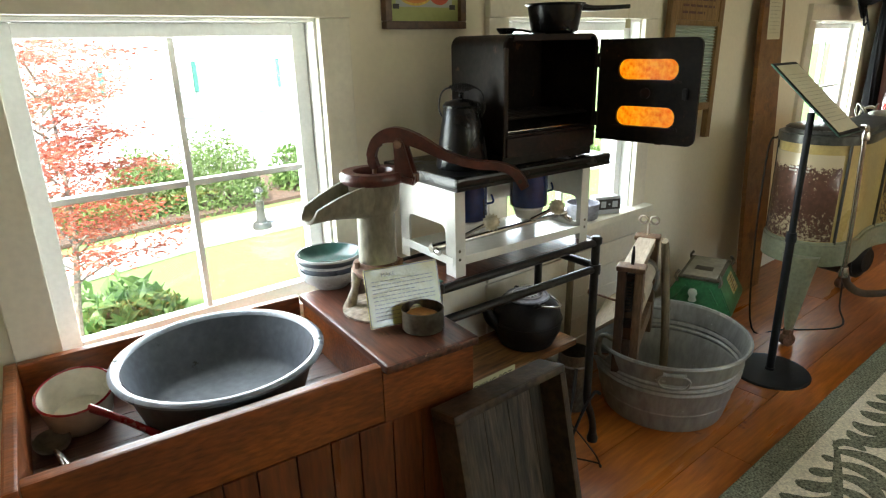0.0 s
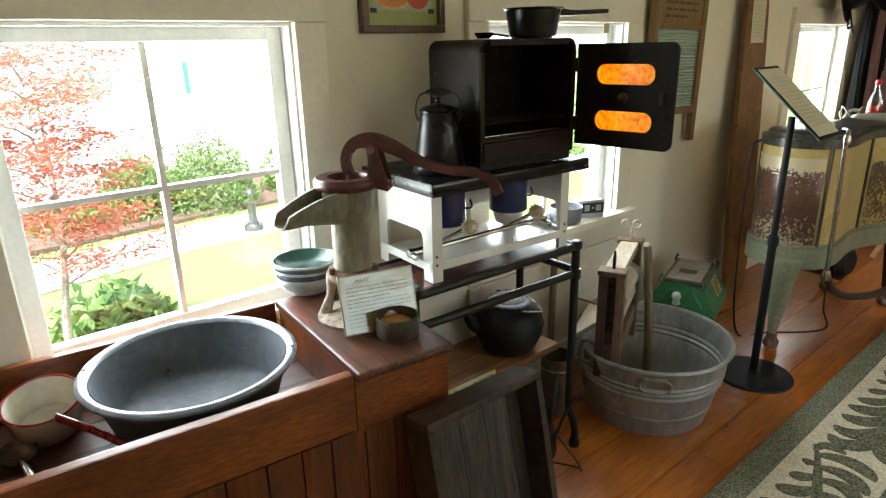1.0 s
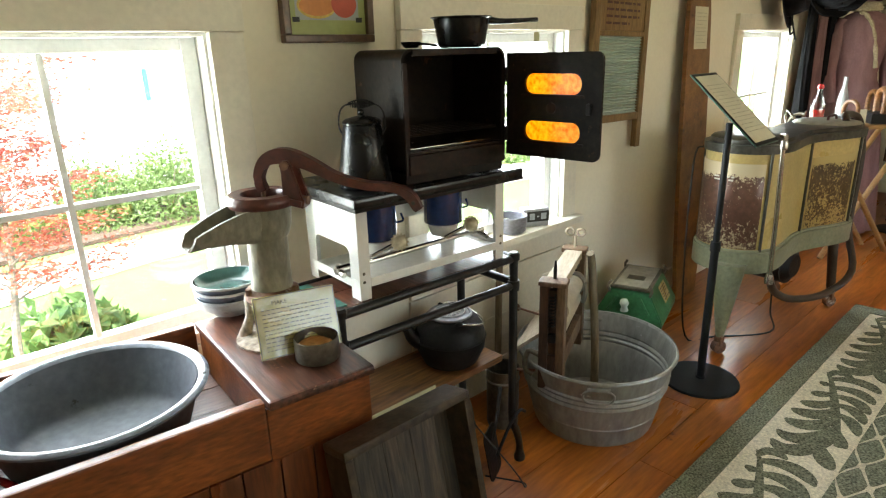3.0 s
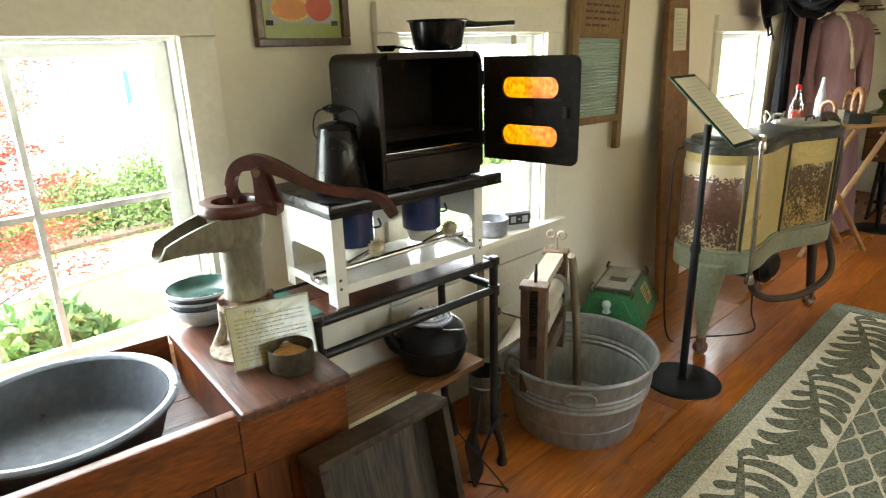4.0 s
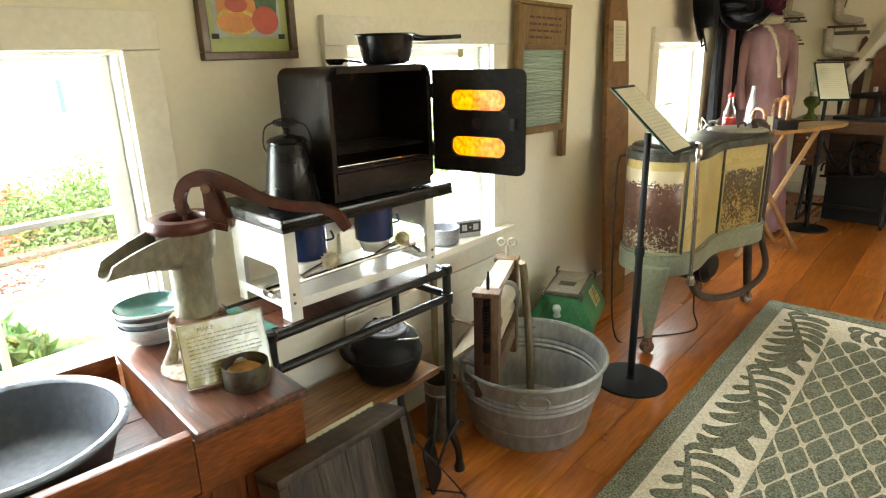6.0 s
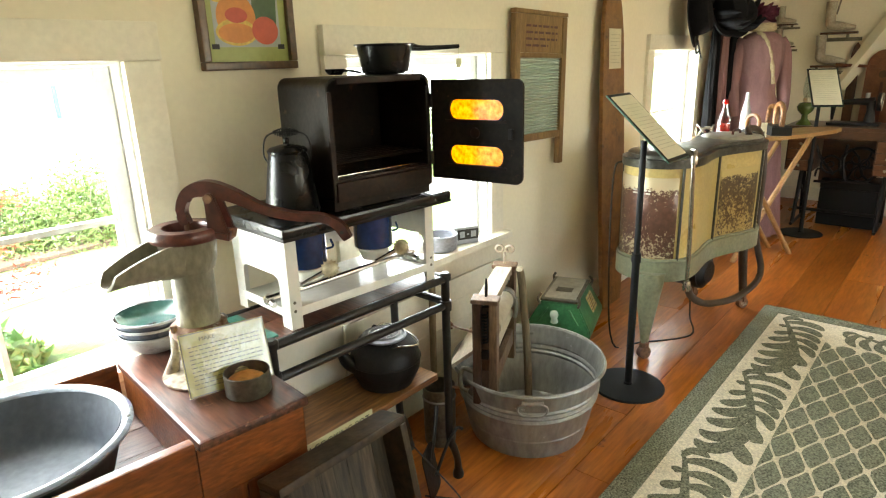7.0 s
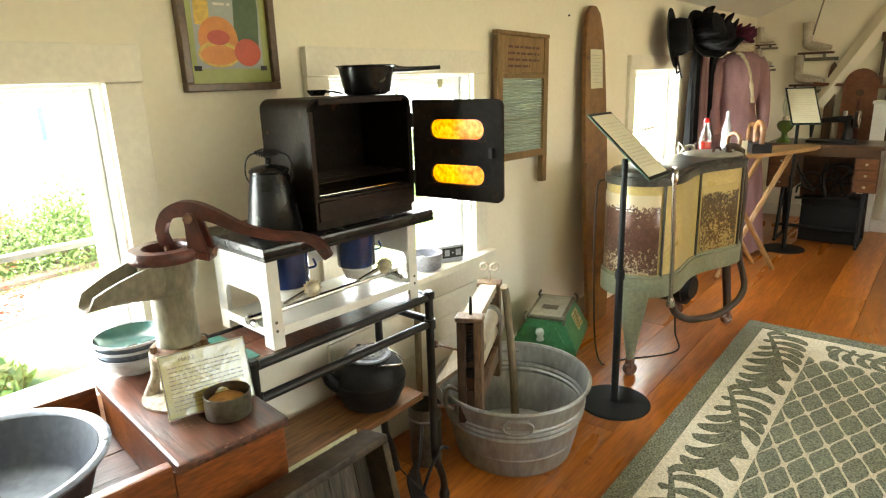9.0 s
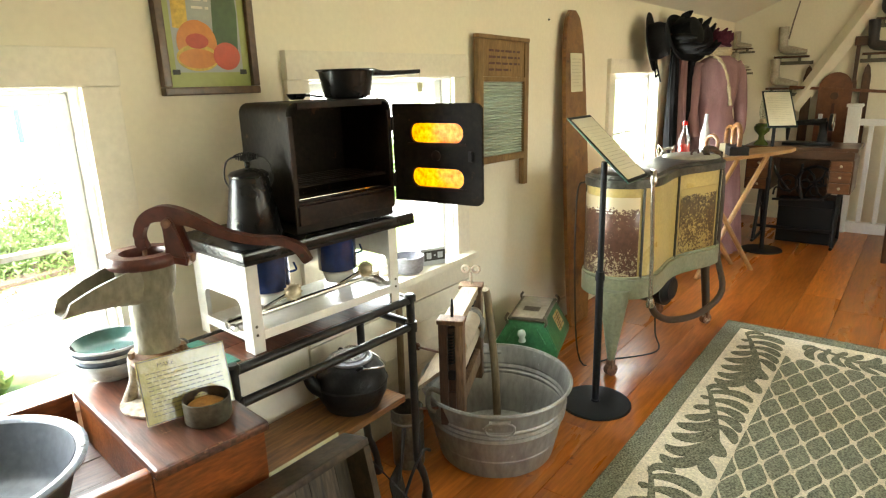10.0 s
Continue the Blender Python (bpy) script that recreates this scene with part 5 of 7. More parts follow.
tag = thing("price_tag", pose(1.5835, 1.1415, OT + 0.026), "small paper tag hanging from the pan handle", "tag")
part("tag_card", bx(-0.007, 0.007, -0.0006, 0.0006, -0.015, 0.008, 0, m=Matrix.Rotation(radians(-35), 4, "Z")), M_PAPER, tag)
part("string", tube([(0, 0, 0.007), (0.001, 0, 0.045)], 0.0007, 5), M_PAPERW, tag)
ladle = thing("black_ladle", pose(1.305, 1.29, OT + 0.001, 0, 0, -20) @ Matrix.Diagonal((0.72, 0.72, 0.9, 1)), "small black ladle lying beside the pan", "ladle")
part("ladle_bowl", lathe([(0, 0.012), (0.018, 0.012), (0.026, 0.022), (0.028, 0.028), (0.024, 0.022), (0, 0.016)], 20, m=Matrix.Translation((-0.02, 0.02, -0.01)) @ Matrix.Diagonal((1.3, 0.9, 1, 1))), M_ENAMELBLK, ladle, smooth=50)
part("ladle_handle", tube([(0.0, 0.018, 0.012), (0.03, 0.01, 0.012), (0.07, 0.0, 0.006)], 0.0032, 8, 4), M_ENAMELBLK, ladle, smooth=60)

pot = thing("coffee_pot", pose(1.088, 1.248, 0.9475, 0, 0, 40) @ Matrix.Diagonal((0.88, 0.88, 0.87, 1)), "tall dark enamel coffee pot with wire bail", "coffee pot")
part("body", lathe([(0, 0), (0.070, 0), (0.073, 0.005), (0.050, 0.158), (0.047, 0.165), (0, 0.165)], 44), M_ENAMELBLK, pot, smooth=40)
part("lid", lathe([(0.050, 0.164), (0.052, 0.170), (0.044, 0.178), (0.02, 0.184), (0.006, 0.187), (0, 0.187)], 40), M_ENAMELBLK, pot, smooth=40)
part("knob", lathe([(0, 0.186), (0.004, 0.186), (0.008, 0.195), (0.006, 0.201), (0, 0.203)], 16), M_ENAMELBLK, pot, smooth=60)
part("spout", tube([(0.056, 0, 0.09), (0.075, 0, 0.125), (0.088, 0, 0.150)], [0.016, 0.012, 0.009], 10, 4), M_ENAMELBLK, pot, smooth=60)
part("bail", tube([(0, 0.052, 0.135), (0, 0.062, 0.16), (0, 0.055, 0.200), (0, 0.03, 0.216), (0, -0.03, 0.216), (0, -0.055, 0.200), (0, -0.062, 0.16), (0, -0.052, 0.135)], 0.0022, 8, 5), M_IRONBLACK, pot, "thin wire bail", smooth=60)
coil = []
for i in range(90):
    a = i * 0.75
    y = -0.032 + 0.064 * i / 89
    r = 0.010 * math.sin(math.pi * (i + 4) / 98) + 0.002
    coil.append((r * math.cos(a), y, 0.216 + r * math.sin(a)))
part("coil_grip", tube(coil, 0.0018, 5), M_IRONBLACK, pot, "coiled wire grip")

# on the sill of the second window
jar = thing("metal_cup", pose(1.928, 1.522, 0.5965) @ Matrix.Diagonal((1.36, 1.36, 0.74, 1)), "shallow brushed metal cup on the window sill", "cup")
part("cup_body", lathe([(0, 0.002), (0.038, 0.002), (0.042, 0.008), (0.046, 0.085), (0.043, 0.085), (0.039, 0.01), (0, 0.008)], 36), M_LIDGREY, jar, smooth=40)
soapbox = thing("soap_box", pose(2.055, 1.512, 0.5965, 0, 0, -28), "small white and dark blue soap carton", "box")
part("carton", bx(-0.052, 0.052, -0.02, 0.02, 0, 0.068, 0.002), M_STONE, soapbox)
part("printed_band", bx(-0.036, 0.0525, -0.0206, -0.020, 0.018, 0.058, 0), M_INK, soapbox)
bm = bmesh.new()
bx(-0.026, -0.006, -0.0212, -0.0206, 0.026, 0.05, 0, bm=bm)
bx(0.004, 0.012, -0.0212, -0.0206, 0.035, 0.041, 0, bm=bm)
bx(0.020, 0.042, -0.0212, -0.0206, 0.026, 0.05, 0, bm=bm)
part("printed_mark", bm, M_STONE, soapbox)

# ---- wash tub, wringer, green box, display stand ----
tub = thing("wash_tub", pose(1.933, 1.134, 0.0, 0, 0, 32) @ Matrix.Diagonal((1.015, 0.972, 1.0, 1)), "round galvanized wash tub on the floor", "tub")
prof = [(0, 0.006), (0.202, 0.006), (0.210, 0.0), (0.213, 0.008)]
for z, r in ((0.05, 0.223), (0.066, 0.226), (0.070, 0.2295), (0.074, 0.228), (0.12, 0.240), (0.150, 0.247), (0.156, 0.254), (0.163, 0.248), (0.169, 0.249), (0.175, 0.257), (0.182, 0.251), (0.188, 0.253), (0.194, 0.259), (0.200, 0.255), (0.23, 0.262), (0.262, 0.269)):
    prof.append((r, z))
prof += [(0.265, 0.263), (0.258, 0.23), (0.251, 0.200), (0.255, 0.194), (0.249, 0.188), (0.247, 0.182), (0.252, 0.175), (0.245, 0.169), (0.244, 0.163), (0.249, 0.156), (0.243, 0.150), (0.219, 0.05), (0.208, 0.014), (0, 0.012)]
part("body", lathe(prof, 72), M_GALV, tub, smooth=35)
part("rim_bead", lathe([(0.265, 0.263), (0.269, 0.271), (0.276, 0.271), (0.279, 0.264), (0.275, 0.259), (0.269, 0.259)], 72, closed=True), M_GALV, tub, smooth=60)
for a in (184, 4):
    c, s = math.cos(radians(a)), math.sin(radians(a))

    def rim(u, z, out=0.0):
        k = 0.245 + 0.2 * (z - 0.14) + out
        b = radians(a) + u / 0.27
        return (k * math.cos(b), k * math.sin(b), z)
    h = part("handle", tube([rim(-0.026, 0.240, 0.006), rim(-0.046, 0.228, 0.008), rim(-0.048, 0.208, 0.008), rim(-0.03, 0.192, 0.008), rim(0.03, 0.192, 0.008), rim(0.048, 0.208, 0.008), rim(0.046, 0.228, 0.008), rim(0.026, 0.240, 0.006)], 0.004, 8, 4), M_GALV, tub, "drop handle", smooth=60)
    part("handle_plate", tube([rim(-0.036, 0.238, 0.001), rim(0.036, 0.238, 0.001)], 0.009, 8), M_GALV, h, smooth=60)

stick = thing("wash_stick", pose(0, 0, 0), "smooth grey wooden wash stick standing in the tub", "stick")
part("shaft", tube([(2.03, 1.19, 0.016), (2.032, 1.20, 0.22), (2.022, 1.212, 0.42), (2.003, 1.212, 0.53), (1.985, 1.208, 0.567)], [0.015, 0.015, 0.0145, 0.0145, 0.013], 14, 5), M_WOODGREY, stick, smooth=60)

WA, WB = Vector((1.705, 1.150, 0.0)), Vector((2.02, 1.295, 0.0))
wd = (WB - WA).normalized()
wr = thing("clothes_wringer", Matrix.Translation(WA) @ Matrix.Rotation(math.atan2(wd.y, wd.x), 4, "Z"), "old wooden hand wringer clamped across the tub", "wringer")
WL = (WB - WA).length
for x in (0.0, WL):
    # front slats lighter brown than the back ones
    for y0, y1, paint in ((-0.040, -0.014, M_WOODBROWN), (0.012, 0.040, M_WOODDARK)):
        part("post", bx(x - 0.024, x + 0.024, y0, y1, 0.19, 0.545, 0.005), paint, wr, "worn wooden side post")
    part("post_web", bx(x - 0.010, x + 0.012, -0.0138, 0.0118, 0.20, 0.53, 0.002), M_WOODDARK, wr)
    part("cap", bx(x - 0.028, x + 0.028, -0.044, 0.044, 0.546, 0.562, 0.005), M_WOODBROWN, wr)
    part("cross_block", bx(x - 0.022, x + 0.018, -0.0135, 0.0115, 0.21, 0.31, 0.004), M_WOODDARK, wr)
    part("axle_block", bx(x - 0.024, x + 0.014, -0.0135, 0.0115, 0.355, 0.385, 0.006), M_IRONBLACK, wr)
    sp_pts = []
    for i in range(90):
        an = i * 0.7
        sp_pts.append((x - 0.018 + 0.0095 * math.cos(an), -0.001 + 0.0095 * math.sin(an), 0.41 + 0.0012 * i))
    part("spring", tube(sp_pts, 0.0024, 5), M_IRONBLACK, wr, "black coil spring")
    part("rivet", lathe([(0, 0.004), (0.004, 0.003), (0.006, 0), (0, 0)], 10, m=Matrix.Translation((x - 0.024, -0.027, 0.245)) @ Matrix.Rotation(radians(-90), 4, "Y")), M_TIN, wr)
# the pressed top beam, its lower edge scalloped
edge = [(0.026, 0.558), (0.026, 0.526)]
for i in range(25):
    u = i / 24
    edge.append((0.026 + (WL - 0.052) * u, 0.526 + 0.007 * abs(math.sin(u * math.pi * 6))))
edge += [(WL - 0.026, 0.558)]
part("top_beam", slab(edge, -0.030, 0.032, bevel=0.004, m=Matrix(((1, 0, 0, 0), (0, 0, 1, 0), (0, 1, 0, 0), (0, 0, 0, 1)))), M_WOODPALE, wr, "scrubbed pale top beam with a wavy edge")
part("leaf_spring", tube([(0.03, -0.004, 0.505), (WL * 0.5, -0.004, 0.522), (WL - 0.03, -0.004, 0.505)], 0.008, 8, 5, flat=2.6), M_IRONBLACK, wr, smooth=60)
part("roller", tube([(0.026, -0.012, 0.448), (WL - 0.026, -0.012, 0.448)], 0.033, 28), M_RUBBER, wr, "cream rubber roller", smooth=60)
part("roller", tube([(0.026, -0.004, 0.378), (WL - 0.026, -0.004, 0.378)], 0.031, 28), M_RUBBER, wr, "cream rubber roller", smooth=60)
part("roller_collar", tube([(WL - 0.075, -0.012, 0.448), (WL - 0.055, -0.012, 0.448)], 0.039, 28), M_GALV, wr, smooth=60)
part("collar_strap", tube([(WL - 0.065, -0.05, 0.455), (WL - 0.06, -0.053, 0.41), (WL - 0.05, -0.045, 0.375)], 0.008, 8, 4), M_GALV, wr, smooth=60)
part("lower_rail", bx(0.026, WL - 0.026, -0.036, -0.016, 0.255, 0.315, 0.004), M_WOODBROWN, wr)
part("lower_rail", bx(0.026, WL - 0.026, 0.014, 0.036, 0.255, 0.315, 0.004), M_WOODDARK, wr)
part("drip_board", bx(0.0, WL - 0.02, 0.042, 0.160, 0.0, 0.012, 0.003, m=Matrix.Translation((0, 0, 0.395)) @ Matrix.Rotation(radians(-40), 4, "X")), M_WOODPALE, wr, "pale sloping drip board")
for x, z in ((WL, 0.56), (0.0, 0.56)):
    if x > 0:
        key = part("thumb_screw", tube([(x, 0, z), (x, 0, z + 0.045)], 0.005, 8), M_WOODPALE, wr, "winged thumb screw", smooth=60)
        for s in (-1, 1):
            ring = [(x, s * (0.019 + 0.014 * math.cos(q)), z + 0.058 + 0.013 * math.sin(q)) for q in [2 * math.pi * i / 12 for i in range(13)]]
            part("wing", tube(ring, 0.0048, 7), M_WOODPALE, key, smooth=60)
    else:
        part("pressure_screw", tube([(x + 0.01, 0, z), (x + 0.012, 0, z + 0.03), (x + 0.015, 0, z + 0.06)], [0.005, 0.006, 0.003], 8), M_IRONBLACK, wr, smooth=60)
for x in (-0.012, WL + 0.0):
    cl = part("clamp", tube([(x, 0.03, 0.30), (x, 0.075, 0.31), (x, 0.085, 0.25), (x, 0.06, 0.23)], 0.009, 8, 4), M_TIN, wr, smooth=60)
    part("clamp_screw", tube([(x, 0.05, 0.245), (x, 0.12, 0.235)], 0.005, 8), M_RUST, cl, smooth=60)
part("side_screw", tube([(0.06, 0.05, 0.41), (0.06, 0.13, 0.425)], 0.004, 8), M_RUST, wr, smooth=60)
part("side_screw_wing", slab(disc(0.016, 16, sx=1, sy=0.7), -0.003, 0.003, m=Matrix.Translation((0.06, 0.135, 0.427)) @ Matrix.Rotation(radians(70), 4, "Y")), M_RUST, wr)

gb = thing("green_churn_box", pose(2.515, 1.312, 0, 0, 0, 17.6), "green painted metal box with sloping sides and clipped metal lid", "box")
bm = bmesh.new()
levels = ((0.03, 0.135, 0.085), (0.155, 0.162, 0.137), (0.183, 0.162, 0.137), (0.297, 0.142, 0.076))
rings = [[bm.verts.new((sx * w, sy * d, z)) for sx, sy in ((-1, -1), (1, -1), (1, 1), (-1, 1))] for z, w, d in levels]
for a, b in zip(rings, rings[1:]):
    for i in range(4):
        bm.faces.new((a[i], a[(i + 1) % 4], b[(i + 1) % 4], b[i]))
bm.faces.new(rings[0][::-1])
bm.faces.new(rings[-1])
bmesh.ops.bevel(bm, geom=bm.edges[:], offset=0.004, segments=2, affect="EDGES")
part("body", bm, M_GREEN, gb)
for s_ in (-1, 1):
    part("pressed_rib", tube([(-0.1585, s_ * 0.085, 0.207), (-0.1475, s_ * 0.045, 0.268)], 0.004, 8), M_GREEN, gb, smooth=60)
lid = part("lid", bx(-0.147, 0.147, -0.080, 0.080, 0.298, 0.307, 0.004), M_TIN, gb, "dull pale metal lid")
part("lid_plate", bx(-0.132, 0.132, -0.066, 0.066, 0.3075, 0.311, 0.002), M_CLOTHGREY, lid)
part("lid_emboss", bx(-0.05, 0.0, -0.035, 0.035, 0.3112, 0.3125, 0.0005), M_TIN, lid)
for sx, sy in ((-1, 1), (1, 1), (1, -1), (-1, -1)):
    part("clip", tube([(sx * 0.140, sy * 0.080, 0.280), (sx * 0.150, sy * 0.088, 0.305), (sx * 0.136, sy * 0.078, 0.326)], 0.006, 7, 3), M_TIN, lid, smooth=60)
part("spigot", lathe([(0, 0), (0.017, 0), (0.012, 0.018), (0.019, 0.034), (0.015, 0.048), (0, 0.053)], 16, m=Matrix.Translation((-0.166, 0.012, 0.217)) @ Matrix.Rotation(radians(-14), 4, "Y")), M_WBGLASS, gb, "pale green knob", smooth=60)
SIDE = Matrix.Translation((0.045, -0.1045, 0.243)) @ Matrix.Rotation(radians(61.8), 4, "X")
part("label", slab(rounded(0.105, 0.075, 0.004, 2), 0, 0.0012, m=SIDE), M_WM_YEL, gb, "yellowed paper label")
lb = bars("faded_print", 5, -0.045, 0.045, -0.03, 0.03, 0.005, M_PUMPRED, gb, 6, 0.0013)
lb.data.transform(SIDE)
part("foot_base", bx(-0.14, 0.14, -0.09, 0.09, 0.0, 0.03, 0.006), M_LEATHERB, gb)


def sign_stand(name, px, py, h, plate, label):
    s = thing(name, pose(px, py, 0), label, "sign stand", "reading stands")
    part("base_disc", lathe([(0, 0.012), (0.118, 0.011), (0.138, 0.008), (0.142, 0.003), (0.142, 0), (0, 0)], 48), M_SIGNBLK, s, smooth=40)
    part("lower_tube", tube([(0, 0, 0.011), (0, 0, h * 0.56)], 0.0145, 16), M_SIGNBLK, s, smooth=60)
    part("upper_tube", tube([(0, 0, h * 0.5), (0, 0, h)], 0.0115, 16), M_SIGNBLK, s, smooth=60)
    part("collar", lathe([(0, h * 0.535), (0.0175, h * 0.535), (0.0185, h * 0.55), (0.0165, h * 0.572), (0, h * 0.572)], 16), M_SIGNBLK, s, smooth=40)
    part("foot_collar", lathe([(0, 0.011), (0.018, 0.011), (0.018, 0.02), (0, 0.022)], 16), M_SIGNBLK, s, smooth=40)
    pm = plate
    pl = part("plate", bx(0, 0.19, 0, 0.33, -0.008, 0.0, 0.001, m=pm), M_SIGNBLK, s, "tilted reading plate")
    part("green_edge", bx(-0.003, 0.193, -0.003, 0.333, -0.006, -0.002, 0.001, m=pm), M_SIGNGRN, pl)
    part("sheet", bx(0.008, 0.182, 0.012, 0.318, 0.0005, 0.0015, 0, m=pm), M_PAPERW, pl, "pale printed sheet under film")
    b = bars("writing", 14, 0.026, 0.162, 0.05, 0.28, 0.0024, M_INKF, pl, 5, 0.0016)
    b.data.transform(pm)
    return s


sign_stand("reading_stand", 2.405, 0.958, 0.985, sheet_matrix((2.38 - 2.405, 0.852 - 0.958, 0.92), (1, 0, 0), (0, 0.24, 0.22)), "black reading stand with a tilted printed sheet")
sign_stand("reading_stand", 5.22, 0.90, 0.952, sheet_matrix((-0.07, 0.025, 0.91), (0.45, -0.89, 0.0), (0.20, 0.10, 0.24)), "black reading stand by the sewing table")

# ---- washing machine ----
A1, A2 = Vector((2.83, 1.05)), Vector((3.46, 0.955))
ax = (A2 - A1).normalized()
WM = Matrix.Translation((*((A1 + A2) / 2), 0)) @ Matrix.Rotation(math.atan2(ax.y, ax.x), 4, "Z")
HL, R = (A2 - A1).length / 2, 0.152


def peanut(grow=0.0, dip=0.055, n=14, lo=None):
    """The twin-tub outline, from the front (-y) round; grow widens it."""
    r = R + grow
    half = []
    for i in range(n + 1):
        a = radians(-90 + 90 * i / n)
        half.append((HL + r * math.cos(a), r * math.sin(a)))
    mid = []
    for i in range(1, 12):
        u = HL * (1 - i / 12 * 1.0)
        mid.append((u, -(r - dip * (math.cos(math.pi * u / HL) + 1) / 2)))
    front = [(-x, y) for x, y in half[::-1]] + [(-x, y) for x, y in mid] + [(0, -(r - dip))] + mid[::-1] + half
    back = [(x, -y) for x, y in front[::-1]]
    out = []
    for p in front + back:
        if not out or (Vector(p) - Vector(out[-1])).length > 1e-4:
            out.append(p)
    if (Vector(out[0]) - Vector(out[-1])).length < 1e-4:
        out.pop()
    return out


wmach = thing("washing_machine", WM, "antique twin-tub washing machine, yellow enamel with worn brown panels", "washing machine")
part("twin_tub", slab(peanut(), 0.43, 0.85), M_WM_YEL, wmach, "yellow enamelled tub wall", smooth=40)
part("skirt", slab(peanut(0.014), 0.36, 0.445, bevel=0.004), M_WM_GREEN, wmach, "sage green base skirt", smooth=40)
part("bead", slab(peanut(0.008), 0.446, 0.456), M_WM_GREEN, wmach, smooth=40)
part("top_rim", slab(peanut(0.010), 0.838, 0.872, bevel=0.006), M_WM_TOP, wmach, "dull grey metal top rim", smooth=40)
part("top_cover", slab(peanut(-0.012), 0.8722, 0.888, bevel=0.01), M_WM_TOP, wmach, smooth=40)
for s in (-1, 1):
    ld = part("tub_lid", lathe([(0, 0.014), (0.10, 0.012), (0.132, 0.006), (0.138, 0), (0, 0)], 40, m=Matrix.Translation((s * HL, 0, 0.8885))), M_CLOTHGREY if s > 0 else M_WM_TOP, wmach, "domed tub lid", smooth=40)
    part("lid_handle", tube([(s * HL - 0.04, -0.02, 0.898), (s * HL - 0.03, -0.02, 0.918), (s * HL + 0.03, -0.02, 0.918), (s * HL + 0.04, -0.02, 0.898)], 0.006, 8, 4), M_PUMPRED if s > 0 else M_WM_TOP, ld, smooth=60)


def panel(i0, i1, z0, z1, material, label, grow=0.003):
    """A thin worn sheet along a stretch of the outline."""
    inner, outer = peanut(0.0004), peanut(grow)
    n = len(outer)
    bm = bmesh.new()
    rows = []
    for i in range(i0, i1 + 1):
        a, b = inner[i % n], outer[i % n]
        rows.append([bm.verts.new((*a, z0)), bm.verts.new((*b, z0 + 0.003)), bm.verts.new((*b, z1 - 0.003)), bm.verts.new((*a, z1))])
    for p, q in zip(rows, rows[1:]):
        for k in range(3):
            bm.faces.new((p[k], q[k], q[k + 1], p[k + 1]))
    return part("worn_panel", bm, material, wmach, label, smooth=50)


NP = len(peanut())
panel(-10, 9, 0.458, 0.80, M_WM_WORN, "brown worn panel with flaked yellow paint")
panel(27, 37, 0.458, 0.77, M_WM_WORN2, "ochre worn panel with flaked paint")
for i in (-11, 10, 26, 38):
    p = peanut(0.004)[i % NP]
    part("seam_strip", tube([(*p, 0.45), (*p, 0.84)], 0.006, 8), M_WM_TOP, wmach, smooth=60)
bars_wm = bars("faded_lettering", 2, -0.04, 0.04, -0.012, 0.012, 0.006, M_CREAMEN, wmach, 8, 0.0)
q0 = peanut(0.006)[-2 % NP]
q1 = peanut(0.006)[3 % NP]
bars_wm.data.transform(Matrix.Translation(((q0[0] + q1[0]) / 2 - 0.004, (q0[1] + q1[1]) / 2, 0.74)) @ Matrix.Rotation(math.atan2(q1[1] - q0[1], q1[0] - q0[0]), 4, "Z") @ STAND)


def wm_leg(x, y, tx, ty, k=1.0, paint=M_WM_GREEN, label="tapered sage green leg"):
    lg = part("leg", lathe([(0, 0.075), (0.016, 0.075), (0.020, 0.10), (0.052 * k, 0.30), (0.070 * k, 0.40), (0, 0.40)], 24, m=Matrix(((1, 0, (x - tx) / -0.32 * 1.0, x - (x - tx) / -0.32 * 0.075), (0, 1, (y - ty) / -0.32, y - (y - ty) / -0.32 * 0.075), (0, 0, 1, 0), (0, 0, 0, 1)))), paint, wmach, label, smooth=40)
    part("caster_fork", bx(x - 0.014, x + 0.014, y - 0.016, y + 0.016, 0.035, 0.082, 0.005), M_RUST, lg)
    part("caster_wheel", tube([(x - 0.005, y - 0.013, 0.028), (x + 0.005, y + 0.013, 0.028)], 0.028, 20), M_RUST, lg, "metal caster wheel", smooth=40)


inv = WM.inverted()


def wm_local(x, y):
    v = inv @ Vector((x, y, 0))
    return v.x, v.y


lx, ly = wm_local(2.675, 1.008)
wm_leg(lx, ly, lx + 0.02, ly + 0.01)
lx, ly = wm_local(3.52, 0.835)
wm_leg(lx, ly, lx - 0.01, ly + 0.03, 0.42, M_HOSE, "slim dark rear leg")
lx, ly = wm_local(3.52, 1.09)
wm_leg(lx, ly, lx - 0.01, ly - 0.03, 0.42, M_HOSE, "slim dark rear leg")
part("motor", tube([(-0.02, -0.09, 0.30), (-0.02, 0.08, 0.30)], 0.085, 28), M_IRONBLACK, wmach, "black motor housing under the tubs", smooth=40)
part("motor_cap", tube([(-0.02, -0.115, 0.30), (-0.02, -0.09, 0.30)], [0.05, 0.078], 24), M_IRONBLACK, wmach, smooth=40)
ex, ey = wm_local(2.66, 0.862)
part("drain_pipe", tube([(ex + 0.12, ey + 0.07, 0.905), (ex + 0.05, ey + 0.02, 0.912), (ex + 0.006, ey, 0.895), (ex, ey, 0.86), (ex + 0.02, ey - 0.002, 0.6), (ex + 0.035, ey, 0.375)], 0.0085, 12, 5), M_CHROME, wmach, "nickel drain pipe", smooth=60)
part("pipe_fitting", lathe([(0, 0.345), (0.016, 0.345), (0.018, 0.36), (0.013, 0.385), (0, 0.385)], 14, m=Matrix.Translation((ex + 0.036, ey, 0))), M_CHROME, wmach, smooth=40)
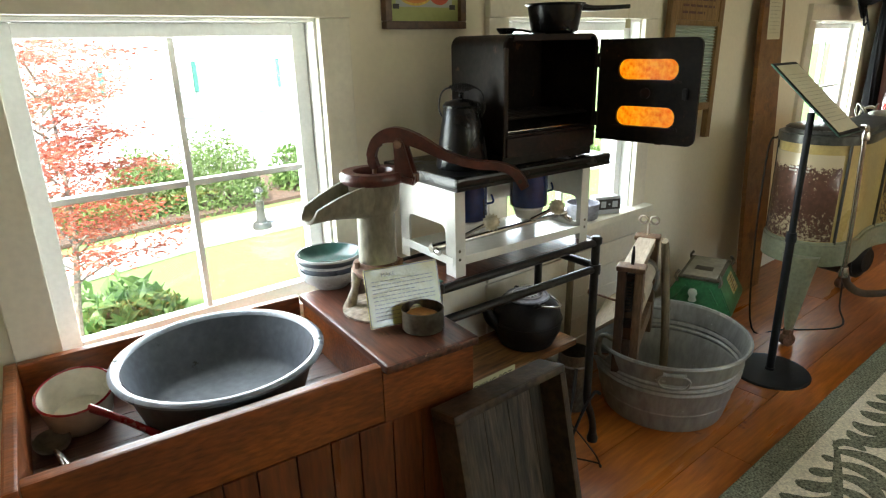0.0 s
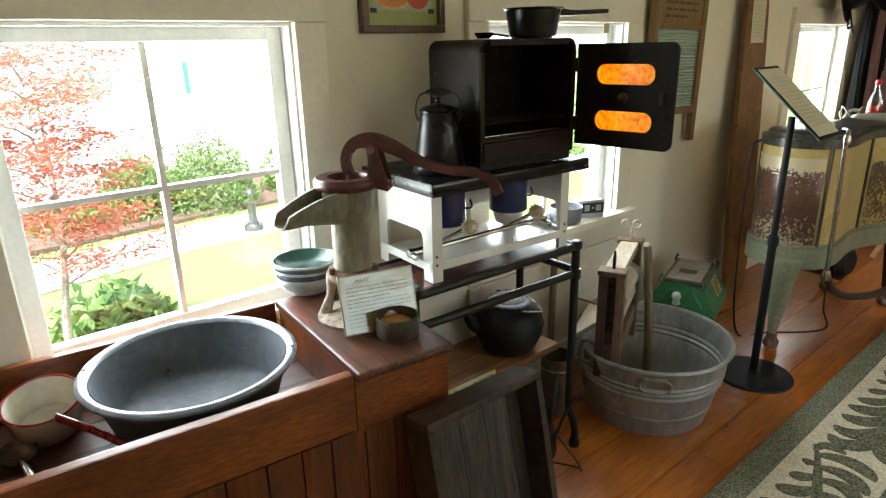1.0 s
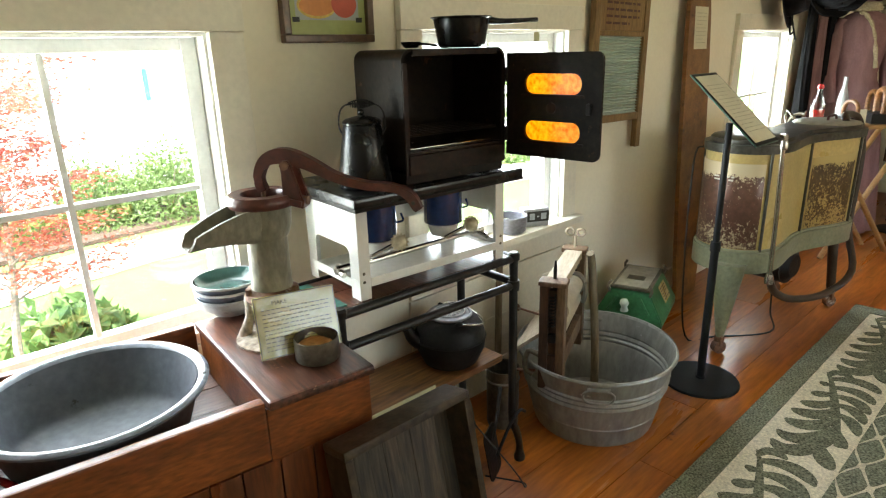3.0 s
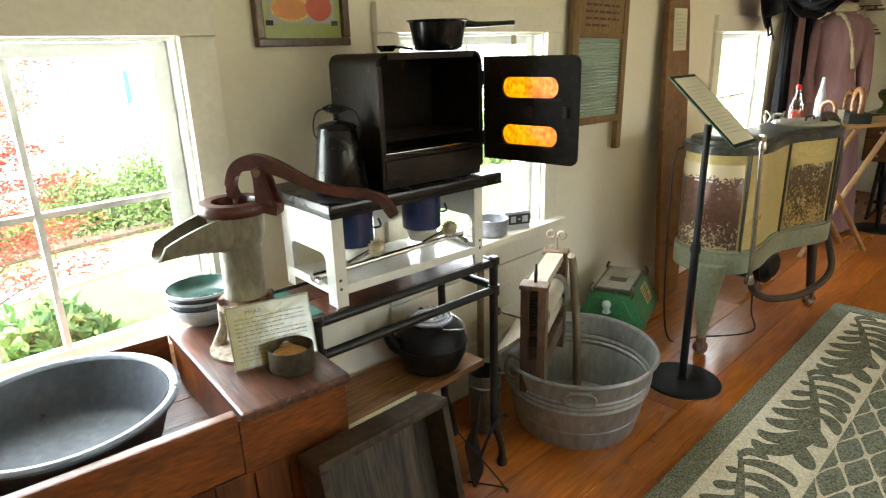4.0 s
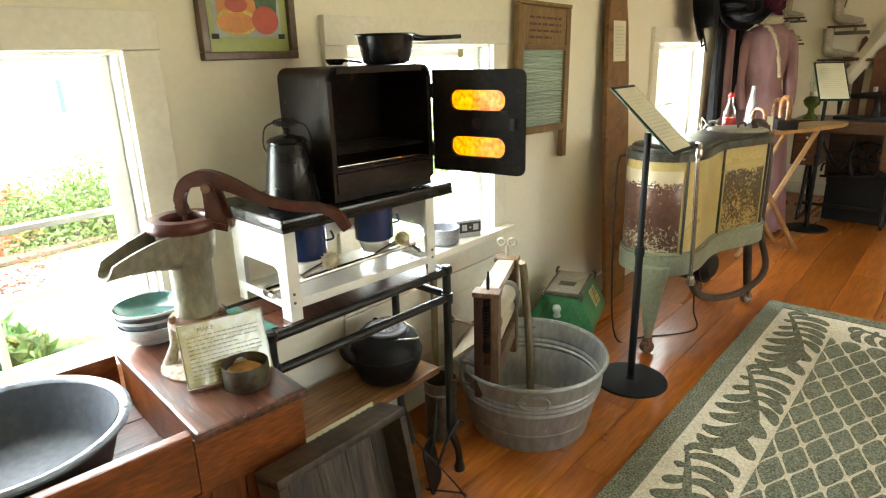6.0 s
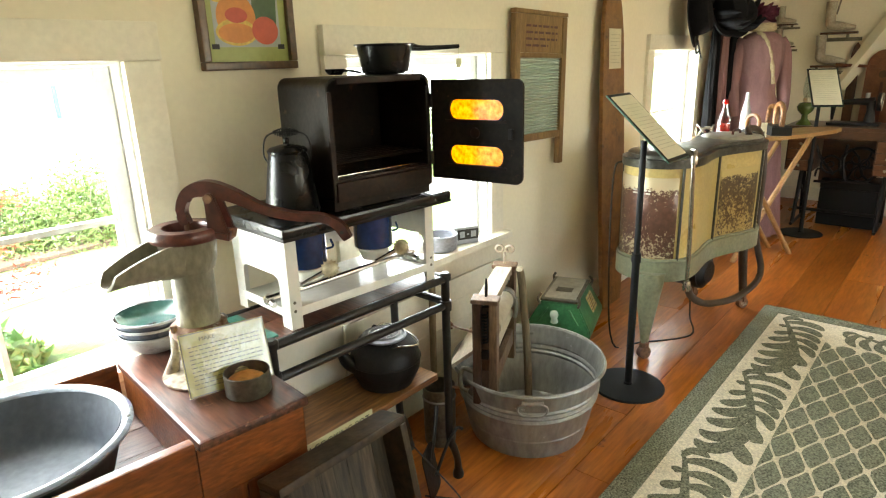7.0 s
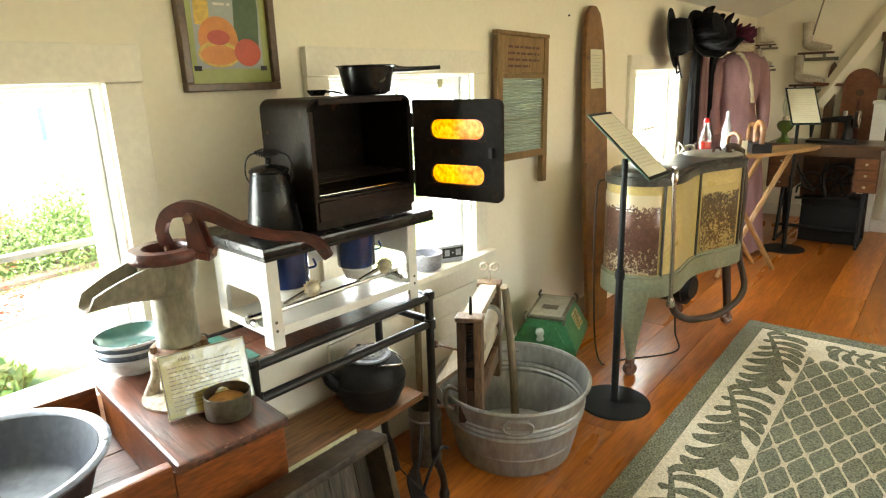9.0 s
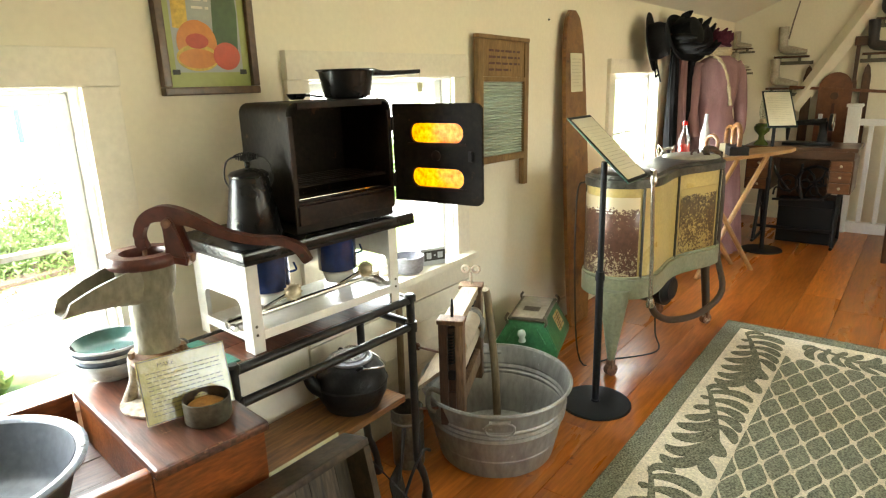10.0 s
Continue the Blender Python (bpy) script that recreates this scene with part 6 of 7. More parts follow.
part("pipe_elbow", lathe([(0, 0.872), (0.014, 0.872), (0.016, 0.89), (0.012, 0.905), (0, 0.905)], 14, m=Matrix.Translation((ex + 0.002, ey, 0))), M_CHROME, wmach, smooth=40)
part("hose", tube([(ex + 0.04, ey, 0.36), (ex + 0.12, ey + 0.01, 0.285), (ex + 0.30, ey + 0.02, 0.205), (ex + 0.55, ey + 0.0, 0.175), (ex + 0.78, ey - 0.0, 0.23), (HL + R + 0.02, -0.10, 0.38), (HL + R + 0.02, -0.10, 0.65), (HL + R + 0.02, -0.09, 0.80), (HL + R - 0.02, -0.07, 0.905), (HL + R - 0.12, -0.06, 0.925), (HL + 0.0, -0.08, 0.90)], 0.0155, 14, 5), M_HOSE, wmach, "brown rubber hose looping up the side", smooth=60)
part("cord", tube([(-HL - 0.06, R + 0.0, 0.84), (-HL - 0.17, 0.12, 0.80), (-HL - 0.185, 0.11, 0.4), (-HL - 0.17, 0.08, 0.03), (-HL - 0.03, 0.02, 0.006), (-HL + 0.2, -0.1, 0.006), (-0.02, -0.04, 0.06), (-0.02, -0.03, 0.23)], 0.004, 8, 6), M_CORD, wmach, "black power cord on the floor", smooth=60)

# ---- on the knee wall ----
wb = thing("washboard", pose(2.535, WALL_Y - 0.045, 0.825, 0, 1.2, 0), "old wooden washboard with ribbed green glass, hung on the wall", "washboard")
bwid, bh = 0.395, 0.62
for x in (-bwid / 2, bwid / 2 - 0.036):
    part("upright", bx(x, x + 0.036, 0, 0.026, 0.0, bh, 0.004), M_WBWOOD, wb)
part("head_board", bx(-bwid / 2 + 0.036, bwid / 2 - 0.036, 0.004, 0.022, 0.475, bh + 0.0005, 0.002), M_WBWOOD, wb)
part("top_rail", bx(-bwid / 2 - 0.002, bwid / 2 + 0.002, -0.002, 0.028, bh + 0.001, bh + 0.018, 0.004), M_WBWOOD, wb)
part("head_lip", bx(-bwid / 2 + 0.036, bwid / 2 - 0.036, 0.0, 0.024, 0.455, 0.474, 0.003), M_WBWOOD, wb)
part("bottom_rail", bx(-bwid / 2 + 0.036, bwid / 2 - 0.036, 0.0, 0.024, 0.12, 0.15, 0.003), M_WBWOOD, wb)
bm = bmesh.new()
n = 26
prof = []
for i in range(n * 4 + 1):
    z = 0.151 + (0.303) * i / (n * 4)
    prof.append((0.013 - 0.005 * math.cos(2 * math.pi * i / 4), z))
va = [bm.verts.new((-bwid / 2 + 0.036, y, z)) for y, z in prof]
vb = [bm.verts.new((bwid / 2 - 0.036, y, z)) for y, z in prof]
for i in range(len(prof) - 1):
    bm.faces.new((va[i], vb[i], vb[i + 1], va[i + 1]))
bk = bx(-bwid / 2 + 0.036, bwid / 2 - 0.036, 0.0185, 0.022, 0.151, 0.454, 0, bm=bm)
part("ribbed_panel", bm, M_WBGLASS, wb, "ribbed green-white glass rubbing panel", smooth=60)
b = bars("printed_lettering", 4, -0.12, 0.12, 0.49, 0.59, 0.009, M_PUMPRED, wb, 9, 0.0)
b.data.transform(Matrix.Translation((0, 0.0035, 0)) @ STAND)

ib = thing("ironing_board", sheet_matrix((3.05, 1.405, 0.0), (1, 0, 0), (0.02, 0.075, 1.6)), "tall tapered wooden ironing board leaning on the wall", "ironing board")
prof_l = ((0.02, 0.0), (0.0, 0.2), (-0.005, 0.55), (0.0, 0.9), (0.008, 1.2), (0.016, 1.38), (0.03, 1.5), (0.055, 1.575), (0.09, 1.605))
wdt = 0.245
pts = [(x, y) for x, y in prof_l] + [(wdt - x * 1.15, y) for x, y in prof_l[::-1]]
part("board", slab(pts[::-1], -0.008, 0.012, bevel=0.003), M_OAK, ib)
part("notice", bx(0.066, 0.196, 1.22, 1.405, 0.0123, 0.0129, 0), M_PAPERW, ib, "typed paper notice")
bars("writing", 9, 0.082, 0.180, 1.24, 1.385, 0.003, M_INKF, ib, 12, 0.0131)

pic = thing("framed_print", pose(1.19, WALL_Y - 0.001, 1.272), "framed vegetable print with melon and tomato", "picture")
PW, PH, FWd = 0.272, 0.385, 0.02
for a, b, c, d in ((-PW / 2, PW / 2, 0, FWd), (-PW / 2, PW / 2, PH - FWd, PH), (-PW / 2, -PW / 2 + FWd, FWd, PH - FWd), (PW / 2 - FWd, PW / 2, FWd, PH - FWd)):
    part("frame_rail", bx(a, b, -0.024, 0.0, c, d, 0.004), M_FRAME, pic)
part("print_sheet", bx(-PW / 2 + FWd, PW / 2 - FWd, -0.010, -0.006, FWd, PH - FWd, 0), M_PICBG, pic)
UP = Matrix.Translation((0, -0.0102, 0)) @ STAND
part("print_panel", slab([(-0.095, 0.055), (0.095, 0.055), (0.095, 0.35), (-0.095, 0.35)], 0, 0.0004, m=UP), M_PICWIN, pic)
part("print_green", slab([(0.015, 0.11), (0.03, 0.09), (0.085, 0.10), (0.092, 0.2), (0.085, 0.345), (0.03, 0.345), (0.02, 0.2)], 0.0004, 0.0007, m=UP), M_LEAFPRINT, pic)
part("print_yellow", slab([(-0.09, 0.16), (-0.05, 0.155), (-0.045, 0.34), (-0.085, 0.345)], 0.0004, 0.0007, m=UP), M_YELPRINT, pic)
part("print_melon", slab(disc(0.055, 32, -0.03, 0.125), 0.0007, 0.0010, m=UP), M_ORANGE, pic)
part("print_melon_rind", slab(disc(0.058, 32, -0.032, 0.09, 1.0, 0.55), 0.0010, 0.0012, m=UP), M_YELPRINT, pic)
part("print_melon_slice", slab(disc(0.052, 32, -0.032, 0.088, 1.0, 0.45), 0.0012, 0.0014, m=UP), M_ORANGE, pic)
part("print_seeds", slab(disc(0.026, 24, -0.03, 0.13, 1.2, 0.7), 0.0012, 0.0015, m=UP), M_TOMATO, pic)
part("print_tomato", slab(disc(0.037, 32, 0.05, 0.095, 1.05, 0.92), 0.0014, 0.0017, m=UP), M_TOMATO, pic)
part("print_corner", slab([(-0.105, 0.05), (-0.085, 0.05), (-0.085, 0.062), (-0.105, 0.062)], 0.0006, 0.0009, m=UP), M_INK, pic)
part("print_corner", slab([(0.085, 0.05), (0.105, 0.05), (0.105, 0.062), (0.085, 0.062)], 0.0006, 0.0009, m=UP), M_INK, pic)
bb = bars("writing", 7, -0.035, 0.012, 0.2, 0.33, 0.006, M_CREAMEN, pic, 14, 0.0008)
bb.data.transform(UP)

nail = part("wall_nail", lathe([(0, 0.006), (0.004, 0.005), (0.005, 0.0), (0, 0)], 10, m=Matrix.Translation((3.0, WALL_Y - 0.0005, 1.555)) @ Matrix.Rotation(radians(90), 4, "X")), M_INK, None)
tagged(nail, "small dark nail head in the plaster wall", "nail")

# ---- rug ----
rug = thing("area_rug", pose(0, 0, 0.0), "grey-green area rug with cream leaf border and lattice field", "rug")
RX0, RX1, RY0, RY1 = -0.9, 3.605, -1.45, 0.738
part("ground_weave", bx(RX0, RX1, RY0, RY1, 0.0008, 0.009, 0.003), M_RUG_C, rug)
bw = 0.078
for a, b, c, d in ((RX0, RX1, RY1 - bw, RY1), (RX0, RX1, RY0, RY0 + bw), (RX1 - bw, RX1, RY0 + bw, RY1 - bw), (RX0, RX0 + bw, RY0 + bw, RY1 - bw)):
    part("border_band", bx(a, b, c, d, 0.007, 0.0125, 0.002), M_RUG_G, rug)
FI = 0.325


def lobe(a, b, c, w, n=12):
    """A plump leaf lobe that bends from a by b to c: narrow root, full belly, blunt tip."""
    l, r = [], []
    a, b, c = Vector(a), Vector(b), Vector(c)
    b = b * 2 - (a + c) / 2
    for i in range(n + 1):
        t = i / n
        p = a * (1 - t) ** 2 + b * 2 * t * (1 - t) + c * t * t
        d = ((b - a) * (1 - t) + (c - b) * t).normalized()
        k = w * (0.34 + 0.66 * math.sin(math.pi * min(t * 0.72, 0.5))) * math.sqrt(max(1 - t ** 4, 0.02))
        l.append((p.x - d.y * k, p.y + d.x * k))
        r.append((p.x + d.y * k, p.y - d.x * k))
    return l + r[::-1]


def stem(q):
    return 0.03 + 0.50 * q, -0.082 + 0.175 * q ** 0.85


def acanthus(bm, m, sx, sy, seed):
    """One scroll: a rising stem with curled lobes on both sides and two pointed leaves at its foot."""
    rnd = random.Random(seed)
    shapes = []
    for i in range(5):
        u, v = stem(0.10 + 0.125 * i)
        d = rnd.uniform(-0.008, 0.008)
        shapes.append(((u, v), (u - 0.040 + 0.014 * i + d, v * 0.42 + 0.056 + 0.004 * i), (u + 0.002 + 0.022 * i + d, 0.108 + 0.004 * i), 0.030 - 0.0014 * i))
    for i in range(7):
        u, v = stem(0.20 + 0.115 * i)
        k = min(i / 3, 1.0)
        d = rnd.uniform(-0.008, 0.008)
        shapes.append(((u, v), (u + 0.005 + 0.026 * i + d, v * 0.5 - 0.045 + 0.014 * k), (u + 0.012 + 0.034 * i * (1 - 0.05 * i) + d, -0.092 + 0.006 * abs(3 - i)), 0.017 + 0.0145 * k))
    u, v = stem(0.78)
    shapes.append(((u, v), (u + 0.06, v + 0.022), (u + 0.10, 0.118), 0.026))
    shapes.append(((u + 0.135, 0.052), (u + 0.195, 0.078), (u + 0.245, 0.120), 0.031))
    u, v = stem(0.0)
    shapes.append(((u + 0.03, v + 0.01), (u - 0.02, v + 0.03), (u - 0.015, v + 0.085), 0.02))
    q = [stem(i / 9) for i in range(10)]
    lo, hi = [], []
    for i, (u, v) in enumerate(q):
        w = 0.006 + 0.010 * math.sin(math.pi * i / 9 * 0.9)
        lo.append((u, v - w)); hi.append((u, v + w))
    outlines = [lo + hi[::-1]] + [lobe(*sh) for sh in shapes]
    for i, pts in enumerate(outlines):
        pts = [(x * sx, y * sy) for x, y in pts]
        area = sum(p[0] * r[1] - r[0] * p[1] for p, r in zip(pts, pts[1:] + pts[:1]))
        slab(pts if area > 0 else pts[::-1], 0.0, 0.0026 + i * 0.0001, m=m, bm=bm)


bm = bmesh.new()
for k in range(6):
    acanthus(bm, Matrix.Translation((3.505 - 0.69 * k, 0.545, 0.0085)) @ Matrix.Rotation(math.pi, 4, "Z"), 1.0, 0.96, k)
for k in range(3):
    acanthus(bm, Matrix.Translation((3.405, 0.36 - 0.50 * k, 0.0087)) @ Matrix.Rotation(-math.pi / 2, 4, "Z"), 0.72, -0.88, k + 10)
for k in range(6):
    acanthus(bm, Matrix.Translation((-0.78 + 0.69 * k, RY0 + 0.193, 0.0085)), 1.0, 0.96, k + 20)
part("leaf_pattern", bm, M_RUG_L, rug, "carved grey-green leaf scrolls", kind="stuff")
vs, fs = [], []
GX, GY = 0.1012, 0.0472
CELL = ((0.082, 0.0040), (0.050, 0.0190), (0.012, 0.0365), (-0.012, 0.0365), (-0.050, 0.0190), (-0.082, 0.0040), (-0.082, -0.0040), (-0.050, -0.0190), (-0.012, -0.0365), (0.012, -0.0365), (0.050, -0.0190), (0.082, -0.0040))
NC = len(CELL)
for i in range(-30, 40):
    for j in range(-30, 40):
        cx, cy = 2.739 + (i + j) * GX, 0.375 + (i - j) * GY
        if cx > RX1 - FI + GX * 0.6 or cx < RX0 + FI or cy > RY1 - FI + GY * 0.6 or cy < RY0 + FI:
            continue
        k = len(vs)
        for rr, z in ((1.02, 0.0085), (1.0, 0.0118), (0.88, 0.0130)):
            for q, (u, v) in enumerate(CELL):
                w = 0.985 * rr * (1 + 0.03 * math.sin(i * 7.3 + j * 3.1 + q * 2.2))
                vs.append((min(cx + u * w, RX1 - FI), min(cy + v * w, RY1 - FI), z))
        for lv in (0, NC):
            for q in range(NC):
                fs.append((k + lv + q, k + lv + (q + 1) % NC, k + lv + NC + (q + 1) % NC, k + lv + NC + q))
        fs.append(tuple(k + 2 * NC + q for q in range(NC)))
me = bpy.data.meshes.new("lattice_field")
me.from_pydata(vs, [], fs)
me.materials.append(M_RUG_G)
ob = new("lattice_field", me)
ob.parent = rug
tagged(ob, "grey-green tufted diamonds", kind="stuff")

# ---- far end: ironing board, sewing table, dress form, hats ----
tb = thing("ironing_table", pose(4.62, 1.02, 0.0, 0, 0, -27), "folding wooden ironing table with a maple top", "ironing table")
pts = [(-0.62, -0.15), (0.1, -0.15), (0.42, -0.11), (0.55, -0.05), (0.57, 0.0), (0.55, 0.05), (0.42, 0.11), (0.1, 0.15), (-0.62, 0.15)]
part("table_top", slab(pts, 0.76, 0.782, bevel=0.004), M_BOARDTOP, tb)
for y in (-0.10, 0.10):
    part("leg", tube([(0.20, y, 0.755), (-0.36, y, 0.0)], 0.016, 8), M_BOARDTOP, tb, smooth=60)
    part("leg", tube([(-0.42, y * 0.8, 0.755), (0.10, y * 0.8 - 0.06, 0.0)], 0.016, 8), M_BOARDTOP, tb, smooth=60)
part("stretcher", tube([(-0.15, -0.10, 0.28), (-0.15, 0.10, 0.28)], 0.012, 8), M_BOARDTOP, tb, smooth=60)
tz = 0.783


def flat_iron(x, y, rz, s, label):
    t = thing("flat_iron", pose(x, y, tz, 0, 0, rz), label, "iron", "old irons")
    part("sole", slab([(-0.05 * s, -0.035 * s), (0.02 * s, -0.035 * s), (0.075 * s, 0), (0.02 * s, 0.035 * s), (-0.05 * s, 0.035 * s)], 0, 0.035 * s, bevel=0.006), M_IRONBLACK, t)
    part("handle", tube([(-0.04 * s, 0, 0.034 * s), (-0.042 * s, 0, 0.085 * s), (-0.015 * s, 0, 0.112 * s), (0.025 * s, 0, 0.105 * s), (0.04 * s, 0, 0.07 * s), (0.035 * s, 0, 0.034 * s)], 0.010 * s, 10, 4), M_SHELF, t, "bent wooden handle", smooth=60)


flat_iron(4.35, 1.09, 60, 1.15, "old flat iron with a pale wooden handle")
flat_iron(4.53, 0.99, 30, 1.65, "larger black flat iron with wooden handle")
flat_iron(4.66, 1.06, 35, 1.45, "black flat iron behind the others")
t = thing("price_card", pose(4.36, 1.035, tz, 0, 0, -70), "small cream folded card by the iron", "card")
part("card", bx(-0.025, 0.025, -0.001, 0.001, 0, 0.085, 0, m=Matrix.Rotation(radians(-8), 4, "X")), M_PAPERW, t)
bt = thing("sprinkler_bottle", pose(4.24, 1.225, tz), "clear bottle of red liquid with a red cap", "bottle")
part("glass", lathe([(0, 0.001), (0.036, 0.001), (0.038, 0.006), (0.038, 0.11), (0.014, 0.17), (0.013, 0.2), (0, 0.2)], 28), M_CLEAR, bt, smooth=50)
part("liquid", lathe([(0, 0.004), (0.034, 0.004), (0.0355, 0.01), (0.0355, 0.085), (0, 0.085)], 28), M_REDLIQ, bt, "red liquid", smooth=40)
part("cap", lathe([(0, 0.2), (0.017, 0.2), (0.018, 0.212), (0.012, 0.225), (0, 0.228)], 20), M_REDLIQ, bt, "red cap", smooth=40)
b2 = thing("clear_bottle", pose(4.56, 1.19, tz), "slim empty clear glass bottle", "bottle")
part("glass", lathe([(0, 0.001), (0.03, 0.001), (0.032, 0.006), (0.03, 0.12), (0.012, 0.2), (0.011, 0.25), (0, 0.25)], 28), M_STONE, b2, smooth=50)
wt = thing("wire_trivet", pose(4.17, 1.31, tz), "tangled dull wire iron rest", "trivet")
rnd = random.Random(4)
for i in range(5):
    a = i * 1.25
    part("wire", tube([(0.06 * math.cos(a), 0.05 * math.sin(a), 0.003), (0.05 * math.cos(a + 0.8), 0.05 * math.sin(a + 0.8), 0.06 + 0.02 * (i % 2)), (0.055 * math.cos(a + 1.9), 0.055 * math.sin(a + 1.9), 0.05), (0.06 * math.cos(a + 2.6), 0.05 * math.sin(a + 2.6), 0.003)], 0.0045, 7, 5), M_TIN, wt, smooth=60)

sew = thing("sewing_table", pose(5.62, 0.73, 0.0), "dark oak treadle sewing table with iron base", "sewing table")
part("table_top", bx(-0.22, 0.22, -0.34, 0.40, 0.725, 0.752, 0.006), M_TABLEWOOD, sew)
part("apron", bx(-0.19, 0.19, -0.32, 0.38, 0.665, 0.7245, 0.003), M_TABLEWOOD, sew)
for y0, y1 in ((-0.325, -0.175), (0.19, 0.375)):
    dr = part("drawer_case", bx(-0.185, 0.185, y0, y1, 0.42, 0.664, 0.003), M_TABLEWOOD, sew)
    for z in (0.426, 0.506, 0.586):
        d = part("drawer_front", bx(-0.198, -0.186, y0 + 0.010, y1 - 0.010, z, z + 0.074, 0.005), M_DRAWER, dr, "warm brown drawer front")
        part("knob", lathe([(0, 0.016), (0.008, 0.014), (0.010, 0.008), (0.005, 0), (0, 0)], 12, m=Matrix.Translation((-0.198, (y0 + y1) / 2, z + 0.037)) @ Matrix.Rotation(radians(-90), 4, "Y")), M_BRASS, d, smooth=60)
for y in (-0.25, 0.28):
    fr = bmesh.new()
    tube([(-0.16, y, 0.02), (-0.10, y, 0.2), (-0.05, y, 0.42)], 0.014, 8, 4, bm=fr)
    tube([(0.16, y, 0.02), (0.10, y, 0.2), (0.05, y, 0.42)], 0.014, 8, 4, bm=fr)
    tube([(-0.19, y, 0.012), (0.19, y, 0.012)], 0.012, 8, bm=fr)
    tube([(-0.10, y, 0.2), (0.0, y, 0.28), (0.10, y, 0.2)], 0.009, 8, 4, bm=fr)
    part("iron_leg", fr, M_IRONBLACK, sew, "scrolled cast iron leg", smooth=60)
def ring(bm, y, z, r, w, x=-0.13, sy=1.0):
    tube([(x, y + r * sy * math.cos(q), z + r * math.sin(q)) for q in [2 * math.pi * i / 24 for i in range(25)]], w, 6, bm=bm)


scr = bmesh.new()
ring(scr, 0.085, 0.475, 0.062, 0.008)
ring(scr, 0.085, 0.475, 0.020, 0.005)
for a in (35, 145, 215, 325):
    c, d = math.cos(radians(a)), math.sin(radians(a))
    tube([(-0.13, 0.085 + 0.062 * c, 0.475 + 0.062 * d), (-0.13, 0.085 + 0.10 * c, 0.475 + 0.10 * d + 0.012), (-0.13, 0.085 + 0.11 * c, 0.475 + 0.17 * d)], 0.008, 6, 4, bm=scr)
for k in range(5):
    ring(scr, -0.03 - 0.03 * k, 0.47 + 0.055 * math.sin(k * 2.2), 0.035, 0.005, -0.10, 0.7)
for a, b in (((0.20, 0.62), (0.06, 0.40)), ((0.0, 0.62), (-0.02, 0.36)), ((0.18, 0.34), (-0.16, 0.36))):
    tube([(-0.12, a[0], a[1]), (-0.12, (a[0] + b[0]) / 2 + 0.02, (a[1] + b[1]) / 2), (-0.12, b[0], b[1])], 0.010, 6, 4, bm=scr)
part("scroll_work", scr, M_IRONBLACK, sew, "black iron scroll work", smooth=60, kind="stuff")
wheel = bmesh.new()
ring(wheel, -0.085, 0.47, 0.125, 0.012, -0.05)
for k in range(6):
    a = math.pi * k / 3
    tube([(-0.05, -0.085, 0.47), (-0.05, -0.085 + 0.06 * math.cos(a + 0.25), 0.47 + 0.06 * math.sin(a + 0.25)), (-0.05, -0.085 + 0.122 * math.cos(a), 0.47 + 0.122 * math.sin(a))], 0.008, 6, 3, bm=wheel)
part("fly_wheel", wheel, M_IRONBLACK, sew, "spoked iron fly wheel", smooth=60)
part("drive_panel", bx(0.05, 0.06, -0.17, 0.18, 0.30, 0.66, 0.002), M_TABLEWOOD, sew)
part("cross_brace", tube([(-0.1, -0.25, 0.12), (-0.1, 0.28, 0.12)], 0.012, 8), M_IRONBLACK, sew, smooth=60)
sm = thing("sewing_machine", pose(5.60, 0.70, 0.7525), "black iron sewing machine head on the table", "sewing machine")
part("bed", bx(-0.08, 0.08, -0.13, 0.19, 0, 0.02, 0.006), M_IRONBLACK, sm)
part("pillar", tube([(0, -0.06, 0.02), (0, -0.06, 0.10), (0, -0.055, 0.17)], [0.036, 0.026, 0.03], 14, 4), M_IRONBLACK, sm, smooth=60)
part("arm", tube([(0, -0.075, 0.165), (0, 0.02, 0.165), (0, 0.12, 0.155), (0, 0.17, 0.135)], [0.032, 0.022, 0.018, 0.020], 14, 4), M_IRONBLACK, sm, smooth=60)
part("needle_head", tube([(0, 0.17, 0.15), (0, 0.17, 0.03)], [0.02, 0.008], 10), M_IRONBLACK, sm, smooth=60)
part("hand_wheel", tube([(0, -0.115, 0.165), (0, -0.095, 0.165)], 0.062, 28), M_IRONBLACK, sm, smooth=40)
part("wheel_rim", tube([(0.058 * math.cos(q), -0.118, 0.165 + 0.058 * math.sin(q)) for q in [2 * math.pi * i / 28 for i in range(29)]], 0.006, 7), M_CHROME, sm, smooth=60)
part("thread_spool", lathe([(0, 0.19), (0.014, 0.19), (0.014, 0.225), (0, 0.225)], 14, m=Matrix.Translation((0, -0.03, 0))), M_STONE, sm, smooth=40)
bxx = thing("black_case", pose(5.72, 0.69, 0), "plain black box under the sewing table", "case")
part("case_body", bx(-0.14, 0.13, -0.185, 0.185, 0, 0.28, 0.008), M_SIGNBLK, bxx)
part("case_lid", bx(-0.143, 0.133, -0.188, 0.188, 0.281, 0.345, 0.010), M_SIGNBLK, bxx)
lamp = thing("oil_lamp", pose(5.50, 1.03, 0.7525), "green glass oil lamp with clear chimney", "lamp")
part("font", lathe([(0, 0), (0.055, 0), (0.05, 0.012), (0.022, 0.04), (0.02, 0.07), (0.05, 0.10), (0.06, 0.13), (0.045, 0.155), (0.02, 0.162), (0, 0.162)], 28), M_GREENGL, lamp, smooth=50)
part("burner", lathe([(0, 0.16), (0.022, 0.16), (0.026, 0.18), (0.02, 0.195), (0, 0.195)], 20), M_BRASS, lamp, smooth=40)
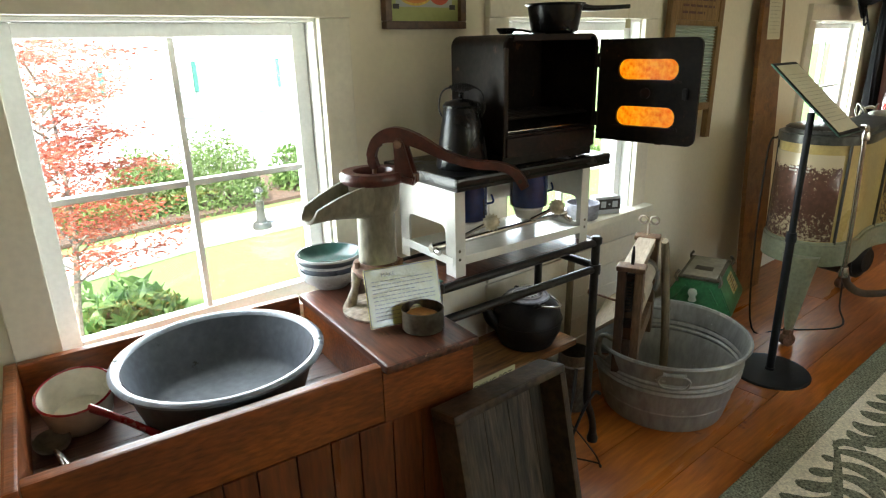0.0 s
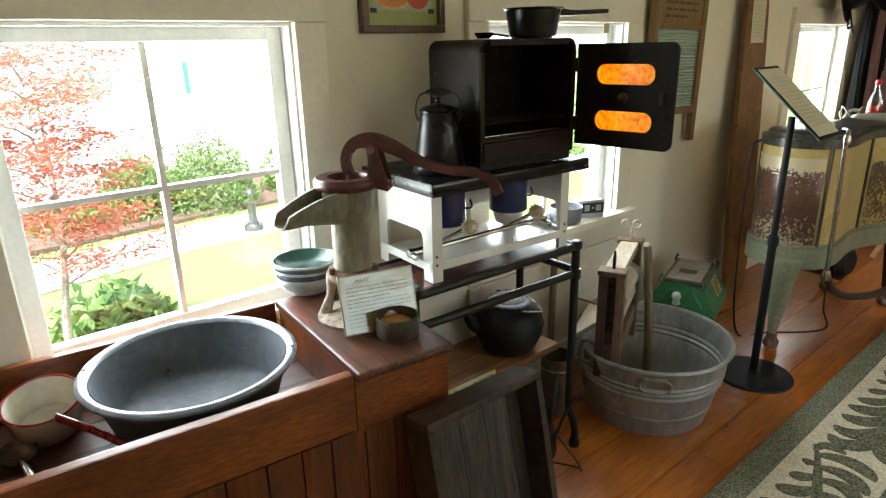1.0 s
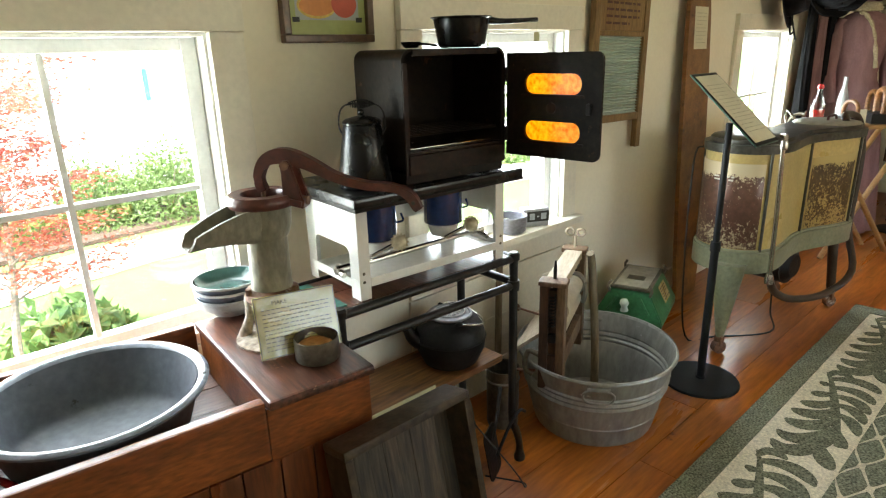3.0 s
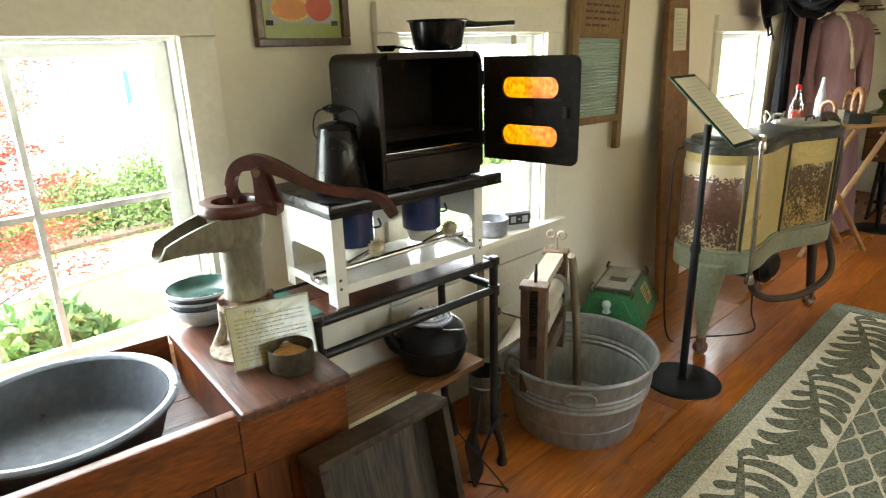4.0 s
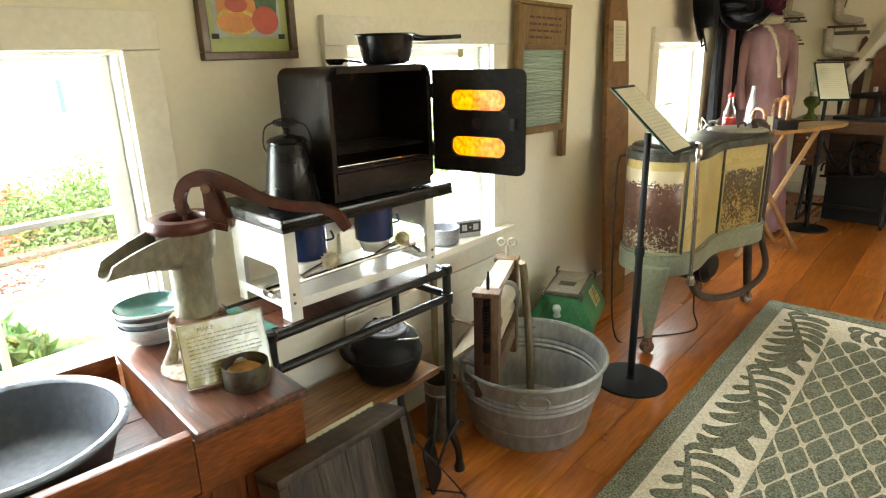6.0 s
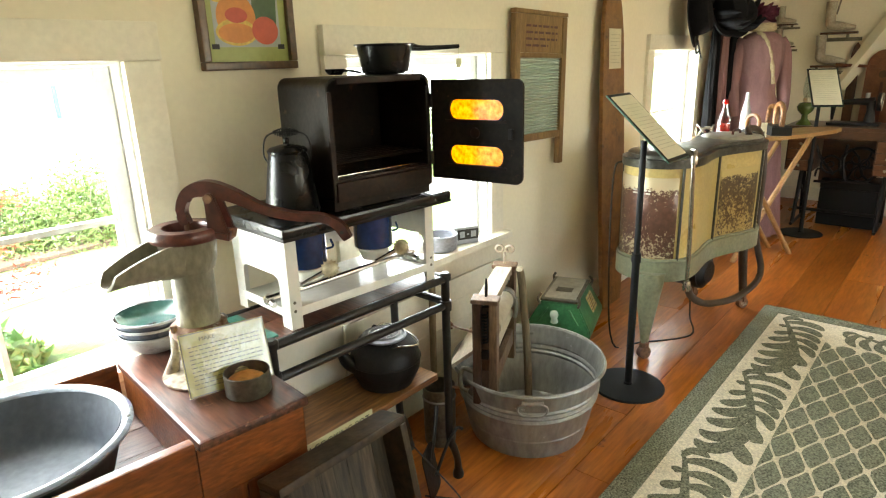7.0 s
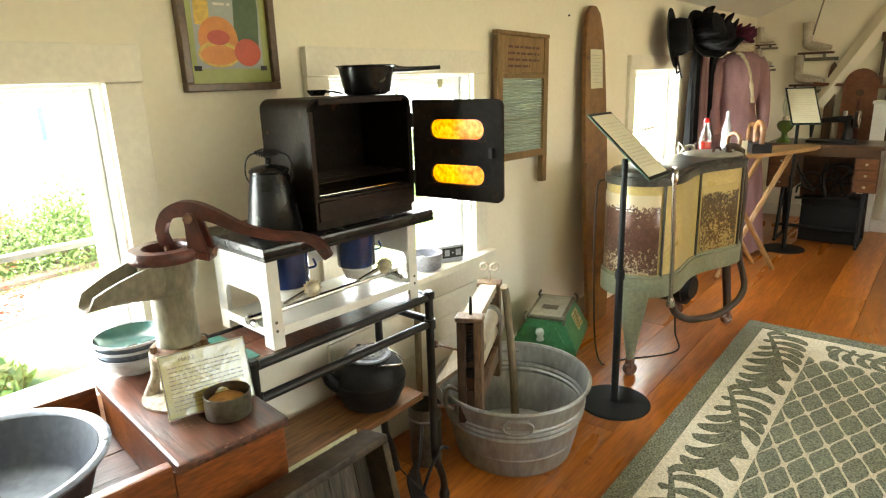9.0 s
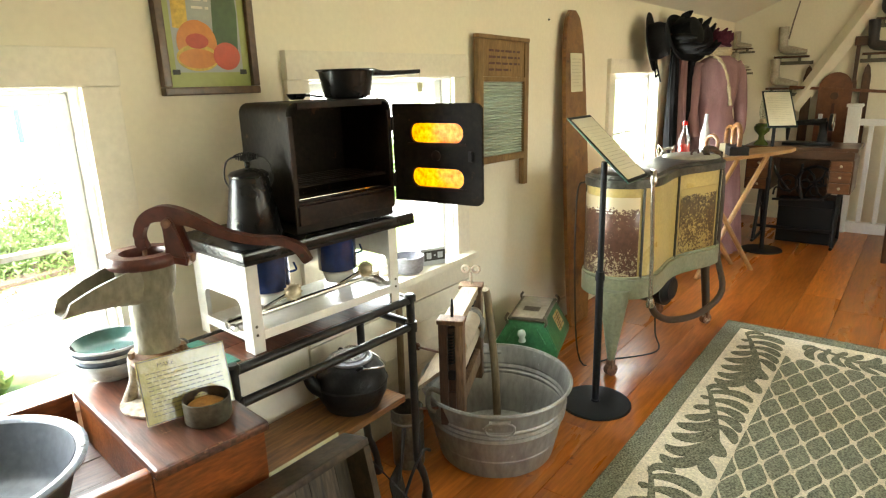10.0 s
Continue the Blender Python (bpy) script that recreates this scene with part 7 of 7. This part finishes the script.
part("chimney", lathe([(0.02, 0.19), (0.034, 0.24), (0.03, 0.29), (0.02, 0.36), (0.022, 0.40), (0.019, 0.40), (0.017, 0.36), (0.027, 0.29), (0.031, 0.24), (0.017, 0.19)], 24), M_CLEAR, lamp, smooth=50)

# dress form: one mesh
bm = bmesh.new()


def oval(bm, levels, seg=36, pleat=0.0):
    rings = []
    for z, rx, ry, cx, cy in levels:
        k = max(0.0, (0.95 - z)) * pleat
        rings.append([bm.verts.new((cx + rx * (1 + k * math.sin(11 * a)) * math.cos(a), cy + ry * (1 + k * math.sin(11 * a)) * math.sin(a), z)) for a in [2 * math.pi * i / seg for i in range(seg)]])
    for p, q in zip(rings, rings[1:]):
        for i in range(seg):
            bm.faces.new((p[i], p[(i + 1) % seg], q[(i + 1) % seg], q[i]))
    bm.faces.new(rings[0][::-1])
    bm.faces.new(rings[-1])


oval(bm, [(0.03, 0.22, 0.25, 0, 0), (0.3, 0.20, 0.23, 0, 0), (0.65, 0.17, 0.20, 0, 0), (0.9, 0.135, 0.165, 0, 0), (1.0, 0.10, 0.125, 0, 0), (1.04, 0.097, 0.12, 0, 0), (1.12, 0.105, 0.135, 0, 0), (1.24, 0.12, 0.155, 0, 0), (1.33, 0.105, 0.165, 0, 0), (1.385, 0.07, 0.11, 0, 0), (1.41, 0.045, 0.05, 0, 0), (1.48, 0.042, 0.045, 0, 0)], pleat=0.09)
for s, bend in ((1, 0.05), (-1, 0.03)):
    tube([(0, s * 0.115, 1.352), (-0.005, s * 0.150, 1.27), (-0.015, s * 0.175, 1.08), (-0.055, s * 0.168, 0.93), (-0.07, s * 0.155, 0.86)], [0.045, 0.052, 0.046, 0.038, 0.030], 14, 5, bm=bm)
df = part("dress_form", bm, M_DRESS, None, smooth=60)
df.matrix_basis = pose(4.97, 1.25, 0, 0, 0, 40)
tagged(df, "dress form wearing a long mauve antique dress", "dress form")
lc = thing("lace_collar", pose(4.97, 1.25, 0, 0, 0, 40), "cream lace collar laid round the dress neck", "collar")
pts = []
for i in range(12):
    t = i / 11
    pts.append((-0.05 - 0.062 * math.sin(math.pi * t * 0.6), 0.06 - 0.13 * t * 0.9, 1.40 - 0.33 * t * t))
part("lace", tube(pts, [0.010 + 0.005 * (i % 2) for i in range(12)], 8, 3), M_LACE, lc, smooth=60)
part("neck_ruff", lathe([(0.05, 1.40), (0.075, 1.41), (0.07, 1.45), (0.052, 1.46), (0.048, 1.43)], 24, wobble=0.3), M_LACE, lc, smooth=60)


def hat(x, y, z, rx, ry, r, h, material, label, rz=0, feathers=0):
    t = thing("hat", pose(x, y, z, rx, ry, rz), label, "hat", "antique hats")
    part("brim", lathe([(0, 0.0), (r * 0.7, 0.002), (r, 0.014), (r * 0.98, 0.02), (r * 0.68, 0.01), (0, 0.008)], 36, wobble=0.12), material, t, smooth=50)
    part("crown", lathe([(r * 0.62, 0.005), (r * 0.64, h * 0.5), (r * 0.55, h * 0.9), (r * 0.3, h), (0, h * 1.02)], 36, wobble=0.12), material, t, smooth=50)
    if feathers:
        rnd = random.Random(feathers)
        bm = bmesh.new()
        for i in range(14):
            a = rnd.uniform(0, 6.28)
            k = r * 0.6
            tube([(k * math.cos(a), k * math.sin(a), 0.02), (k * 1.25 * math.cos(a + 0.3), k * 1.25 * math.sin(a + 0.3), h * 0.7), (k * 1.3 * math.cos(a + 0.6), k * 1.3 * math.sin(a + 0.6), h * rnd.uniform(0.7, 1.3))], [0.016, 0.022, 0.006], 7, 3, bm=bm)
        part("trimming", bm, material, t, "ruffled trimming", smooth=60, kind="stuff")
    return t


hs = thing("hat_rail", pose(0, 0, 0), "dark wooden peg rail on the knee wall", "peg rail")
part("rail", bx(4.35, 5.5, WALL_Y - 0.022, WALL_Y - 0.001, 1.50, 1.55, 0.004), M_TABLEWOOD, hs)
for x in (4.45, 4.7, 4.95, 5.2):
    part("peg", tube([(x, WALL_Y - 0.02, 1.525), (x, WALL_Y - 0.17, 1.545)], 0.009, 8), M_TABLEWOOD, hs, smooth=60)
hat(4.13, 1.44, 1.475, 82, 0, 0.17, 0.12, M_FELT, "black felt hat with wide brim hanging on the wall", 10)
hat(4.54, 1.40, 1.51, 70, 10, 0.155, 0.15, M_FELT, "black plumed hat hanging on a peg", -15, 3)
hat(4.76, 1.38, 1.50, 75, -8, 0.14, 0.13, M_FELT, "black ruffled hat hanging on a peg", -20, 6)
hat(4.96, 1.26, 1.475, 12, 14, 0.088, 0.085, M_PLUM, "plum coloured ruffled hat above the dress", 0, 9)
st = thing("hat_strap", pose(4.15, 1.40, 1.31), "thin black chin strap hanging from a hat", "strap")
part("strap", tube([(-0.02, 0, 0.06), (-0.05, -0.02, -0.03), (0.0, -0.02, -0.02), (0.04, -0.02, -0.06), (0.01, 0, 0.05)], 0.005, 6, 5), M_FELT, st, smooth=60)


def garment(x, y, top, bottom, w, material, label):
    t = thing("hanging_garment", pose(x, y, 0), label, "garment", "hanging garments")
    bm = bmesh.new()
    cols = 22
    rows = 8
    for layer in (0.0, 0.012):
        vs = []
        for j in range(rows + 1):
            q = j / rows
            z = top + (bottom - top) * q
            vs.append([bm.verts.new((w * (i / cols - 0.5) * (0.75 + 0.25 * q), layer + 0.022 * math.sin(i * 1.35 + 0.4 * math.sin(q * 5)) * (0.3 + q), z + 0.01 * math.sin(i * 2.1))) for i in range(cols + 1)])
        for a, b in zip(vs, vs[1:]):
            for i in range(cols):
                bm.faces.new((a[i], a[i + 1], b[i + 1], b[i]))
    part("cloth", bm, material, t, smooth=60)
    part("hanging_loop", tube([(0, 0.0, top - 0.01), (0, 0.01, top + 0.03), (0, 0.04, top + 0.03)], 0.004, 6, 3), material, t, smooth=60)


garment(4.58, 1.42, 1.50, 0.72, 0.12, M_FELT, "long black ribbon garment hanging on the wall")
garment(4.70, 1.40, 1.50, 0.62, 0.12, M_DRESS, "dark mauve garment hanging beside the black one")
garment(4.84, 1.38, 1.50, 0.66, 0.14, M_FELT, "black shawl hanging on a peg")

# gable wall: skates, sled, shoes
def skate(y, z, s, material, label, rz=0):
    t = thing("ice_skate", pose(X1 - 0.05, y, z, 0, 0, rz), label, "skate", "wall skates")
    part("boot", tube([(0, 0.045 * s, 0.20 * s), (0, 0.04 * s, 0.10 * s), (0, 0.03 * s, 0.045 * s), (0, -0.04 * s, 0.03 * s), (0, -0.12 * s, 0.02 * s)], [0.05 * s, 0.045 * s, 0.05 * s, 0.042 * s, 0.022 * s], 12, 4, flat=0.7), material, t, smooth=60)
    part("sole", bx(-0.025, 0.025, -0.14 * s, 0.09 * s, -0.022 * s, -0.006 * s, 0.003), M_TABLEWOOD, t)
    part("blade", bx(-0.003, 0.003, -0.17 * s, 0.10 * s, -0.07 * s, -0.045 * s, 0.001), M_TIN, t)
    for yy in (-0.08, 0.05):
        part("stanchion", bx(-0.006, 0.006, yy * s - 0.01, yy * s + 0.01, -0.046 * s, -0.021 * s, 0.001), M_TIN, t)


skate(1.06, 1.42, 1.15, M_LEATHERW, "old white leather ice skate hung on the gable wall")
skate(1.10, 1.16, 1.15, M_LEATHERW, "white leather ice skate hung below its pair")
lace = thing("skate_lace", pose(X1 - 0.03, 1.05, 1.55), "long brown lace holding the skates on the wall", "lace")
part("lace", tube([(0, 0.02, 0.0), (-0.005, 0.0, 0.12), (0, -0.035, 0.30)], 0.006, 6, 4), M_BARK, lace, smooth=60)
skate(1.44, 1.50, 0.7, M_LEATHERW, "small white leather skate in the corner")
skate(1.44, 1.32, 0.7, M_LEATHERW, "small pale skate in the corner below the other")
skate(0.42, 1.42, 1.2, M_LEATHERB, "black leather skate hanging high on the wall")
skate(0.36, 1.68, 1.2, M_LEATHERB, "dark blue-black skate hanging above")
sl = thing("wooden_sled", sheet_matrix((X1 - 0.10, 0.80, 0.52), (0, -1, 0), (0.04, 0, 0.75)), "reddish wooden sled board standing against the gable wall", "sled")
pts = [(0, 0), (0.24, 0)] + [(0.12 + 0.12 * math.cos(radians(a)), 0.62 + 0.13 * math.sin(radians(a))) for a in range(0, 181, 15)]
part("deck", slab(pts, -0.01, 0.01, bevel=0.003), M_SLED, sl)
part("painted_stripe", slab([(0.09, 0.0), (0.15, 0.0), (0.13, 0.5), (0.11, 0.5)], 0.0102, 0.0115), M_PUMPRED, sl, "faded red stripe")
part("knot", slab(disc(0.03, 16, 0.12, 0.56), 0.0102, 0.012), M_TABLEWOOD, sl)
for x0, rr in ((-0.09, 0.035), (0.32, 0.03)):
    sk = thing("wooden_ski", sheet_matrix((X1 - 0.05, 0.80 - x0, 0.55), (0, -1, 0), (0.02, 0, 0.75)), "dark rounded wooden ski end against the wall", "ski", "ski pair")
    part("ski_board", slab([(-rr, 0), (rr, 0), (rr, 0.68), (rr * 0.6, 0.75), (0, 0.78), (-rr * 0.6, 0.75), (-rr, 0.68)], -0.006, 0.006, bevel=0.002), M_TABLEWOOD, sk)
cb = thing("cross_bar", pose(X1 - 0.07, 0.64, 1.13), "thin wooden bar fixed behind the sled", "bar")
part("bar", bx(-0.01, 0.01, -0.35, 0.38, -0.012, 0.012, 0.003, m=Matrix.Rotation(radians(4), 4, "X")), M_SLED, cb)
hk = thing("iron_bracket", pose(X1 - 0.04, 0.56, 1.32), "dark wooden tool hanging on the gable wall", "tool")
part("tool_shaft", bx(-0.012, 0.012, -0.014, 0.014, -0.18, 0.2, 0.004), M_TABLEWOOD, hk)
part("tool_head", bx(-0.02, 0.02, -0.06, 0.03, 0.15, 0.22, 0.006), M_TABLEWOOD, hk)
part("tool_foot", bx(-0.02, 0.02, -0.02, 0.06, -0.2, -0.12, 0.006), M_TABLEWOOD, hk)

# white stair railing
rl = thing("stair_railing", pose(0, 0, 0), "white painted wooden stair railing with square balusters", "railing")
RXX = 6.15
part("newel_post", bx(RXX - 0.045, RXX + 0.045, 0.46, 0.55, 0, 1.0, 0.006), M_SASH, rl)
part("newel_cap", bx(RXX - 0.055, RXX + 0.055, 0.45, 0.56, 1.001, 1.025, 0.006), M_SASH, rl)
part("top_rail", bx(RXX - 0.03, RXX + 0.03, -1.6, 0.459, 0.86, 0.91, 0.006), M_SASH, rl)
part("shoe_rail", bx(RXX - 0.03, RXX + 0.03, -1.6, 0.459, 0.03, 0.09, 0.006), M_SASH, rl)
for i in range(18):
    y = 0.38 - i * 0.11
    part("baluster", bx(RXX - 0.016, RXX + 0.016, y - 0.016, y + 0.016, 0.0905, 0.8595, 0.003), M_SASH, rl)
part("kick_board", bx(RXX - 0.015, RXX + 0.015, -1.6, 0.459, 0.0, 0.029, 0.002), M_SASH, rl)
ch = thing("dark_chair", pose(5.45, 0.02, 0), "dark wooden chair standing beside the rug", "chair")
for x, y in ((-0.18, -0.18), (0.18, -0.18), (-0.18, 0.13), (0.18, 0.13)):
    part("leg", tube([(x, y, 0), (x, y, 0.43)], [0.016, 0.02], 10), M_TABLEWOOD, ch, smooth=60)
part("seat", bx(-0.21, 0.21, -0.21, 0.155, 0.431, 0.455, 0.008), M_TABLEWOOD, ch)

# ---- floor boards, last ----
rnd = random.Random(21)
made = {}
y = Y0
widths = (0.2, 0.215, 0.19, 0.21, 0.175, 0.205)
row = 3
while y < WALL_Y - 0.01:
    x = X0
    w = min(widths[row % 6], WALL_Y - y)
    first = rnd.choice((0.6, 1.0, 1.5, 2.1))
    while x < X1 - 0.01:
        ln = min(first or rnd.choice((2.2, 2.8, 3.4, 4.2)), X1 - x)
        first = 0
        key = (round(ln, 3), round(w, 4))
        if key not in made:
            bm = bx(0.0008, ln - 0.0008, 0.0009, w - 0.0009, -0.011, 0.0, 0.0012)
            ob = part("plank", bm, M_FLOOR, floor)
            made[key] = ob.data
            ob.matrix_basis = Matrix.Translation((x, y, 0))
        else:
            ob = new("plank", made[key])
            ob.parent = floor
            ob.matrix_basis = Matrix.Translation((x, y, 0))
        x += ln
    y += w
    row += 1
